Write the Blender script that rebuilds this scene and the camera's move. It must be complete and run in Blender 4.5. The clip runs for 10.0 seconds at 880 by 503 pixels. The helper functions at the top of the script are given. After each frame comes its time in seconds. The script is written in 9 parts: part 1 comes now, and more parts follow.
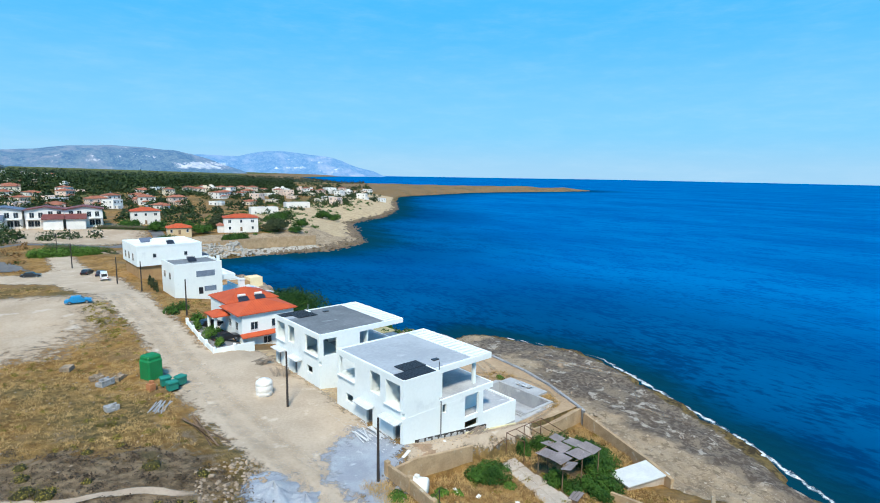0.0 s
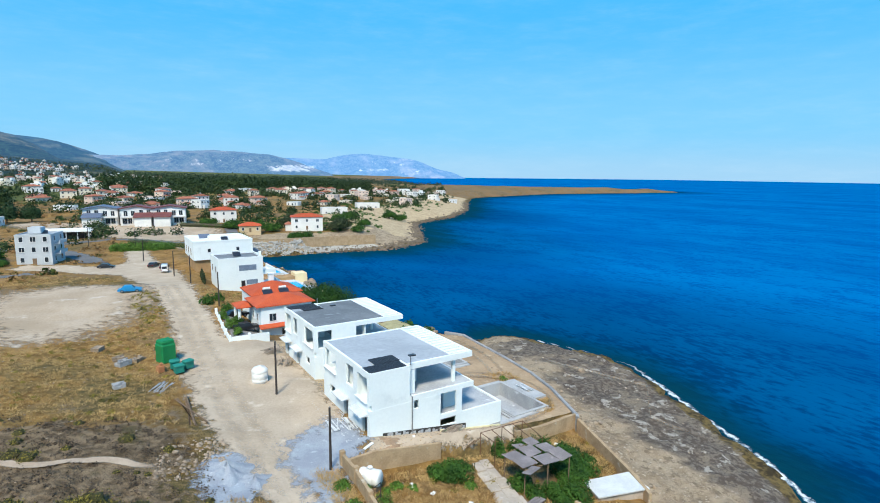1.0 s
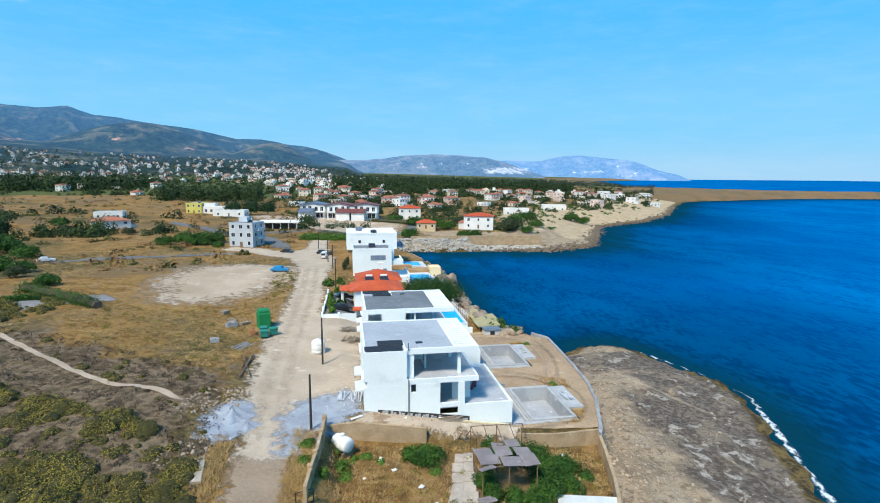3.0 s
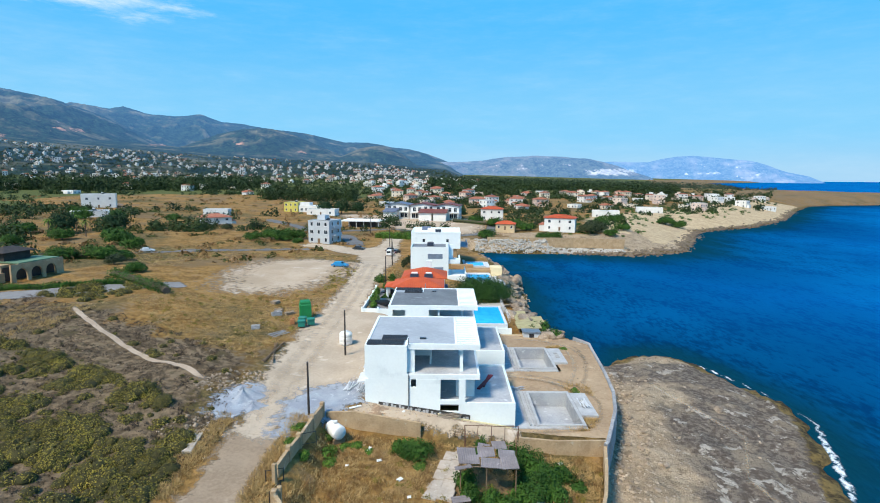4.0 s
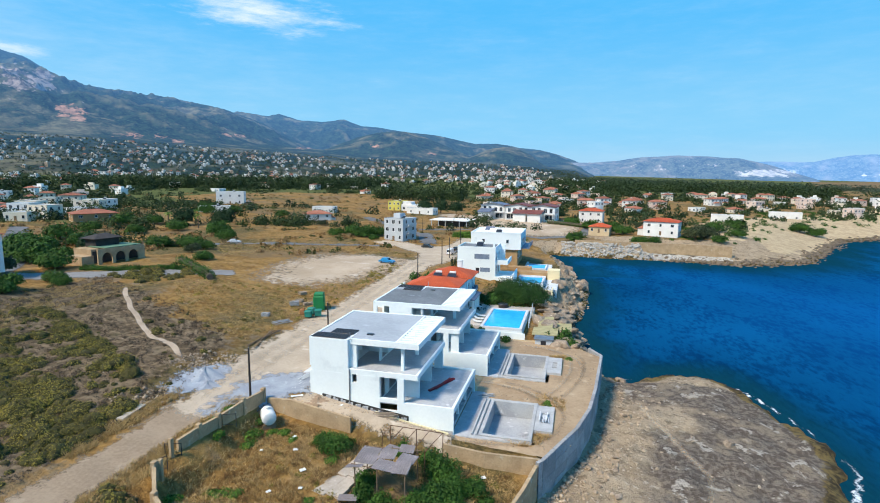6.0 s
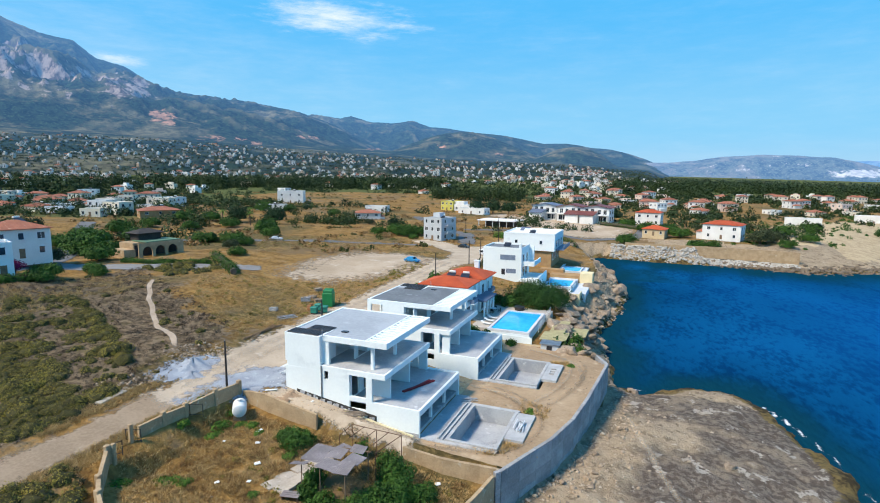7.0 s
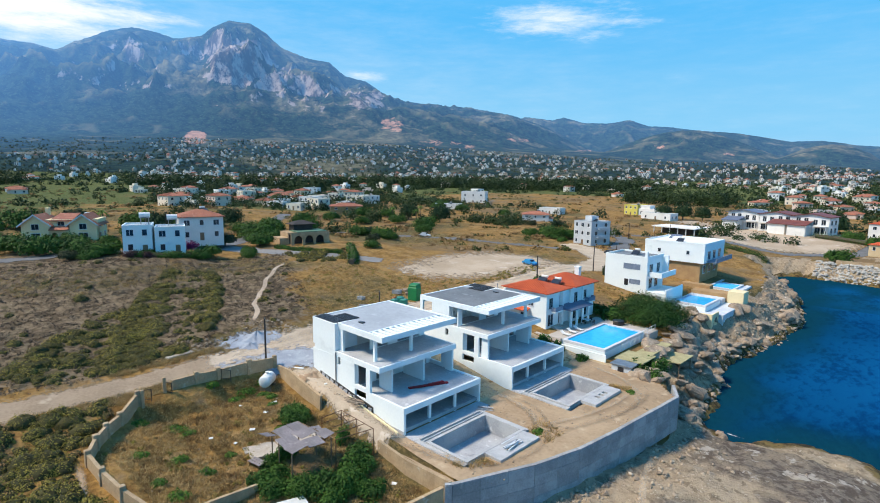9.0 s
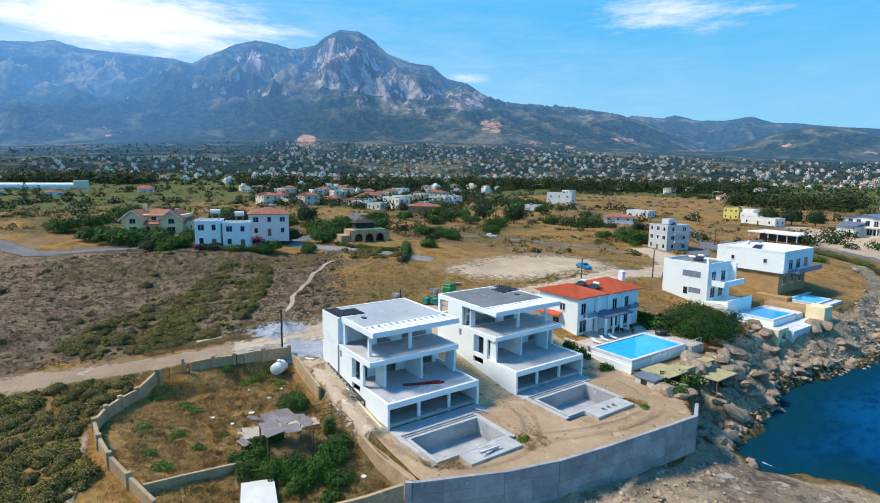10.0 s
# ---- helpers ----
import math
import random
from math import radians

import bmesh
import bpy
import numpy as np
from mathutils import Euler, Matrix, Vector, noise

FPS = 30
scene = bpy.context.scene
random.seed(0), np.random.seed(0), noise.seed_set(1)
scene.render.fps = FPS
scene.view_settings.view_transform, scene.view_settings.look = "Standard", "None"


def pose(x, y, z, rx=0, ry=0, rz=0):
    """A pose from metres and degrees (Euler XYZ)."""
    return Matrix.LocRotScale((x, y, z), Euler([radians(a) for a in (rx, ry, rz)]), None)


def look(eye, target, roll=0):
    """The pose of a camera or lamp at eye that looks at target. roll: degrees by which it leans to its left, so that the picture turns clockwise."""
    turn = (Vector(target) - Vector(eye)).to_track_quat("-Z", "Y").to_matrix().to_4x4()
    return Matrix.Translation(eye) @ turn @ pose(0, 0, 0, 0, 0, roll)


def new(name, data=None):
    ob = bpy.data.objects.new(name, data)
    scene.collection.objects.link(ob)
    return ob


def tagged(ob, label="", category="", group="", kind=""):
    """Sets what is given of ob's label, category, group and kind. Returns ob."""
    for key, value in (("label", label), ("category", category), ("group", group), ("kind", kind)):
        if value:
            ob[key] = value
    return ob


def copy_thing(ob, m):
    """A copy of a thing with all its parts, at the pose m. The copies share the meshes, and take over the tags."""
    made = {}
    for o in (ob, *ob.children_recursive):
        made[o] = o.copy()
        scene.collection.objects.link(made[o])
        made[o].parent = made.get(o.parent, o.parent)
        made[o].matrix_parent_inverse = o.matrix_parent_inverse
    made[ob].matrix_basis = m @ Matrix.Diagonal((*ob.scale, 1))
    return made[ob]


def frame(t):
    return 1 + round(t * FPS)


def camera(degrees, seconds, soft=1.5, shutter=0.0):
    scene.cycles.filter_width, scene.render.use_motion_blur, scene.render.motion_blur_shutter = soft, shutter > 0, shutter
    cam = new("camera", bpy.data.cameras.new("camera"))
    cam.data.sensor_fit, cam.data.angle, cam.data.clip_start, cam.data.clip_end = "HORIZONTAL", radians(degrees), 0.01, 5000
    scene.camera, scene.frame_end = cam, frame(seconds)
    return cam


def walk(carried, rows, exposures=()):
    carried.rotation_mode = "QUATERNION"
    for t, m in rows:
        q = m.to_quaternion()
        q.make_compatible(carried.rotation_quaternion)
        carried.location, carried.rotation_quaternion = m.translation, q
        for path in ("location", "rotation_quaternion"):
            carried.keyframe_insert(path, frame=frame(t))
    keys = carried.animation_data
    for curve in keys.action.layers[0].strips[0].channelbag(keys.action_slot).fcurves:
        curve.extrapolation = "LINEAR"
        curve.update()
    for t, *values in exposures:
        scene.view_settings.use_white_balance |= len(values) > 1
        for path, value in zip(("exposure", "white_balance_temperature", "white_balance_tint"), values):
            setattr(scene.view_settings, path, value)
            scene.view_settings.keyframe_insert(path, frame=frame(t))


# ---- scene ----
cam = camera(79.1, 10.0, soft=1.0)
PATH = [
    (0, (-0.2, -1.035, 33.324), (1.115, 0.444, 33.032), 0.9),
    (0.5, (4.461, -4.639, 33.088), (5.661, -3.066, 32.799), 0.8),
    (1, (9.028, -8.28, 32.926), (10.104, -6.619, 32.636), 0.6),
    (1.5, (13.736, -11.599, 32.874), (14.663, -9.85, 32.584), 0.8),
    (2, (18.802, -14.767, 32.906), (19.553, -12.937, 32.617), 0.8),
    (2.5, (24.242, -17.312, 32.738), (24.801, -15.413, 32.448), 0.6),
    (4, (41.183, -20.228, 32.027), (41.165, -18.249, 31.742), 0.4),
    (4.5, (46.509, -19.999, 31.91), (46.367, -18.024, 31.627), 0.5),
    (5, (51.985, -19.131, 31.812), (51.722, -17.169, 31.528), 0.5),
    (5.5, (57.321, -17.811, 31.693), (56.94, -15.868, 31.408), 0.5),
    (7, (72.568, -11.155, 31.182), (71.836, -9.315, 30.897), 0.5),
    (7.5, (77.49, -8.242, 31.098), (76.608, -6.47, 30.812), 0.6),
    (8, (82.188, -5.056, 31.045), (81.125, -3.386, 30.76), 0.6),
    (8.5, (86.858, -1.359, 30.898), (85.631, 0.194, 30.612), 0.6),
    (9, (91.309, 2.687, 30.774), (89.934, 4.112, 30.489), 0.7),
    (9.5, (95.503, 7.21, 30.748), (93.993, 8.49, 30.462), 0.7),
    (10, (99.237, 12.122, 30.625), (97.623, 13.268, 30.34), 0.7),
]
walk(cam, [(t, look(eye, target, roll)) for t, eye, target, roll in PATH],
     [(0.0, 0.22, 6550, 5), (2.5, 0.22, 6600, 6), (5.5, 0.24, 6900, 9), (10.0, 0.22, 7000, 11)])

# ---- light ----
SUN_FROM = Vector((-0.52, -0.62, 1.0)).normalized()
world = bpy.data.worlds.new("world")
scene.world = world
world.use_nodes = True
wn, wl = world.node_tree.nodes, world.node_tree.links
sky = wn.new("ShaderNodeTexSky")
sky.sky_type, sky.sun_disc = "NISHITA", False
sky.sun_elevation = math.asin(SUN_FROM.z)
sky.sun_rotation = math.atan2(SUN_FROM.x, SUN_FROM.y)
sky.air_density, sky.dust_density, sky.ozone_density = 1.0, 0.0, 6.0
way = wn.new("ShaderNodeTexCoord").outputs["Generated"]
upward = wn.new("ShaderNodeSeparateXYZ")
wl.new(way, upward.inputs[0])
band = wn.new("ShaderNodeValToRGB")
band.color_ramp.interpolation = "EASE"
for at, colour in ((0.0, (0.33, 0.62, 0.92)), (0.08, (0.21, 0.60, 0.97)), (0.28, (0.075, 0.50, 1.0)), (1.0, (0.03, 0.27, 0.78))):
    e = band.color_ramp.elements[0] if at == 0 else band.color_ramp.elements[-1] if at == 1 else band.color_ramp.elements.new(at)
    e.position, e.color = at, (*colour, 1)
wl.new(upward.outputs[2], band.inputs[0])
dim = wn.new("ShaderNodeVectorMath")
dim.operation = "SCALE"
dim.inputs[3].default_value = 0.035
wl.new(sky.outputs[0], dim.inputs[0])
clear = wn.new("ShaderNodeMix")
clear.data_type = "RGBA"
clear.inputs[0].default_value = 0.85
wl.new(dim.outputs[0], clear.inputs[6]), wl.new(band.outputs[0], clear.inputs[7])
puffs = wn.new("ShaderNodeTexNoise")
puffs.inputs["Scale"].default_value, puffs.inputs["Detail"].default_value, puffs.inputs["Roughness"].default_value = 9.0, 9.0, 0.68
flat = wn.new("ShaderNodeVectorMath")
flat.operation = "MULTIPLY"
flat.inputs[1].default_value = (1, 1, 5.0)
wl.new(way, flat.inputs[0]), wl.new(flat.outputs[0], puffs.inputs["Vector"])
shown = clear.outputs[2]
# one bank of cloud behind the peak and a thin streamer over the lower ridge
for az, el, reach, lo, hi in ((-84, 13.2, 0.34, 0.50, 1.05), (-33, 15.0, 0.34, 0.80, 1.40), (-52, 9.6, 0.22, 0.95, 1.6), (-100, 8.0, 1.2, 0.10, 2.60)):
    spot = (math.sin(radians(az)) * math.cos(radians(el)), math.cos(radians(az)) * math.cos(radians(el)), math.sin(radians(el)) * 5.0)
    gap = wn.new("ShaderNodeVectorMath")
    gap.operation, gap.inputs[1].default_value = "DISTANCE", spot
    wl.new(flat.outputs[0], gap.inputs[0])
    near = wn.new("ShaderNodeMapRange")
    near.inputs[1].default_value, near.inputs[2].default_value, near.inputs[3].default_value, near.inputs[4].default_value = 0.0, reach, 0.75, -0.2
    wl.new(gap.outputs["Value"], near.inputs[0])
    both = wn.new("ShaderNodeMath")
    both.operation = "ADD"
    wl.new(near.outputs[0], both.inputs[0]), wl.new(puffs.outputs["Fac"], both.inputs[1])
    soft_edge = wn.new("ShaderNodeMapRange")
    soft_edge.interpolation_type = "SMOOTHSTEP"
    soft_edge.inputs[1].default_value, soft_edge.inputs[2].default_value = lo, hi
    wl.new(both.outputs[0], soft_edge.inputs[0])
    veil = wn.new("ShaderNodeMix")
    veil.data_type = "RGBA"
    veil.inputs[7].default_value = (0.86, 0.93, 1.0, 1)
    wl.new(soft_edge.outputs[0], veil.inputs[0]), wl.new(shown, veil.inputs[6])
    shown = veil.outputs[2]
wl.new(shown, wn["Background"].inputs[0])
wn["Background"].inputs[1].default_value = 1.02
sun = new("sun", bpy.data.lights.new("sun", "SUN"))
sun.data.energy, sun.data.angle, sun.data.color = 4.3, radians(12), (1.0, 0.92, 0.79)
sun.matrix_world = look((0, 0, 200), Vector((0, 0, 200)) - SUN_FROM)


# ---- materials ----
def nodes_of(name):
    m = bpy.data.materials.new(name)
    m.use_nodes = True
    return m, m.node_tree.nodes, m.node_tree.links, m.node_tree.nodes["Principled BSDF"]


def noise_node(n, l, scale, detail=4.0, vector=None, rough=0.55):
    t = n.new("ShaderNodeTexNoise")
    t.inputs["Scale"].default_value, t.inputs["Detail"].default_value, t.inputs["Roughness"].default_value = scale, detail, rough
    if vector is not None:
        l.new(vector, t.inputs["Vector"])
    return t.outputs["Fac"]


def ramp(n, l, fac, lo, hi):
    """A smooth step of fac from lo to hi."""
    r = n.new("ShaderNodeMapRange")
    r.interpolation_type = "SMOOTHSTEP"
    r.inputs[1].default_value, r.inputs[2].default_value = lo, hi
    l.new(fac, r.inputs[0])
    return r.outputs[0]


def blend(n, l, fac, a, b):
    x = n.new("ShaderNodeMix")
    x.data_type = "RGBA"
    for socket, v in ((x.inputs[0], fac), (x.inputs[6], a), (x.inputs[7], b)):
        if isinstance(v, (int, float)):
            socket.default_value = v
        elif isinstance(v, tuple):
            socket.default_value = (*v, 1)
        else:
            l.new(v, socket)
    return x.outputs[2]


def sums(n, l, op, a, b):
    x = n.new("ShaderNodeMath")
    x.operation = op
    for socket, v in zip(x.inputs, (a, b)):
        if isinstance(v, (int, float)):
            socket.default_value = v
        else:
            l.new(v, socket)
    return x.outputs[0]


def add_bump(n, l, bsdf, height, strength, distance):
    b = n.new("ShaderNodeBump")
    b.inputs["Strength"].default_value, b.inputs["Distance"].default_value = strength, distance
    l.new(height, b.inputs["Height"])
    l.new(b.outputs[0], bsdf.inputs["Normal"])


def attribute(n, name):
    a = n.new("ShaderNodeAttribute")
    a.attribute_name = name
    return a.outputs["Fac"]


def mat(name, base, other, scale=0.5, fine=6.0, rough=0.85, metal=0.0, bump=0.2, dist=0.03, spot=None, random_fac=0.0, spec=0.3):
    """A surface of two colours mixed by coarse stains and fine grain, with an optional third in sparse spots."""
    m, n, l, bsdf = nodes_of(name)
    pos = n.new("ShaderNodeNewGeometry").outputs["Position"]
    coarse, grain = noise_node(n, l, scale, 5, pos), noise_node(n, l, fine, 3, pos)
    fac = ramp(n, l, sums(n, l, "ADD", sums(n, l, "MULTIPLY", coarse, 0.65), sums(n, l, "MULTIPLY", grain, 0.35)), 0.36, 0.64)
    col = blend(n, l, fac, base, other)
    if spot:
        col = blend(n, l, ramp(n, l, noise_node(n, l, scale * 2.3, 6, pos), 0.60, 0.72), col, spot)
    if random_fac:
        info = n.new("ShaderNodeObjectInfo").outputs["Random"]
        hsv = n.new("ShaderNodeHueSaturation")
        l.new(sums(n, l, "ADD", sums(n, l, "MULTIPLY", info, random_fac), 1 - random_fac / 2), hsv.inputs["Value"])
        l.new(col, hsv.inputs["Color"])
        col = hsv.outputs[0]
    l.new(col, bsdf.inputs["Base Color"])
    bsdf.inputs["Roughness"].default_value, bsdf.inputs["Metallic"].default_value = rough, metal
    bsdf.inputs["Specular IOR Level"].default_value = spec
    if bump:
        add_bump(n, l, bsdf, grain, bump, dist)
    return m


def leaf_mat(name, dark, light, scale=0.4, single=0.34):
    """Foliage: each leaf clump of its own tone, darker and lighter patches over the whole."""
    m, n, l, bsdf = nodes_of(name)
    geo = n.new("ShaderNodeNewGeometry")
    fac = sums(n, l, "ADD", sums(n, l, "MULTIPLY", geo.outputs["Random Per Island"], single), sums(n, l, "MULTIPLY", noise_node(n, l, scale, 3, geo.outputs["Position"]), 1.1 - single))
    l.new(blend(n, l, ramp(n, l, fac, 0.2, 0.85), dark, light), bsdf.inputs["Base Color"])
    bsdf.inputs["Roughness"].default_value = 0.7
    bsdf.inputs["Specular IOR Level"].default_value = 0.2
    return m


WHITE = mat("white render", (0.80, 0.85, 0.85), (0.745, 0.795, 0.80), 0.22, 3, 0.8, bump=0.05, spot=(0.69, 0.74, 0.75))
WHITE_OLD = mat("white paint", (0.78, 0.77, 0.75), (0.68, 0.67, 0.65), 0.3, 4, 0.8, bump=0.1, random_fac=0.12)
CREAM = mat("cream paint", (0.82, 0.68, 0.42), (0.73, 0.59, 0.35), 0.3, 4, 0.8, bump=0.1)
CONCRETE = mat("bare concrete", (0.42, 0.43, 0.44), (0.30, 0.31, 0.33), 0.35, 5, 0.85, bump=0.2, spot=(0.55, 0.56, 0.57))
ROOF_SLAB = mat("roof screed", (0.40, 0.43, 0.46), (0.32, 0.345, 0.375), 0.16, 2, 0.8, bump=0.08, spot=(0.47, 0.495, 0.52))
DARK_SLAB = mat("bitumen roof", (0.13, 0.14, 0.15), (0.20, 0.21, 0.22), 0.3, 3, 0.7, bump=0.15, spot=(0.26, 0.27, 0.28))
BLACK = mat("black panel", (0.012, 0.013, 0.018), (0.03, 0.032, 0.04), 0.8, 8, 0.35, bump=0.1, spec=0.5)
TILE_OLD = mat("faded roof tiles", (0.37, 0.145, 0.088), (0.27, 0.10, 0.064), 0.5, 5, 0.85, bump=0.25, spot=(0.43, 0.25, 0.18), random_fac=0.35)
TILE = mat("terracotta roof", (0.52, 0.10, 0.035), (0.42, 0.075, 0.03), 0.6, 6, 0.8, bump=0.25, random_fac=0.2)
SAND = mat("yard sand", (0.56, 0.41, 0.26), (0.45, 0.32, 0.20), 0.22, 3, 0.95, bump=0.5, dist=0.12, spot=(0.62, 0.48, 0.33))
WOOD = mat("weathered wood", (0.24, 0.16, 0.10), (0.15, 0.10, 0.065), 1.5, 12, 0.85, bump=0.3)
POLE = mat("tarred pole", (0.035, 0.03, 0.028), (0.06, 0.05, 0.045), 1.0, 8, 0.8, bump=0.3)
STONE = mat("pale stone", (0.36, 0.28, 0.205), (0.20, 0.150, 0.108), 0.6, 4, 0.92, bump=0.7, dist=0.15, spot=(0.53, 0.44, 0.34), random_fac=0.45)


# ---- the lie of the land ----
SEA = -5.2
COAST = [(58, -4600), (58, -300), (62, -60), (66, 0), (75.5, 15), (82.5, 26), (87.5, 37), (92.5, 48), (96.5, 57), (95.5, 68), (92, 78), (87, 87), (80, 86), (73, 81), (68, 83),
         (66, 92), (66, 102), (62, 109), (63, 118), (66, 136), (67, 156), (62, 185), (52, 210), (44, 228), (52, 236), (76, 233), (103, 233), (131, 228),
         (163, 245), (190, 297), (214, 340), (272, 377), (340, 450), (420, 560), (520, 680), (760, 760), (1150, 735), (1160, 790), (900, 900), (760, 1200),
         (1500, 3000), (2500, 3900), (2900, 4600), (-4600, 4600), (-4600, -4600)]
LAND = np.array([(20, 10, 5.6), (25, 36, 5.2), (31, 40, 4.8), (33, 54, 5.0), (26, 75, 6.0), (20, 100, 7.2), (14, 117, 8.2), (24, 140, 6.0),
                 (23, 171, 5.0), (7, 43, 8.0), (-20, 65, 9.5), (-38, 37, 12.5), (-45, 85, 10.4), (-80, 40, 12.5), (-8, 190, 6.2), (0, 240, 4),
                 (-60, 158, 8), (60, 240, 0.5), (110, 285, 2), (45, 335, 4.5), (-60, 250, 6), (-150, 240, 10), (-150, 100, 13), (-120, 0, 15),
                 (0, 0, 8.5), (0, -60, 8), (36, 13, 4.2), (48, 22, 2.0), (58, 26, 1.0), (220, 360, 3)], float)
WALL_LINE = [(54.5, 22), (57.3, 28.5), (60.0, 37.1), (63.5, 45.5), (65.1, 51.5), (66.1, 59), (67.4, 73.2)]


def signed_distance(x, y, ring):
    """Metres inside (positive) or outside a closed ring, for arrays of points."""
    best, inside = np.full(x.shape, 1e9), np.zeros(x.shape, bool)
    for (ax, ay), (bx, by) in zip(ring, ring[1:] + ring[:1]):
        dx, dy = bx - ax, by - ay
        k = np.clip(((x - ax) * dx + (y - ay) * dy) / (dx * dx + dy * dy), 0, 1)
        best = np.minimum(best, np.hypot(x - ax - k * dx, y - ay - k * dy))
        if ay != by:
            inside ^= ((ay > y) != (by > y)) & (x < ax + (y - ay) * dx / dy)
    return np.where(inside, best, -best)


def wobble(x, y, size, seed=0.0):
    """Smooth noise of -1 to 1 from a few sines, with humps about size metres wide."""
    k = 6.283 / size
    return (np.sin(k * (0.9 * x + 0.31 * y) + seed) * np.cos(k * (0.77 * y - 0.42 * x) + 1.7 * seed) + 0.6 * np.sin(k * (1.9 * x - 1.3 * y) + 2.3 * seed + 1)
            * np.cos(k * (1.4 * y + 1.1 * x) - seed) + 0.4 * np.sin(k * (3.7 * x + 2.9 * y) + seed) * np.cos(k * (3.3 * y - 4.1 * x))) / 1.6


def wall_x(y):
    ys, xs = [p[1] for p in WALL_LINE], [p[0] for p in WALL_LINE]
    return np.interp(y, [-60, 0] + ys + [80, 90], [50, 50] + xs + [63, 58])


def height(x, y):
    """The ground's height over the plan, for arrays or single numbers."""
    x, y = np.asarray(x, float), np.asarray(y, float)
    s = signed_distance(x + 1.6 * wobble(x, y, 17), y + 1.6 * wobble(x, y, 13, 2.0), COAST)
    top, total = np.zeros(x.shape), np.zeros(x.shape)
    for px, py, pz in LAND:
        w = 1 / (((x - px) ** 2 + (y - py) ** 2) + 120) ** 1.8
        top, total = top + w * pz, total + w
    far = np.clip(np.hypot(x, y - 100) - 260, 0, 4000)
    inland = np.clip(s - 120, 0, 4000)
    land = top / total + np.minimum(0.022 * np.minimum(far, inland), 40) + 0.25 * wobble(x, y, 21, 1.0) * np.clip((30 - x) / 20, 0, 1) + 0.12 * wobble(x, y, 6, 3.0)
    # the building plots step down from the road to the shore
    plots = np.clip(5.0 - (x - 32) * 0.178, 1.75, 9)
    k = np.clip((x - 28) / 3, 0, 1) * np.clip((y - 37) / 3, 0, 1) * np.clip((205 - y) / 20, 0, 1)
    land = land * (1 - k) + k * (plots + np.where(y > 78, np.clip((y - 99) / 3, 0, 1) * np.where(x > 41, 1.0, 0.5) * np.where((y > 119) & (y < 144) & (x > 46), -0.3, 1), 0.0))
    # the walled plot lies lower than the road and the villa's spoil
    hollow = 3.0 - 0.108 * (x - 29) + 0.045 * (y - 34) + 0.08 * wobble(x, y, 5, 1.5)
    k = np.clip((x - 27.2) / 1.8, 0, 1) * np.clip((y - 15) / 8, 0, 1) * np.clip((37.7 - y) / 0.8, 0, 1)
    land = land * (1 - k) + k * hollow
    # shelf of bare rock below the long wall, broken cliffs further on, a shelving beach far off
    shelf = SEA + 0.3 + 0.8 * (1 - np.exp(-np.maximum(s, 0) / 4.5)) + 0.075 * np.maximum(s, 0) + 0.30 * wobble(x, y, 9, 4.0) + 0.20 * wobble(x, y, 3.3, 5.0) + 0.22 * np.abs(wobble(x, y, 5.1, 2.5)) * np.clip(1.6 - s / 16, 0, 1.3)
    cliff = SEA + 0.3 + 0.85 * np.maximum(s, 0) + 0.5 * wobble(x, y, 5, 6.0)
    beach = SEA + 0.2 + 0.22 * np.maximum(s, 0)
    edge = np.where(y < 88, np.where(x > wall_x(y) - 0.2, np.minimum(shelf, land), land), np.where(y + x < 330, np.minimum(cliff, land), np.minimum(beach, land)))
    edge = np.where((x > 50.6) & (x < wall_x(y) - 0.2) & (y > 38.2) & (y < 76), -1.2, edge)
    return np.where(s > 0, edge, SEA + np.maximum(0.5 * s, -6))


def ground_z(x, y):
    return float(height(x, y))


def spread(lo, hi, step, reach, growth):
    """Grid lines: even from lo to hi, then wider and wider out to reach."""
    lines = list(np.arange(lo, hi + step / 2, step))
    for sign, start in ((1, hi), (-1, lo)):
        at, d = start, step
        while abs(at) < reach:
            d *= growth
            at += sign * d
            lines.append(at)
    return np.array(sorted(lines))


def sheet(name, xs, ys, z, material, keep=None):
    """A grid of quads over xs and ys at the heights z."""
    ny, nx = len(ys), len(xs)
    gx, gy = np.meshgrid(xs, ys)
    verts = np.stack([gx, gy, z], -1).reshape(-1, 3)
    i = np.arange(ny * nx).reshape(ny, nx)
    faces = np.stack([i[:-1, :-1], i[:-1, 1:], i[1:, 1:], i[1:, :-1]], -1).reshape(-1, 4)
    if keep is not None:
        faces = faces[keep(verts[faces].mean(1))]
    me = bpy.data.meshes.new(name)
    me.from_pydata(verts.tolist(), [], faces.tolist())
    me.polygons.foreach_set("use_smooth", [True] * len(me.polygons))
    me.materials.append(material)
    return new(name, me)


def give(ob, name, values):
    a = ob.data.attributes.new(name, "FLOAT", "POINT")
    a.data.foreach_set("value", np.asarray(values, np.float32).ravel())


# ground: dry grass, scrub soil, rock shelf and sand, told apart by soft patches
m, n, l, bsdf = nodes_of("open ground")
pos = n.new("ShaderNodeNewGeometry").outputs["Position"]
n1, n2, n3, n4 = (noise_node(n, l, s, d, pos) for s, d in ((0.05, 5), (0.25, 5), (1.3, 4), (6.0, 3)))
mixed = sums(n, l, "ADD", sums(n, l, "MULTIPLY", n2, 0.5), sums(n, l, "MULTIPLY", n3, 0.5))
grass = blend(n, l, ramp(n, l, mixed, 0.38, 0.62), (0.178, 0.093, 0.028), (0.365, 0.212, 0.068))
grass = blend(n, l, ramp(n, l, n2, 0.55, 0.72), grass, (0.31, 0.195, 0.095))
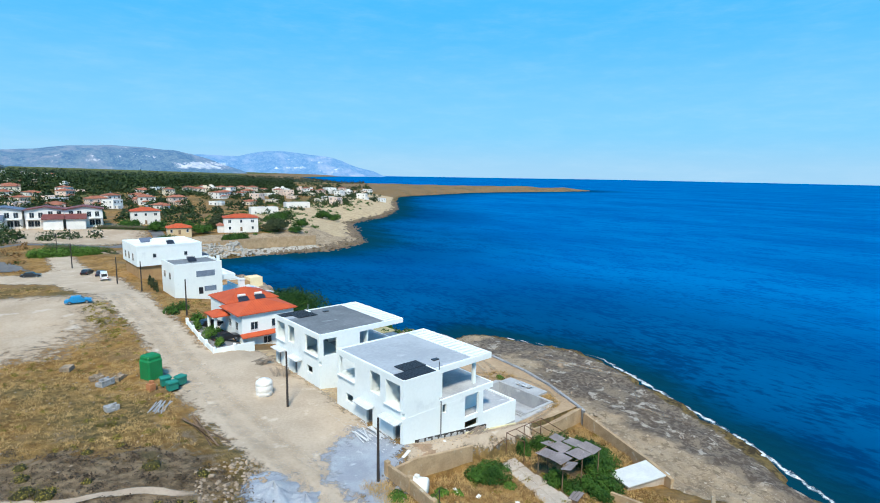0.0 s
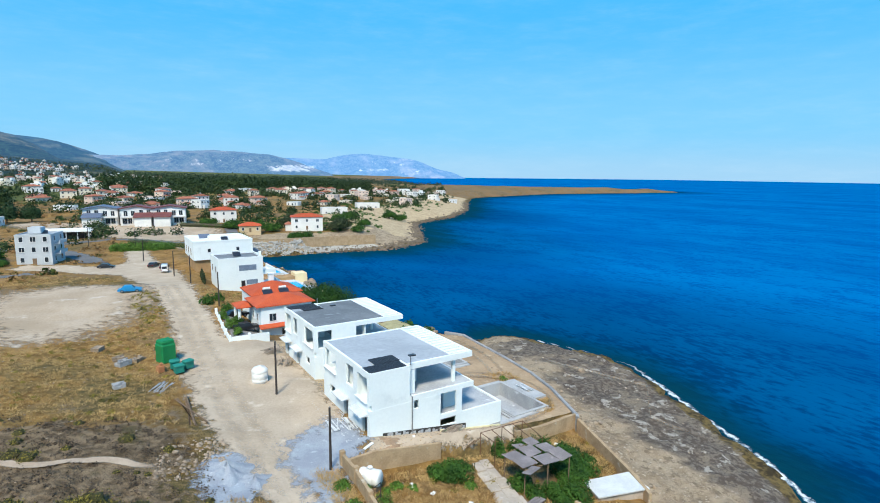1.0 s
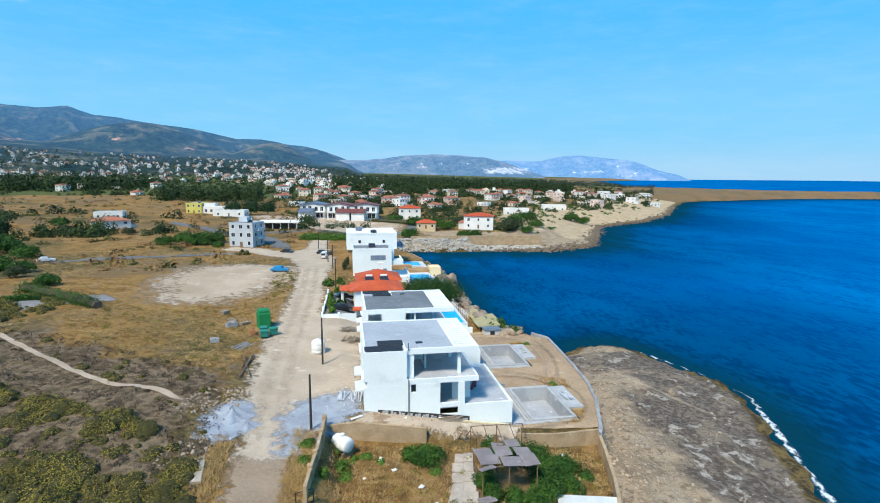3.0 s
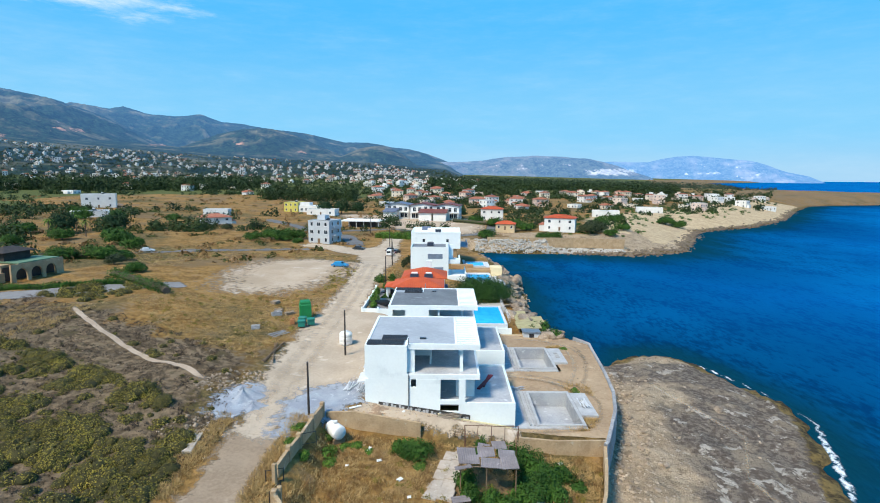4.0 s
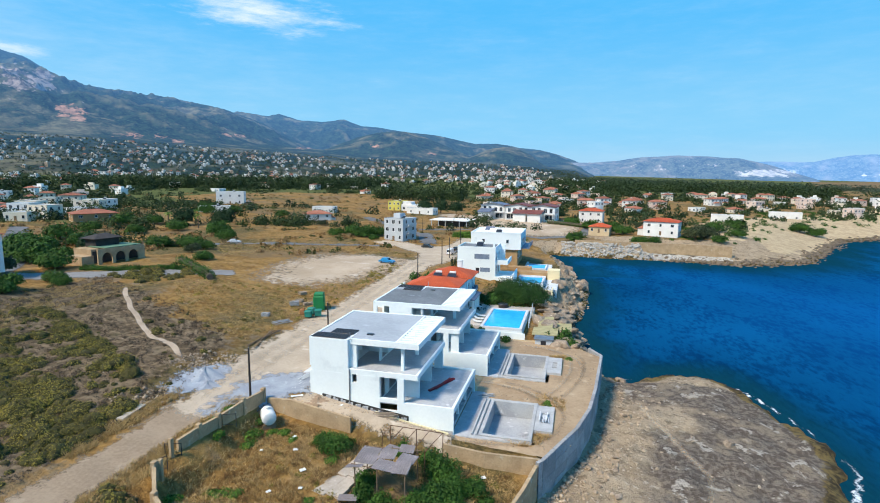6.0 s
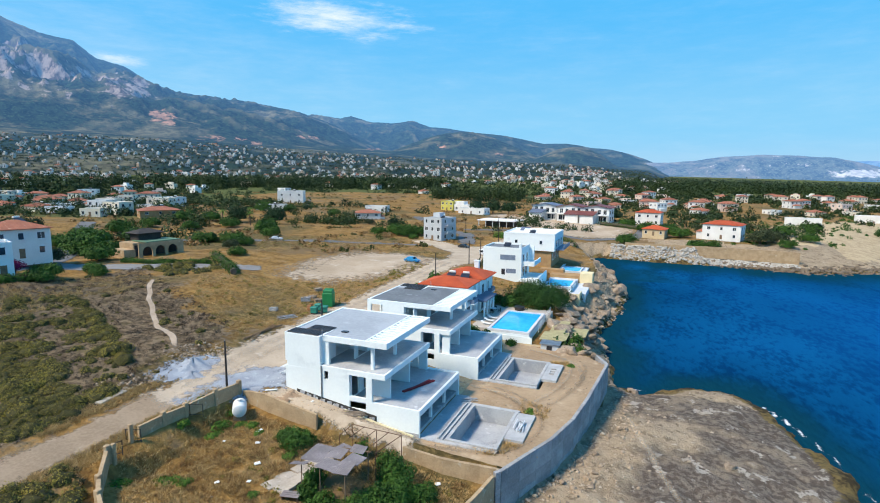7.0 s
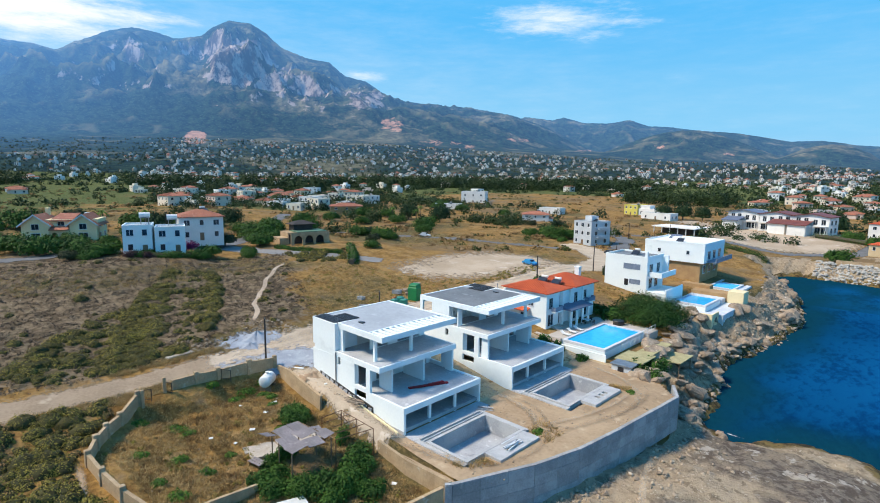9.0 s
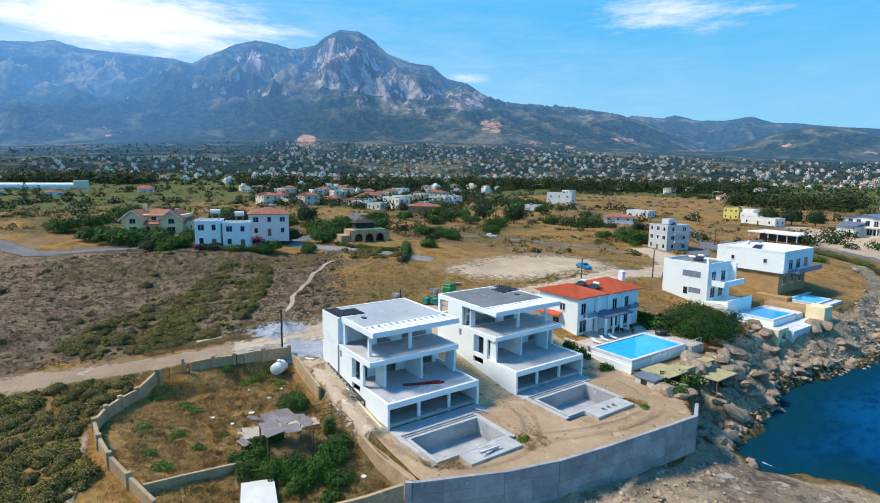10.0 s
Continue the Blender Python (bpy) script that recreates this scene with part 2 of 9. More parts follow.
grass = blend(n, l, ramp(n, l, n1, 0.50, 0.62), grass, (0.20, 0.13, 0.064))
grass = blend(n, l, ramp(n, l, noise_node(n, l, 0.11, 6, pos, 0.6), 0.56, 0.66), grass, (0.25, 0.155, 0.07))
grass = blend(n, l, ramp(n, l, noise_node(n, l, 0.021, 6, pos, 0.6), 0.50, 0.60), grass, blend(n, l, ramp(n, l, n3, 0.4, 0.65), (0.098, 0.076, 0.030), (0.20, 0.138, 0.056)))
scrub = blend(n, l, ramp(n, l, mixed, 0.40, 0.60), (0.105, 0.074, 0.044), (0.235, 0.168, 0.104))
scrub = blend(n, l, ramp(n, l, n2, 0.56, 0.70), scrub, (0.10, 0.078, 0.038))
rock = blend(n, l, ramp(n, l, mixed, 0.40, 0.60), (0.40, 0.305, 0.205), (0.27, 0.20, 0.13))
rock = blend(n, l, ramp(n, l, n3, 0.60, 0.68), rock, (0.50, 0.405, 0.30))
rock = blend(n, l, ramp(n, l, noise_node(n, l, 0.7, 9, pos, 0.7), 0.53, 0.62), rock, (0.20, 0.148, 0.098))
rock = blend(n, l, ramp(n, l, noise_node(n, l, 2.2, 8, pos, 0.75), 0.60, 0.66), rock, (0.56, 0.47, 0.37))
slab = blend(n, l, ramp(n, l, n3, 0.42, 0.60), (0.105, 0.080, 0.062), (0.205, 0.165, 0.128))
slab = blend(n, l, ramp(n, l, noise_node(n, l, 0.16, 6, pos, 0.65), 0.52, 0.60), slab, (0.25, 0.195, 0.14))
slab = blend(n, l, ramp(n, l, noise_node(n, l, 3.1, 8, pos, 0.75), 0.56, 0.62), slab, (0.085, 0.062, 0.045))
slab = blend(n, l, ramp(n, l, noise_node(n, l, 0.42, 6, pos, 0.65), 0.57, 0.62), slab, (0.40, 0.35, 0.29))
cracks = n.new("ShaderNodeTexVoronoi")
cracks.feature = "DISTANCE_TO_EDGE"
cracks.inputs["Scale"].default_value = 0.42
bent = n.new("ShaderNodeVectorMath")
bent.operation = "ADD"
wander = n.new("ShaderNodeTexNoise")
wander.inputs["Scale"].default_value, wander.inputs["Detail"].default_value = 0.5, 5.0
l.new(pos, wander.inputs["Vector"]), l.new(pos, bent.inputs[0]), l.new(wander.outputs["Color"], bent.inputs[1]), l.new(bent.outputs[0], cracks.inputs["Vector"])
slab = blend(n, l, sums(n, l, "MULTIPLY", ramp(n, l, cracks.outputs["Distance"], 0.05, 0.0), 0.5), slab, (0.105, 0.08, 0.062))
rock = blend(n, l, ramp(n, l, sums(n, l, "ADD", attribute(n, "slab"), sums(n, l, "MULTIPLY", sums(n, l, "SUBTRACT", n2, 0.5), 0.75)), 0.34, 0.60), rock, slab)
wet = blend(n, l, ramp(n, l, mixed, 0.42, 0.58), (0.050, 0.036, 0.018), (0.185, 0.128, 0.048))
sandy = blend(n, l, ramp(n, l, mixed, 0.40, 0.62), (0.55, 0.42, 0.26), (0.40, 0.29, 0.175))
green = blend(n, l, ramp(n, l, mixed, 0.38, 0.62), (0.05, 0.075, 0.02), (0.13, 0.13, 0.04))


def masked(name):
    return ramp(n, l, sums(n, l, "ADD", attribute(n, name), sums(n, l, "MULTIPLY", sums(n, l, "SUBTRACT", mixed, 0.5), 1.2)), 0.42, 0.58)


col = blend(n, l, masked("scrub"), grass, scrub)
col = blend(n, l, masked("green"), col, green)
col = blend(n, l, masked("sandy"), col, sandy)
col = blend(n, l, masked("rock"), col, rock)
col = blend(n, l, masked("wet"), col, wet)
l.new(col, bsdf.inputs["Base Color"])
bsdf.inputs["Roughness"].default_value = 0.95
bsdf.inputs["Specular IOR Level"].default_value = 0.15
add_bump(n, l, bsdf, sums(n, l, "ADD", n3, sums(n, l, "MULTIPLY", n4, 0.5)), 0.9, 0.42)
GROUND = m

xs = np.array(sorted({*np.round(spread(-45, 100, 1.0, 4300, 1.055), 3), *np.arange(52.5, 70, 1.0)}))
ys = np.round(spread(-10, 205, 1.0, 4300, 1.055), 3)
GX, GY = np.meshgrid(xs, ys)
GZ = height(GX, GY)
ground = sheet("ground", xs, ys, GZ, GROUND)
tagged(ground, "dry coastal ground of yellow grass, scrub, sand and bare rock", "ground", kind="structure")
GS = signed_distance(GX, GY, COAST)
shore = (GS < np.where((GY < 88), 60, np.where(GY + GX < 330, 9, 30))) & ((GY > 88) | (GX > wall_x(GY)))
give(ground, "rock", np.where(shore & ((GX < 150) | (GS < 12)), 1.0, 0.0) * np.clip((190 - GX + 6 * wobble(GX, GY, 30, 2.0)) / 50, 0.35, 1))
give(ground, "wet", np.clip(1.0 - GS / np.where(GY < 88, 4.0, 2.5), 0, 1) * (GY < 400) + np.clip(1.0 - GS / 7, 0, 1) * (GX > 118) * (GY < 700))
give(ground, "slab", np.clip(1.30 - GS / 25, 0, 1) * np.clip((70 - GY) / 16, 0.7, 1) * (GY < 80) * np.clip((GX - 64) / 10, 0, 1))
FIELD = [(-32, 74), (-5, 60), (14, 52), (16, 30), (18, 5), (10, -40), (-60, -40), (-60, 30), (-30, 45)]
give(ground, "scrub", np.clip(0.5 + signed_distance(GX, GY, FIELD) / 22 + 0.25 * wobble(GX, GY, 14, 3.0), 0, 1) + 0.5 * (GX > 450))
give(ground, "sandy", np.clip((GX - 112) / 30, 0, 1) * np.clip((85 - GS) / 30, 0, 1) * (GY < 620) + np.where((GX > 500) & (GS < 200), 0.33, 0.0) + 0.62 * ((GX > 26) & (GX < 62) & (GY > 52) & (GY < 80)))
give(ground, "green", np.clip(np.clip((GS - 150) / 220, 0, 1) * 0.85 + 0.4 * wobble(GX, GY, 190, 2.0), 0, 1) * (GS > 125) * (np.hypot((GX + 150) / 140, (GY - 420) / 100) > 1))

# sea: deep blue swell, greener over the shallows, sky reflection and ripple shading painted in
m, n, l, bsdf = nodes_of("sea water")
pos = n.new("ShaderNodeNewGeometry").outputs["Position"]
stretch = n.new("ShaderNodeMapping")
stretch.inputs["Scale"].default_value = (1.0, 0.45, 1.0)
stretch.inputs["Rotation"].default_value = (0, 0, 0.5)
l.new(pos, stretch.inputs["Vector"])
w1, w2, w3 = (noise_node(n, l, s, d, stretch.outputs[0], 0.6) for s, d in ((0.012, 4), (0.12, 5), (0.8, 6)))
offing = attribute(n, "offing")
# brighter offshore: grazing sky reflection put into the colour, gloss is off
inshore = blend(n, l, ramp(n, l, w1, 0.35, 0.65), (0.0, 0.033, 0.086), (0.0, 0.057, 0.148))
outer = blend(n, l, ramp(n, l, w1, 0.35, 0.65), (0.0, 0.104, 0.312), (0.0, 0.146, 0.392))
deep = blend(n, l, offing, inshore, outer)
# ripple shading put into the colour, from the same noise as the bump
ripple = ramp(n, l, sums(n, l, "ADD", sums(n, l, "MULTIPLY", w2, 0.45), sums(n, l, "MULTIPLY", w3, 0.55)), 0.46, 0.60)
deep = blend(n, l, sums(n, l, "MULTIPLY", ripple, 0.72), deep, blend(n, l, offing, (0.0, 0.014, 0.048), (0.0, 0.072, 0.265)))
sh = ramp(n, l, sums(n, l, "ADD", attribute(n, "shallow"), sums(n, l, "MULTIPLY", sums(n, l, "SUBTRACT", w2, 0.5), 0.8)), 0.25, 1.0)
fine = noise_node(n, l, 2.6, 4, pos, 0.7)
foam = ramp(n, l, sums(n, l, "ADD", attribute(n, "surf"), sums(n, l, "ADD", sums(n, l, "MULTIPLY", sums(n, l, "ADD", w3, fine), 0.55), sums(n, l, "MULTIPLY", w2, 0.6))), 1.40, 1.62)
water_col = blend(n, l, foam, blend(n, l, sh, deep, (0.002, 0.040, 0.066)), (0.75, 0.80, 0.82))
l.new(water_col, bsdf.inputs["Base Color"])
bsdf.inputs["Specular IOR Level"].default_value = 0.0
bsdf.inputs["Roughness"].default_value = 0.2
bsdf.inputs["IOR"].default_value = 1.33
add_bump(n, l, bsdf, sums(n, l, "ADD", sums(n, l, "MULTIPLY", w2, 2.2), w3), 0.8, 0.55)
WATER = m
sxs, sys_ = spread(56, 110, 1.2, 4600, 1.06), spread(0, 210, 1.2, 4600, 1.06)
SX, SY = np.meshgrid(sxs, sys_)
SS = signed_distance(SX, SY, COAST)
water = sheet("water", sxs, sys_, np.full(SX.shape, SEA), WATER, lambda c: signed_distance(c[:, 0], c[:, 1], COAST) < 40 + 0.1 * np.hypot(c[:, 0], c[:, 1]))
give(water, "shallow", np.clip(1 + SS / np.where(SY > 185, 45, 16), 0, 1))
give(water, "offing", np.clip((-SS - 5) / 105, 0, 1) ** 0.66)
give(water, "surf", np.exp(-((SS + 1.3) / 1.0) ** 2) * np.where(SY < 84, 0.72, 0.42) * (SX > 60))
tagged(water, "deep blue rippled sea, sky reflection painted brighter offshore", "sea", kind="structure")

# mountains and hills behind the plain: each ridge by its distance and the bearing and height of its crest
def lattice(ix, iy, seed):
    h = np.sin(ix * 127.1 + iy * 311.7 + seed * 74.7) * 43758.5453
    return h - np.floor(h)


def soft_noise(x, y, seed=0.0):
    """Smooth noise of 0 to 1 over a plane, for arrays."""
    ix, iy = np.floor(x), np.floor(y)
    fx, fy = x - ix, y - iy
    fx, fy = fx * fx * fx * (fx * (fx * 6 - 15) + 10), fy * fy * fy * (fy * (fy * 6 - 15) + 10)
    a, b, c, d = (lattice(ix + i, iy + j, seed) for j in (0, 1) for i in (0, 1))
    return (a * (1 - fx) + b * fx) * (1 - fy) + (c * (1 - fx) + d * fx) * fy


def rough(x, y, octaves, seed=0.0, gain=0.5, ridged=False):
    """Layered noise of about -1 to 1; ridged gives sharp crests between round hollows."""
    total, amp, norm = 0.0, 1.0, 0.0
    for k in range(octaves):
        c, s = math.cos(0.6 * k), math.sin(0.6 * k)
        q = soft_noise((c * x - s * y) * 2.0 ** k, (s * x + c * y) * 2.0 ** k, seed + 3.1 * k) * 2 - 1
        q = 1 - 2 * np.abs(q) ** 0.8 if ridged else q
        total, norm, amp = total + amp * q, norm + amp, amp * gain
    return total / norm


# distance, width of the slope before the crest, shape of the slope, crest as (bearing, height)
RANGES = [
    (4250, 1750, 1.15, [(-140, 500), (-120, 760), (-105, 800), (-94, 800), (-90.8, 819), (-89.4, 851), (-87.6, 818), (-85.1, 813), (-82.5, 817), (-80.2, 813), (-78.5, 787), (-77.2, 849), (-74.6, 952), (-72.8, 991), (-71, 975),
                        (-69.4, 944), (-67.1, 978), (-66, 1048), (-64.6, 1105), (-62.6, 1096), (-61.2, 1045), (-59.8, 950), (-57.4, 884), (-55.1, 862), (-53.5, 765), (-51.4, 735), (-49.5, 645), (-47.4, 598), (-44.5, 566), (-41.6, 553), (-38.8, 527), (-36.1, 480), (-33, 380), (-29, 200), (-26, 60)]),
    (3750, 1300, 1.1, [(-54, 150), (-50.5, 480), (-48, 505), (-45, 485), (-41.4, 480), (-38.6, 465), (-35.9, 440), (-34.2, 400), (-32.1, 350), (-30, 285), (-28, 215), (-26, 150), (-23, 40)]),
    (4300, 900, 0.9, [(-40, 200), (-37, 420), (-34.7, 485), (-31.8, 460), (-30.8, 482), (-28.8, 438), (-26.7, 431), (-24.4, 455), (-22.6, 412), (-20, 390), (-17.5, 366), (-15.5, 350), (-13, 318), (-10.6, 280), (-8.2, 280), (-6.0, 250), (-3.7, 233), (-2, 200), (-0.5, 160), (1, 110), (3, 40)]),
    (3100, 900, 1.0, [(-30, 60), (-27.1, 133), (-25.1, 194), (-22.9, 239), (-20.9, 268), (-19.2, 278), (-17.4, 271), (-15.6, 243), (-13.3, 190), (-11.1, 140), (-9, 80)]),
    (3700, 800, 1.0, [(-20, 200), (-17.5, 316), (-14.7, 302), (-12.7, 276), (-10.6, 243), (-9.3, 238), (-8.2, 244), (-6.7, 233), (-5.5, 212), (-4.6, 198), (-3.7, 203), (-2.8, 192), (-1.9, 171), (-1.2, 144), (0.2, 120), (2, 60)]),
    (2950, 650, 0.95, [(-13, 80), (-11.6, 119), (-10.4, 140), (-9.4, 164), (-8.5, 176), (-7.5, 184), (-6.5, 181), (-5.6, 166), (-4.6, 143), (-3.5, 100), (-2, 50)]),
]
COAST_RANGES = [
    (3600, 620, 0.8, [(-8, 112), (-4, 120), (1.7, 117), (4, 128), (5.1, 140), (6.3, 150), (7.4, 154), (9.6, 160), (12.3, 154), (13.9, 144), (14.9, 141), (16.4, 119), (17.7, 96), (18.9, 66), (20.9, 26), (22, -20)]),
    (4350, 600, 0.8, [(10, 120), (14.9, 140), (17.4, 143), (19.3, 139), (20.6, 140), (21.9, 166), (23, 180), (24.6, 186), (26, 178), (28, 160), (29.2, 150), (30, 136), (30.8, 116), (31.5, 92), (32.3, 70), (34, 40), (36, -30)]),
]


def apron(A, R):
    """The long slope of the plain up to the foot of the mountains."""
    reach = np.clip((R - 1000) / 1500, 0, 1.3)
    return np.interp(A, [0, 5], [26, -30]) - 22 * np.clip((1400 - R) / 350, 0, 1) + np.interp(A, [-140, -95, -85, -70, -50, -35, -22, -8, 2], [60, 90, 130, 165, 165, 120, 82, 60, 20]) * reach ** 1.3


def range_mesh(name, az, rs, ranges, floor_z, seed):
    """Ranges of hills over a fan of bearings and distances: crests, spurs and gullies worn into them."""
    A, R = np.meshgrid(az, rs)
    x, y = 40 + R * np.sin(np.radians(A)), R * np.cos(np.radians(A))
    z = floor_z(A, R)
    frac, dist = np.zeros(A.shape), R.copy()
    spur = rough(x / 620, y / 620, 4, seed, 0.5, True)
    fold = rough(x / 240, y / 240, 4, seed + 9, 0.55, True)
    for k, (far, wide, power, crest) in enumerate(ranges):
        top = np.interp(A, [p[0] for p in crest], [p[1] for p in crest], left=-60, right=-60)
        top = top + np.clip(top, 0, 500) * (0.012 * rough(A / 1.6, A * 0 + k, 4, seed + k, 0.5) + 0.006 * rough(A / 0.25, A * 0 + k, 3, seed + 5 + k))
        base = floor_z(A, R)
        wide_ = wide * np.clip(top / 500, 0.45, 1.0)
        t = np.clip(1 - (far - R) / wide_, 0, 1.0)
        # spurs reach out towards the plain, gullies bite in between
        worn = t + (0.22 * spur + 0.12 * fold) * np.sin(np.pi * t) ** 1.3
        t = np.clip(np.minimum(worn, t + 0.45 * (1 - t)), 0, 1)
        if k == 0 and seed < 5:
            # a wooded bench half-way up the massif and a sheer wall of rock above it
            bluff = np.exp(-((A + 60) / 9) ** 4)
            lip = 0.74 + 0.05 * rough(A / 3.0, A * 0 + 4.4, 3, seed)
            step = np.where(t < lip - 0.16, t * 0.62 / (lip - 0.16), np.where(t < lip, 0.62 + (t - lip + 0.16) * 0.2, 0.652 + 0.348 * np.clip((t - lip) / (1 - lip), 0, 1) ** 0.62))
            t = t * (1 - bluff) + step * bluff
        h = base + (top - base) * t ** power
        h = np.where(R > far, base + (top - base) * np.clip(1 - (R - far) / (0.5 * wide_), 0, 1), h)
        h = np.where(top > base, h, -50)
        nearer = h > z + 1
        frac, dist = np.where(nearer, t, frac), np.where(nearer, R, dist)
        z = np.maximum(z, h)
    relief = np.clip(frac * 2.2, 0, 1) * np.clip((1.0 - frac) * 6, 0.07, 1)
    z = z + relief * (26 * rough(x / 130, y / 130, 4, seed + 2, 0.55) + 16 * fold * np.clip(z / 500, 0.2, 1.3)) * np.clip(z / 420, 0.25, 1) * np.clip((1.06 - frac) * 3, 0.1, 1)
    ny, nx = A.shape
    i = np.arange(ny * nx).reshape(ny, nx)
    faces = np.stack([i[:-1, :-1], i[:-1, 1:], i[1:, 1:], i[1:, :-1]], -1).reshape(-1, 4)
    me = bpy.data.meshes.new(name)
    me.from_pydata(np.stack([x, y, z], -1).reshape(-1, 3).tolist(), [], faces.tolist())
    me.polygons.foreach_set("use_smooth", [True] * len(me.polygons))
    ob = new(name, me)
    steep = np.gradient(z, axis=0) / np.gradient(R, axis=0)
    across = np.gradient(z, axis=1) / (R * np.radians(az[1] - az[0]))
    give(ob, "steep", np.hypot(steep, across))
    give(ob, "frac", frac)
    # distance measure that drives the painted haze
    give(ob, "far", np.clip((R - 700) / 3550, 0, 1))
    give(ob, "fold", fold)
    return ob, A, R, frac, z


def far_z(x, y):
    """The height of the land far off, on the plain or on the foot of the mountains."""
    a, r = math.degrees(math.atan2(x - 40, y)), math.hypot(x - 40, y)
    plain = ground_z(x, y)
    if r < 1060:
        return plain
    i, j = int(round((a - M_AZ[0]) / 0.12)), (r - M_RS[0]) / (M_RS[1] - M_RS[0])
    i, j = min(max(i, 0), len(M_AZ) - 1), min(max(j, 0), len(M_RS) - 2)
    k = int(j)
    return max(plain, float(M_Z[k, i] * (1 - j + k) + M_Z[k + 1, i] * (j - k)))


def mountain_mat(name, glow, wood, lit, crag, quarry):
    """Woods, dry and sunlit slopes, bare crags and quarries, with haze added as blue glow."""
    m, n, l, bsdf = nodes_of(name)
    pos = n.new("ShaderNodeNewGeometry").outputs["Position"]
    f1, f2, f3, f5 = (noise_node(n, l, s, 7, pos, 0.62) for s in (0.0022, 0.008, 0.03, 0.09))
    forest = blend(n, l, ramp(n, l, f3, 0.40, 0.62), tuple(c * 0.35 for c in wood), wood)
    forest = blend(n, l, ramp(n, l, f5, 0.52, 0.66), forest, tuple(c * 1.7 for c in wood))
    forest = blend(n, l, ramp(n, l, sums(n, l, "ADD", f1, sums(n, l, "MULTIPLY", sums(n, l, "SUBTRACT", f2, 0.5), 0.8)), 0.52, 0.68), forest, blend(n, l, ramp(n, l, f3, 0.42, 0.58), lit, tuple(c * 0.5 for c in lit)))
    # spurs paler than the hollows: drier growth, and sunlit relief put into colour
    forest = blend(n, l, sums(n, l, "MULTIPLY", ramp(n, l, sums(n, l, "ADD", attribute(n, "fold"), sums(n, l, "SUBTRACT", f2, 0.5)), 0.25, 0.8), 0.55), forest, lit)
    streak = n.new("ShaderNodeMapping")
    streak.inputs["Scale"].default_value = (1.0, 1.0, 0.35)
    l.new(pos, streak.inputs["Vector"])
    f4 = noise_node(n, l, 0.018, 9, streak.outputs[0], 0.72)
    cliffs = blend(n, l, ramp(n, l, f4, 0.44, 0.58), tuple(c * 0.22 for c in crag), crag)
    bare = sums(n, l, "ADD", sums(n, l, "ADD", attribute(n, "bare"), sums(n, l, "MULTIPLY", sums(n, l, "SUBTRACT", attribute(n, "steep"), 0.7), 0.30)), sums(n, l, "ADD", sums(n, l, "MULTIPLY", sums(n, l, "SUBTRACT", f2, 0.5), 1.2), sums(n, l, "MULTIPLY", sums(n, l, "SUBTRACT", f4, 0.5), 1.3)))
    slope = blend(n, l, ramp(n, l, bare, 0.50, 0.60), forest, cliffs)
    earth = blend(n, l, ramp(n, l, f3, 0.4, 0.6), quarry, tuple(c * 0.6 for c in quarry))
    l.new(blend(n, l, ramp(n, l, sums(n, l, "ADD", attribute(n, "scar"), sums(n, l, "MULTIPLY", sums(n, l, "SUBTRACT", f4, 0.5), 1.7)), 0.5, 0.66), slope, earth), bsdf.inputs["Base Color"])
    bsdf.inputs["Roughness"].default_value = 1.0
    bsdf.inputs["Specular IOR Level"].default_value = 0.0
    # haze put into emission: a blue glow that grows with distance
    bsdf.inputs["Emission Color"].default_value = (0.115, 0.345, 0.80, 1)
    air = sums(n, l, "ADD", sums(n, l, "MULTIPLY", attribute(n, "far"), 0.75), attribute(n, "haze_extra"))
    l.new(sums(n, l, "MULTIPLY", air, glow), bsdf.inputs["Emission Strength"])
    add_bump(n, l, bsdf, sums(n, l, "ADD", f3, sums(n, l, "MULTIPLY", f4, 0.8)), 0.8, 16.0)
    return m


def spots(A, v, *places):
    """Soft-edged patches over bearing and another measure."""
    return np.max([k * np.exp(-((A - a) / wa) ** 4 - ((v - c) / wc) ** 4) for a, wa, c, wc, k in places], axis=0)


M_AZ, M_RS = np.arange(-140, 6.01, 0.12), np.arange(1050, 4520, 20.0)
near_range, MA, MR, MF, M_Z = range_mesh("backdrop", M_AZ, M_RS, RANGES, apron, 1.0)
rise = np.degrees(np.arctan2(M_Z - 31, MR))
give(near_range, "bare", spots(MA, rise, (-64.2, 2.4, 10.4, 2.2, 0.62), (-60, 3.0, 8.8, 1.5, 0.42), (-56.5, 3.2, 7.4, 1.8, 0.42), (-51.5, 2.4, 7.6, 1.2, 0.60), (-62, 8, 6.6, 0.6, 0.30), (-53, 3.5, 5.6, 0.9, 0.34), (-72.5, 2.2, 11.2, 1.2, 0.25), (-74, 5, 7.6, 0.8, 0.28), (-48, 3, 5.6, 0.8, 0.34), (-84, 6, 7.5, 1.2, 0.12),
     (-18.5, 2.6, 3.5, 0.9, 0.36), (-22, 1.6, 3.4, 0.5, 0.34), (-12, 1.4, 3.2, 0.5, 0.3), (-36.5, 2.5, 4.3, 0.6, 0.28)))
give(near_range, "scar", spots(MA, rise, (-67.8, 1.1, 3.3, 0.65, 0.95), (-48.4, 1.5, 5.2, 1.0, 0.62), (-86, 0.7, 3.6, 0.8, 0.5), (-43.5, 3.5, 3.4, 0.45, 0.52), (-35.5, 2.2, 3.7, 0.3, 0.55), (-21.0, 0.8, 3.0, 0.3, 0.55), (-40.0, 0.8, 3.0, 0.25, 0.62), (-28.5, 1.2, 2.6, 0.2, 0.5), (-15.0, 1.0, 2.2, 0.25, 0.5)))
